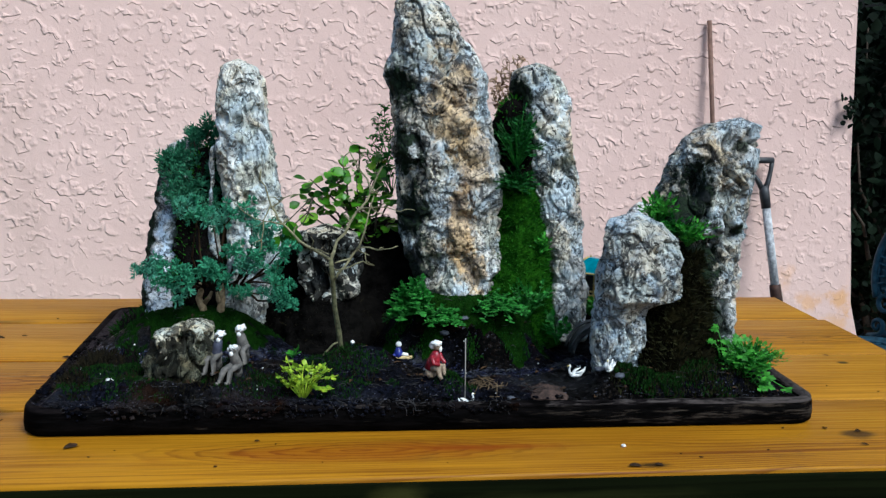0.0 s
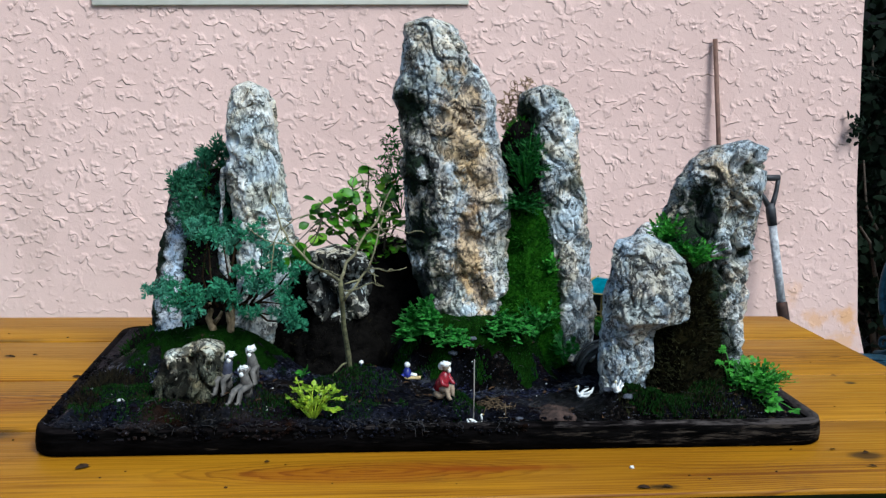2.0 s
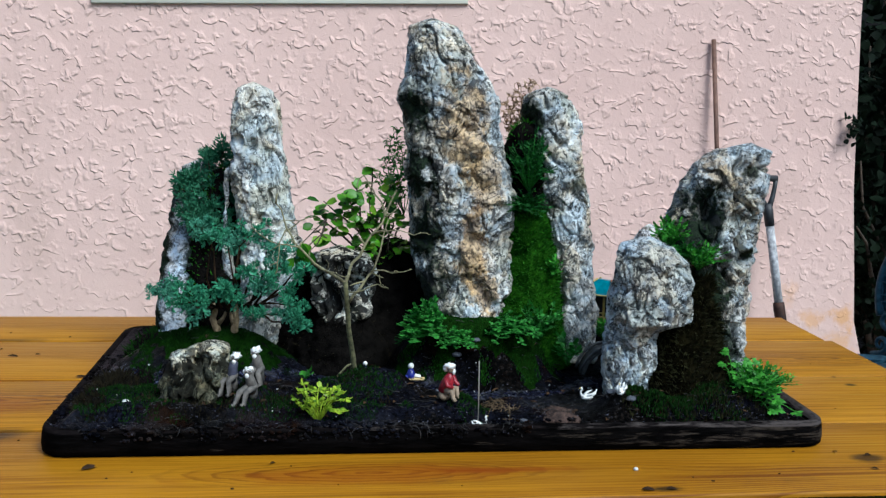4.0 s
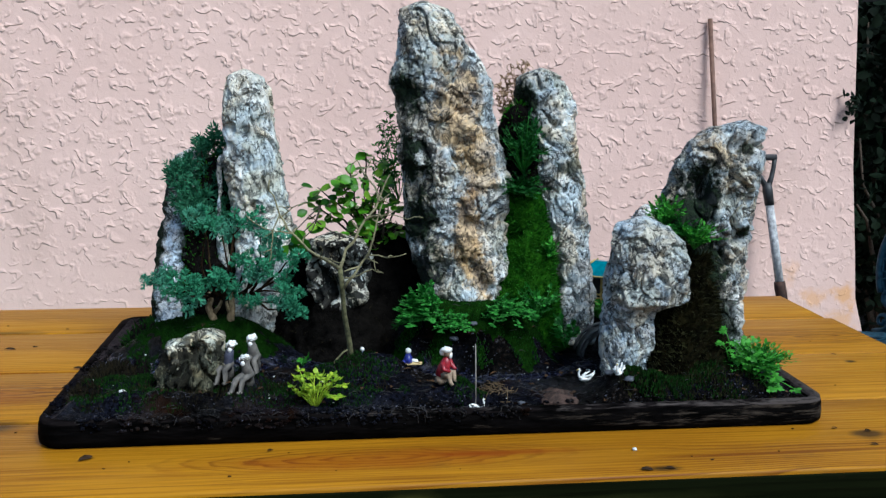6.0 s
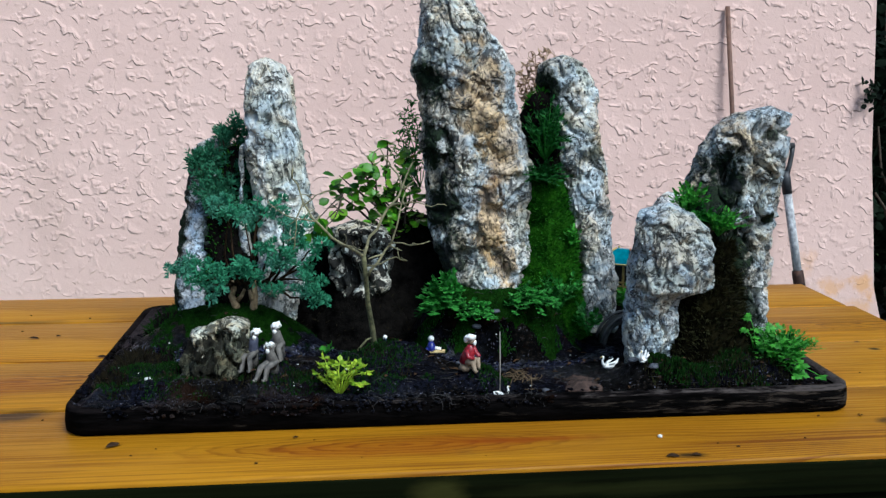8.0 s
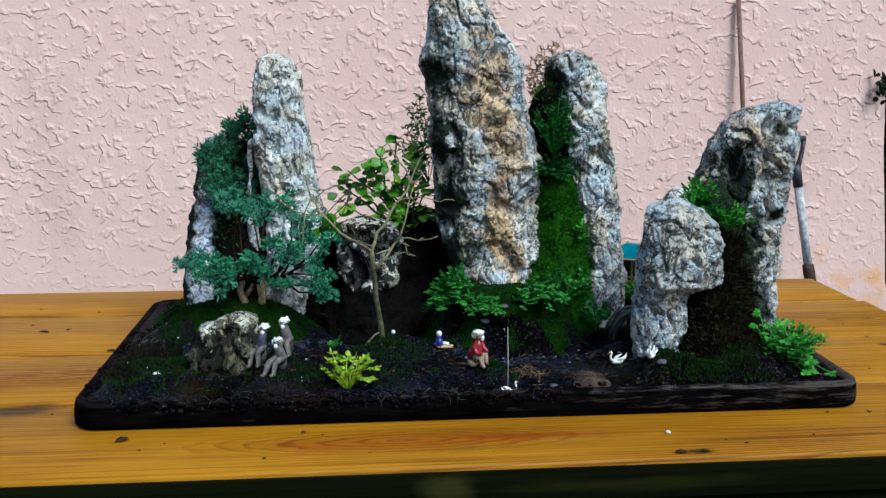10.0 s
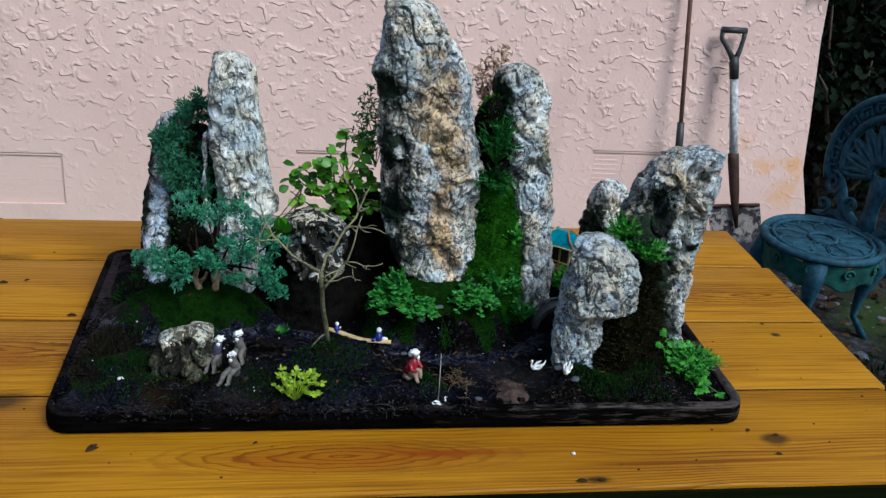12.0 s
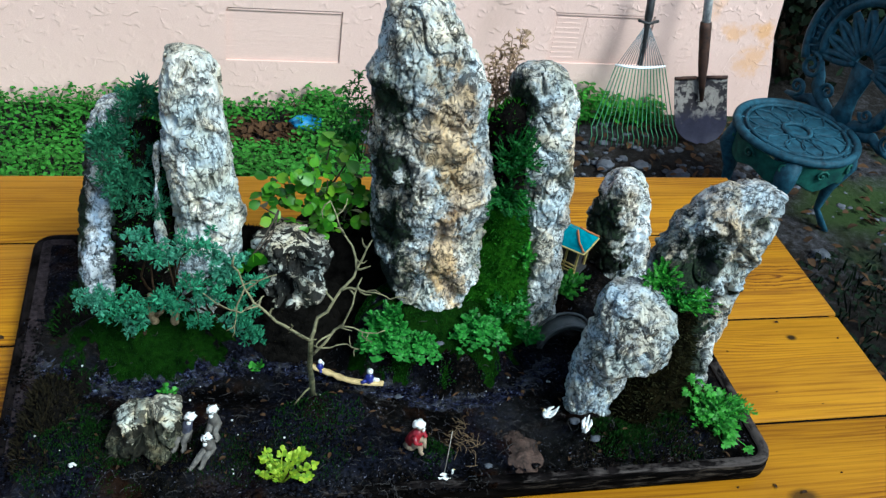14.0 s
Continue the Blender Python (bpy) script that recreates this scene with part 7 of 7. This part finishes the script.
# ---- tools at the wall ----
def shovel():
    ob = thing("spade", (1.615, 2.22, 0.0), "old spade with a black D-grip leaning on the wall", "spade")
    top, sock, tip = Vector((1.479, 2.405, 0.937)), Vector((1.539, 2.314, 0.44)), Vector((1.612, 2.215, 0.01))
    neck = top.lerp(sock, 0.245)
    s = Soup()
    s.tube([top + Vector((-0.05, 0, 0.0)), top + Vector((0.05, 0, 0.0))], 0.0125, 10)
    for e in (-1, 1):
        s.tube([top + Vector((e * 0.046, 0, 0)), top + Vector((e * 0.044, 0, -0.035)), top.lerp(neck, 0.62) + Vector((e * 0.022, 0, 0)), neck], [0.010, 0.009, 0.010, 0.013], 8)
    s.tube([top.lerp(neck, 0.8), neck, neck.lerp(sock, 0.16)], [0.016, 0.02, 0.018], 10)
    part("grip", s, PAINT_BLACK, ob, "black plastic D-grip")
    s = Soup()
    s.tube([neck, neck.lerp(sock, 0.5), sock], [0.0155, 0.016, 0.016], 12)
    part("shaft", s, SHAFT, ob, "wooden shaft with peeling white paint")
    hi = Vector((1.56, 2.262, 0.265))
    s = Soup()
    s.tube([neck.lerp(sock, 0.93), sock, sock.lerp(hi, 0.7), hi, hi.lerp(tip, 0.35)], [0.021, 0.022, 0.019, 0.015, 0.007], 12)
    part("socket", s, STEEL_RUST, ob, "rusty steel socket")
    s = Soup()
    rows, ax = [], (tip - hi)
    side = Vector((1, 0.05, 0.03)).normalized()
    nor = side.cross(ax).normalized()
    for i in range(13):
        f = i / 12
        half = 0.112 * (1 if f < 0.62 else math.sqrt(max(0.0, 1 - ((f - 0.62) / 0.385) ** 2)))
        row = []
        for j in range(9):
            u = -1 + j / 4
            row.append(hi + ax * f + side * u * half + nor * (0.014 * (1 - u * u) - 0.02 * f * f + 0.01))
        rows.append(row)
    front = [p for row in rows for p in row]
    back = [p - nor * 0.004 for p in front]
    n, q = 9, 13 * 9
    faces = [(j * n + i, j * n + i + 1, (j + 1) * n + i + 1, (j + 1) * n + i) for j in range(12) for i in range(8)]
    s.add(front + back, faces + [tuple(q + k for k in f[::-1]) for f in faces] + [(i, q + i, q + i + 1, i + 1) for i in range(8)])
    part("blade", s, BLADE, ob, "muddy steel blade")
    s = Soup()
    for e in (-1, 1):
        s.tube([hi + side * e * 0.02 + nor * 0.012, hi + side * e * 0.11 + nor * 0.006], 0.007, 8)
    part("tread", s, STEEL_RUST, ob)


shovel()


def rake():
    ob = thing("leaf_rake", (1.32, 2.15, 0.0), "old fan rake with green tines leaning on the wall", "rake")
    top, clamp_at, low = Vector((1.2485, 2.4335, 1.456)), Vector((1.325, 2.36, 0.44)), Vector((1.318, 2.315, 0.285))
    s = Soup()
    s.tube([top, top.lerp(clamp_at, 0.5), clamp_at], 0.0088, 10)
    part("handle", s, POLE, ob, "long brown wooden handle")
    s = Soup()
    s.tube([clamp_at + (top - clamp_at) * 0.13, clamp_at + (top - clamp_at) * 0.02, clamp_at, low], [0.0145, 0.0155, 0.012, 0.009], 10)
    s.tube([clamp_at + Vector((-0.04, -0.004, 0.005)), clamp_at + Vector((0, -0.012, -0.003)), clamp_at + Vector((0.04, -0.004, 0.005))], 0.006, 6)
    part("socket", s, PAINT_BLACK, ob, "black steel socket and clamp")
    s = Soup()
    s.tube([low + Vector((-0.1, -0.006, 0.002)), low + Vector((-0.05, -0.008, -0.004)), low + Vector((0, -0.01, -0.006)), low + Vector((0.05, -0.008, -0.004)), low + Vector((0.1, -0.006, 0.002))], [0.007, 0.0105, 0.011, 0.0105, 0.007], 8, 0, 0.6)
    part("spreader_bar", s, ZINC, ob, "bright zinc spreader bar")
    for k in range(18):
        u = -1 + 2 * k / 17
        a, b = clamp_at + Vector((u * 0.012, -0.008, -0.02)), low + Vector((u * 0.1, -0.012, -0.004))
        c = Vector((1.312 + u * 0.168, 2.2 + 0.02 * abs(u), 0.075))
        e = c + Vector((u * 0.012, -0.045, -0.055))
        s = Soup()
        s.tube([a, b], 0.0014, 5)
        part("spring_wire", s, WIRE, ob)
        s = Soup()
        s.tube([b, b.lerp(c, 0.6), c, c.lerp(e, 0.5) + Vector((0, -0.012, 0.01)), e], [0.0021, 0.0021, 0.002, 0.0018, 0.0013], 5)
        part("tine", s, TINE, ob)


rake()


# ---- the iron chair ----
def iron_chair():
    c, h = Vector((1.645, 1.735, 0)), 0.352
    ob = thing("garden_chair", c, "ornate cast-iron garden chair with blue-green patina", "chair")
    rad = 0.2
    k = rad / 0.195
    s = Soup()
    s.tube([c + Vector((rad * math.cos(q), rad * math.sin(q), h)) for q in (6.2832 * i / 48 for i in range(49))], 0.0145, 8, 0, 1.0)
    seat = part("seat", s, IRON, ob, "round pierced seat")
    s = Soup()
    s.tube([c + Vector((0.165 * k * math.cos(q), 0.165 * k * math.sin(q), h + 0.004)) for q in (6.2832 * i / 40 for i in range(41))], 0.007, 6)
    s.tube([c + Vector((0.045 * k * math.cos(q), 0.045 * k * math.sin(q), h + 0.004)) for q in (6.2832 * i / 24 for i in range(25))], 0.008, 6)
    part("ring", s, IRON, seat)
    s = Soup()
    s.ring_loft([[c + Vector((rr * math.cos(q), rr * math.sin(q), h + z)) for q in (6.2832 * i / 40 for i in range(40))] for rr, z in ((0.188, -0.012), (0.194, -0.006), (0.192, -0.0005), (0.07, 0.0))])
    part("plate", s, IRON, seat, "solid dished seat plate")
    for n in range(12):
        a = 6.2832 * n / 12
        s = Soup()
        u, v = Vector((math.cos(a), math.sin(a), 0)), Vector((-math.sin(a), math.cos(a), 0))
        pts = [c + u * k * (0.05 + 0.115 * t) + v * 0.034 * math.sin(math.pi * t) * e + Vector((0, 0, h + 0.001)) for e, ts in ((1, range(0, 9)), (-1, range(8, -1, -1))) for t in (i / 8 for i in ts)]
        s.tube(pts, 0.004, 6)
        s.tube([c + u * 0.165 * k + Vector((0, 0, h + 0.001)), c + u * rad + Vector((0, 0, h))], 0.006, 6)
        part("petal", s, IRON, seat)
    s = Soup()
    rings = []
    for z, k in ((h - 0.012, 1.0), (h - 0.05, 0.985), (h - 0.095, 0.97)):
        rings.append([c + Vector((rad * k * math.cos(q), rad * k * math.sin(q), z - 0.012 * math.cos(8 * q))) for q in (6.2832 * i / 64 for i in range(64))])
    s.ring_loft(rings, caps=False)
    inner = [[p - (p - c).normalized() * 0.008 for p in ring] for ring in rings]
    s.ring_loft(inner[::-1], caps=False)
    part("apron", s, IRON_GREEN, ob, "scrolled apron greened by moss")
    for n in range(10):
        a = 6.2832 * (n + 0.5) / 10
        u, v = Vector((math.cos(a), math.sin(a), 0)), Vector((-math.sin(a), math.cos(a), 0))
        pts = [c + u * (rad + 0.003) + v * (0.022 * (1 - t) * math.cos(9 * t)) + Vector((0, 0, h - 0.045 + 0.022 * (1 - t) * math.sin(9 * t))) for t in (i / 16 for i in range(17))]
        s = Soup()
        s.tube(pts, 0.0045, 6)
        part("scroll", s, IRON_GREEN, ob)
    back_dir = Vector((0.95, 0.31, 0)).normalized()
    across = Vector((back_dir.y, -back_dir.x, 0))
    for q in (40, 140, 220, 320):
        d = back_dir * math.cos(radians(q)) + across * math.sin(radians(q))
        s = Soup()
        s.tube([c + d * 0.17 + Vector((0, 0, h - 0.02)), c + d * 0.195 + Vector((0, 0, 0.77 * h)), c + d * 0.17 + Vector((0, 0, 0.5 * h)), c + d * 0.165 + Vector((0, 0, 0.23 * h)), c + d * 0.22 + Vector((0, 0, 0.0))], [0.05, 0.043, 0.024, 0.013, 0.018], 10, 0, 0.7)
        part("leg", s, IRON, ob)
    m = c + back_dir * 0.2

    def on_back(x, z):
        return m + across * x + Vector((0, 0, h + z)) + back_dir * (0.1 * z)

    def arc(rr, a0, a1, n, cz=0.24):
        return [on_back(rr * math.cos(radians(q)), cz + rr * math.sin(radians(q))) for q in (a0 + (a1 - a0) * i / n for i in range(n + 1))]

    s = Soup()
    s.tube(arc(0.25, -25, 205, 40), 0.016, 8)
    s.tube(arc(0.18, -20, 200, 36), 0.016, 8)
    web = [[a, b, b + back_dir * 0.008, a + back_dir * 0.008] for a, b in zip(arc(0.18, -22, 202, 40), arc(0.25, -22, 202, 40))]
    s.ring_loft(web)
    back = part("back", s, IRON, ob, "round fan-shaped back")
    for k in range(13):
        q0 = -14 + 208 * k / 12
        s = Soup()
        key = [(0.196, 0), (0.234, 0), (0.234, 11), (0.206, 11), (0.206, 5.5), (0.22, 5.5)]
        s.tube([on_back(rr * math.cos(radians(q0 + a)), 0.24 + rr * math.sin(radians(q0 + a))) - back_dir * 0.006 for rr, a in key], 0.0055, 6)
        part("key_pattern", s, IRON, back)
    for k in range(11):
        q = -10 + 200 * k / 10
        s = Soup()
        u = Vector((math.cos(radians(q)), math.sin(radians(q)), 0))
        pts = [on_back(u.x * rr + sgn * 0.013 * math.sin(math.pi * (rr - 0.04) / 0.14) * -u.y, 0.21 + u.y * rr + sgn * 0.013 * math.sin(math.pi * (rr - 0.04) / 0.14) * u.x) for sgn, rs in ((1, range(0, 9)), (-1, range(8, -1, -1))) for rr in (0.04 + 0.14 * i / 8 for i in rs)]
        s.tube(pts, 0.0125, 6)
        part("fan_rib", s, IRON, back)
    def volute(x, z, r0, turns, lead, width, thick):
        """A flat spiral that winds in from its lead-off angle."""
        pts = []
        for i in range(27):
            t = i / 26
            q = lead + turns * 2 * math.pi * t
            rr = r0 * (1 - 0.85 * t)
            pts.append(on_back(x + rr * math.cos(q), z + rr * math.sin(q)) - back_dir * 0.004)
        s.tube(pts, [width * (1 - 0.45 * i / 26) for i in range(27)], 8, 0, thick)

    def ribbon(pts, widths):
        """A flat curved strap cast in the plane of the back."""
        rings = []
        for i, (x, z) in enumerate(pts):
            dx, dz = pts[min(i + 1, len(pts) - 1)][0] - pts[max(i - 1, 0)][0], pts[min(i + 1, len(pts) - 1)][1] - pts[max(i - 1, 0)][1]
            n = math.hypot(dx, dz)
            nx, nz, w = -dz / n, dx / n, widths[i]
            a, b = on_back(x - nx * w, z - nz * w), on_back(x + nx * w, z + nz * w)
            rings.append([a - back_dir * 0.003, (a + b) / 2 - back_dir * 0.012, b - back_dir * 0.003, b + back_dir * 0.006, a + back_dir * 0.006])
        s.ring_loft(rings)

    for e in (-1, 1):
        s = Soup()
        volute(e * 0.188, 0.125, 0.046, 1.5 * e, math.pi / 2, 0.0115, 0.8)
        ribbon([(e * 0.165, 0.15), (e * 0.145, 0.11), (e * 0.135, 0.075), (e * 0.11, 0.045), (e * 0.06, 0.02), (e * 0.03, -0.01)], [0.012, 0.02, 0.024, 0.022, 0.02, 0.018])
        volute(e * 0.205, 0.035, 0.032, 1.4 * -e, -math.pi / 2, 0.01, 0.8)
        ribbon([(e * 0.24, -0.005), (e * 0.19, 0.0), (e * 0.14, 0.02), (e * 0.09, 0.0), (e * 0.05, -0.015)], [0.006, 0.014, 0.019, 0.019, 0.014])
        volute(e * 0.085, 0.075, 0.026, 1.3 * e, math.pi, 0.009, 0.8)
        part("scroll", s, IRON, back)
    s = Soup()
    ribbon([(0, -0.01), (0, 0.05), (0, 0.1), (0, 0.15), (0, 0.21)], [0.05, 0.034, 0.028, 0.036, 0.045])
    part("splat", s, IRON, back)


iron_chair()


# ---- the yard ----
def weeds(name, label, area, count, size, seed, material, blades=0.5, keep=None, rise=0.1):
    s, r = Soup(), random.Random(seed)
    x0, x1, y0, y1 = area
    for _ in range(count):
        x, y = r.uniform(x0, x1), r.uniform(y0, y1)
        if keep and not keep(x, y):
            continue
        h = rise * (0.35 + 0.9 * max(0.0, 0.5 + noise.noise(Vector((x * 3, y * 3, seed))))) * r.uniform(0.3, 1.0)
        p = Vector((x, y, 0.0))
        if r.random() < blades:
            s.blade(p + Vector((0, 0, h * 0.1)), p + Vector((r.uniform(-0.5, 0.5) * h, r.uniform(-0.5, 0.5) * h, h + 0.01)), size * 0.25)
        else:
            a = r.uniform(0, 6.283)
            s.leaf(p + Vector((0, 0, h)), (math.cos(a), math.sin(a), r.uniform(-0.2, 0.5)), (-math.sin(a), math.cos(a), r.uniform(-0.4, 0.4)), size * r.uniform(0.5, 1.1), size * r.uniform(0.4, 0.8), 0, 0.8)
    return solo(name, s, material, ((x0 + x1) / 2, (y0 + y1) / 2, 0), label, "weeds", kind="stuff")


weeds("grass_strip", "lush green ground cover along the foot of the wall", (-3.2, 0.25, 1.55, 2.44), 31000, 0.022, 81, LEAF_WEED, 0.2, lambda x, y: x > -2.9 + 0.6 * noise.noise(Vector((0, y * 3, 4))) and ((x + 0.06) / 0.13) ** 2 + ((y - 2.24) / 0.07) ** 2 > 1 and y > 1.6 + 0.25 * clamp((x + 0.6) / 0.8) or ((x + 0.06) / 0.2) ** 2 + ((y - 2.24) / 0.12) ** 2 > 1 and noise.noise(Vector((x * 4, y * 4, 0))) > 0.05, 0.09)
weeds("wall_weeds", "leafy weeds growing against the pink wall", (0.1, 1.15, 2.28, 2.44), 1500, 0.026, 82, LEAF_WEED, 0.2, lambda x, y: noise.noise(Vector((x * 5, 0, 0))) > -0.25, 0.085)
weeds("wall_weeds", "leafy weeds behind the rake", (1.08, 1.5, 2.32, 2.44), 620, 0.03, 83, LEAF_BRIGHT, 0.2, None, 0.12)
weeds("lawn_patch", "weedy grass under and in front of the table, coloured dark for shade", (-1.6, 2.4, -1.2, 1.5), 20000, 0.03, 84, LEAF_SHADED, 0.6, lambda x, y: noise.noise(Vector((x * 2.2, y * 2.2, 7))) > -0.3 - 0.5 * clamp(-y * 3), 0.07)
s, r = Soup(), random.Random(91)
for _ in range(700):
    x, y = r.uniform(0.1, 2.6), r.uniform(1.3, 2.4)
    if noise.noise(Vector((x * 2, y * 3, 2))) < -0.1:
        continue
    k = r.choice((0.006, 0.008, 0.011, 0.015))
    s.ball((x, y, k * 0.2), k, 7, 5, 0, (1.3, 1, 0.6), 0.6)
solo("gravel", s, STONES, (1.2, 1.9, 0), "grey gravel and broken stones on the earth", "gravel", kind="stuff")
s, r = Soup(), random.Random(92)
for k in range(1020):
    x, y, a = (r.uniform(0.0, 2.8), r.uniform(0.9, 2.42), r.uniform(0, 6.28)) if k < 900 else (r.uniform(-0.19, 0.07), r.uniform(2.16, 2.32), r.uniform(0, 6.28))
    s.leaf((x, y, 0.012 + r.random() * 0.015), (math.cos(a), math.sin(a), r.uniform(-0.2, 0.4)), (-math.sin(a), math.cos(a), r.uniform(-0.6, 0.6)), r.uniform(0.025, 0.06), r.uniform(0.012, 0.03), 0, 0.5, 0.25)
solo("fallen_leaves", s, LEAF_DRY, (1.4, 1.6, 0), "brown fallen leaves on the bare earth", "leaves", kind="stuff")
for k, (x, y, rad) in enumerate(((1.42, 1.98, 0.035), (1.3, 2.05, 0.03), (1.66, 1.98, 0.03), (1.16, 2.06, 0.026), (1.02, 2.2, 0.04), (1.5, 1.86, 0.06), (0.85, 2.12, 0.03), (1.74, 1.5, 0.03))):
    s = Soup()
    s.ball((x, y, rad * 0.3), rad, 14, 10, 0, (1.25, 0.9, 0.6), 0.6)
    solo("yard_stone", s, STONES, (x, y, 0), "grey stone lying on the bare earth", "stone", "stones in the yard")
s = Soup()
rings = []
for j in range(7):
    f = j / 6
    rings.append([(0.09 + (0.06 * math.sin(math.pi * (0.12 + 0.8 * f))) * math.cos(q) * (1 + 0.4 * noise.noise(Vector((math.cos(q) * 2, math.sin(q) * 2, f * 3)))), 2.29 + 0.045 * math.sin(math.pi * (0.12 + 0.8 * f)) * math.sin(q), 0.005 + 0.05 * f + 0.012 * noise.noise(Vector((q * 2, f * 4, 1)))) for q in (6.2832 * i / 20 for i in range(20))])
s.ring_loft(rings)
solo("plastic_bag", s, BAG, (0.09, 2.29, 0), "crumpled blue plastic bag lying among the weeds", "bag")


def bush(at, size, seed, count, label, leaf=0.07):
    r = random.Random(seed)
    at = Vector(at)
    ob = thing("dark_bush", at, label, "bush", "bushes beyond the wall")
    t, s = Soup(), Soup()
    for k in range(9):
        tip = at + Vector((r.uniform(-0.7, 0.7) * size[0], r.uniform(-0.6, 0.6) * size[1], r.uniform(0.5, 0.98) * size[2]))
        line = bent(at, tip, r, 0.12, 6)
        t.tube(line, [0.022, 0.018, 0.014, 0.01, 0.007, 0.004], 6)
    for _ in range(count):
        d = rand_dir(r)
        p = at + Vector((d.x * size[0], d.y * size[1], size[2] * (0.52 + 0.5 * d.z))) * 1.0 * 1.0
        p = at + Vector((0, 0, size[2] * 0.5)) + (p - at - Vector((0, 0, size[2] * 0.5))) * r.uniform(0.35, 1.0) * (1 + 0.35 * noise.noise(d * 2.3 + Vector((seed, 0, 0))))
        w = rand_dir(r) + Vector((0, 0, -0.3))
        s.leaf(p, w, w.cross(rand_dir(r)), leaf * r.uniform(0.5, 1.1), leaf * r.uniform(0.35, 0.7), 0, 0.6)
    part("stem", t, BARK_DARK, ob)
    part("crown", s, LEAF_SHADED, ob)


bush((2.45, 3.0, 0), (0.55, 0.35, 1.9), 95, 2600, "dark leafy bush beyond the corner of the wall")
# Added low bush; its shade-dark leaves cover lit ground past the wall.
bush((2.3, 2.8, 0), (0.42, 0.28, 0.95), 98, 2000, "low bush added to fill the shade behind the wall's end with dark", 0.06)
bush((3.1, 2.9, 0), (0.6, 0.4, 1.5), 96, 2000, "low dark bush behind the iron chair")
bush((2.9, 3.8, 0), (0.8, 0.5, 2.4), 97, 2200, "tall dark bush in the shade of the yard", 0.09)

ob = thing("vine_sprig", (1.84, 2.47, 1.1), "dark vine leaves creeping round the end of the wall", "vine")
s, t, r = Soup(), Soup(), random.Random(19)
t.tube([(1.95, 2.72, 1.0), (1.875, 2.55, 1.1), (1.845, 2.43, 1.14), (1.815, 2.425, 1.14)], [0.004, 0.0035, 0.003, 0.002], 6)
part("stem", t, BARK_DARK, ob)
for _ in range(34):
    p = Vector((r.uniform(1.8, 1.9), r.uniform(2.41, 2.44), r.uniform(1.08, 1.2)))
    w = rand_dir(r) + Vector((0, -0.3, -0.4))
    s.leaf(p, w, w.cross(rand_dir(r)), r.uniform(0.02, 0.04), r.uniform(0.014, 0.026), 0, 0.6)
part("leaves", s, LEAF_SHADED, ob, kind="stuff")
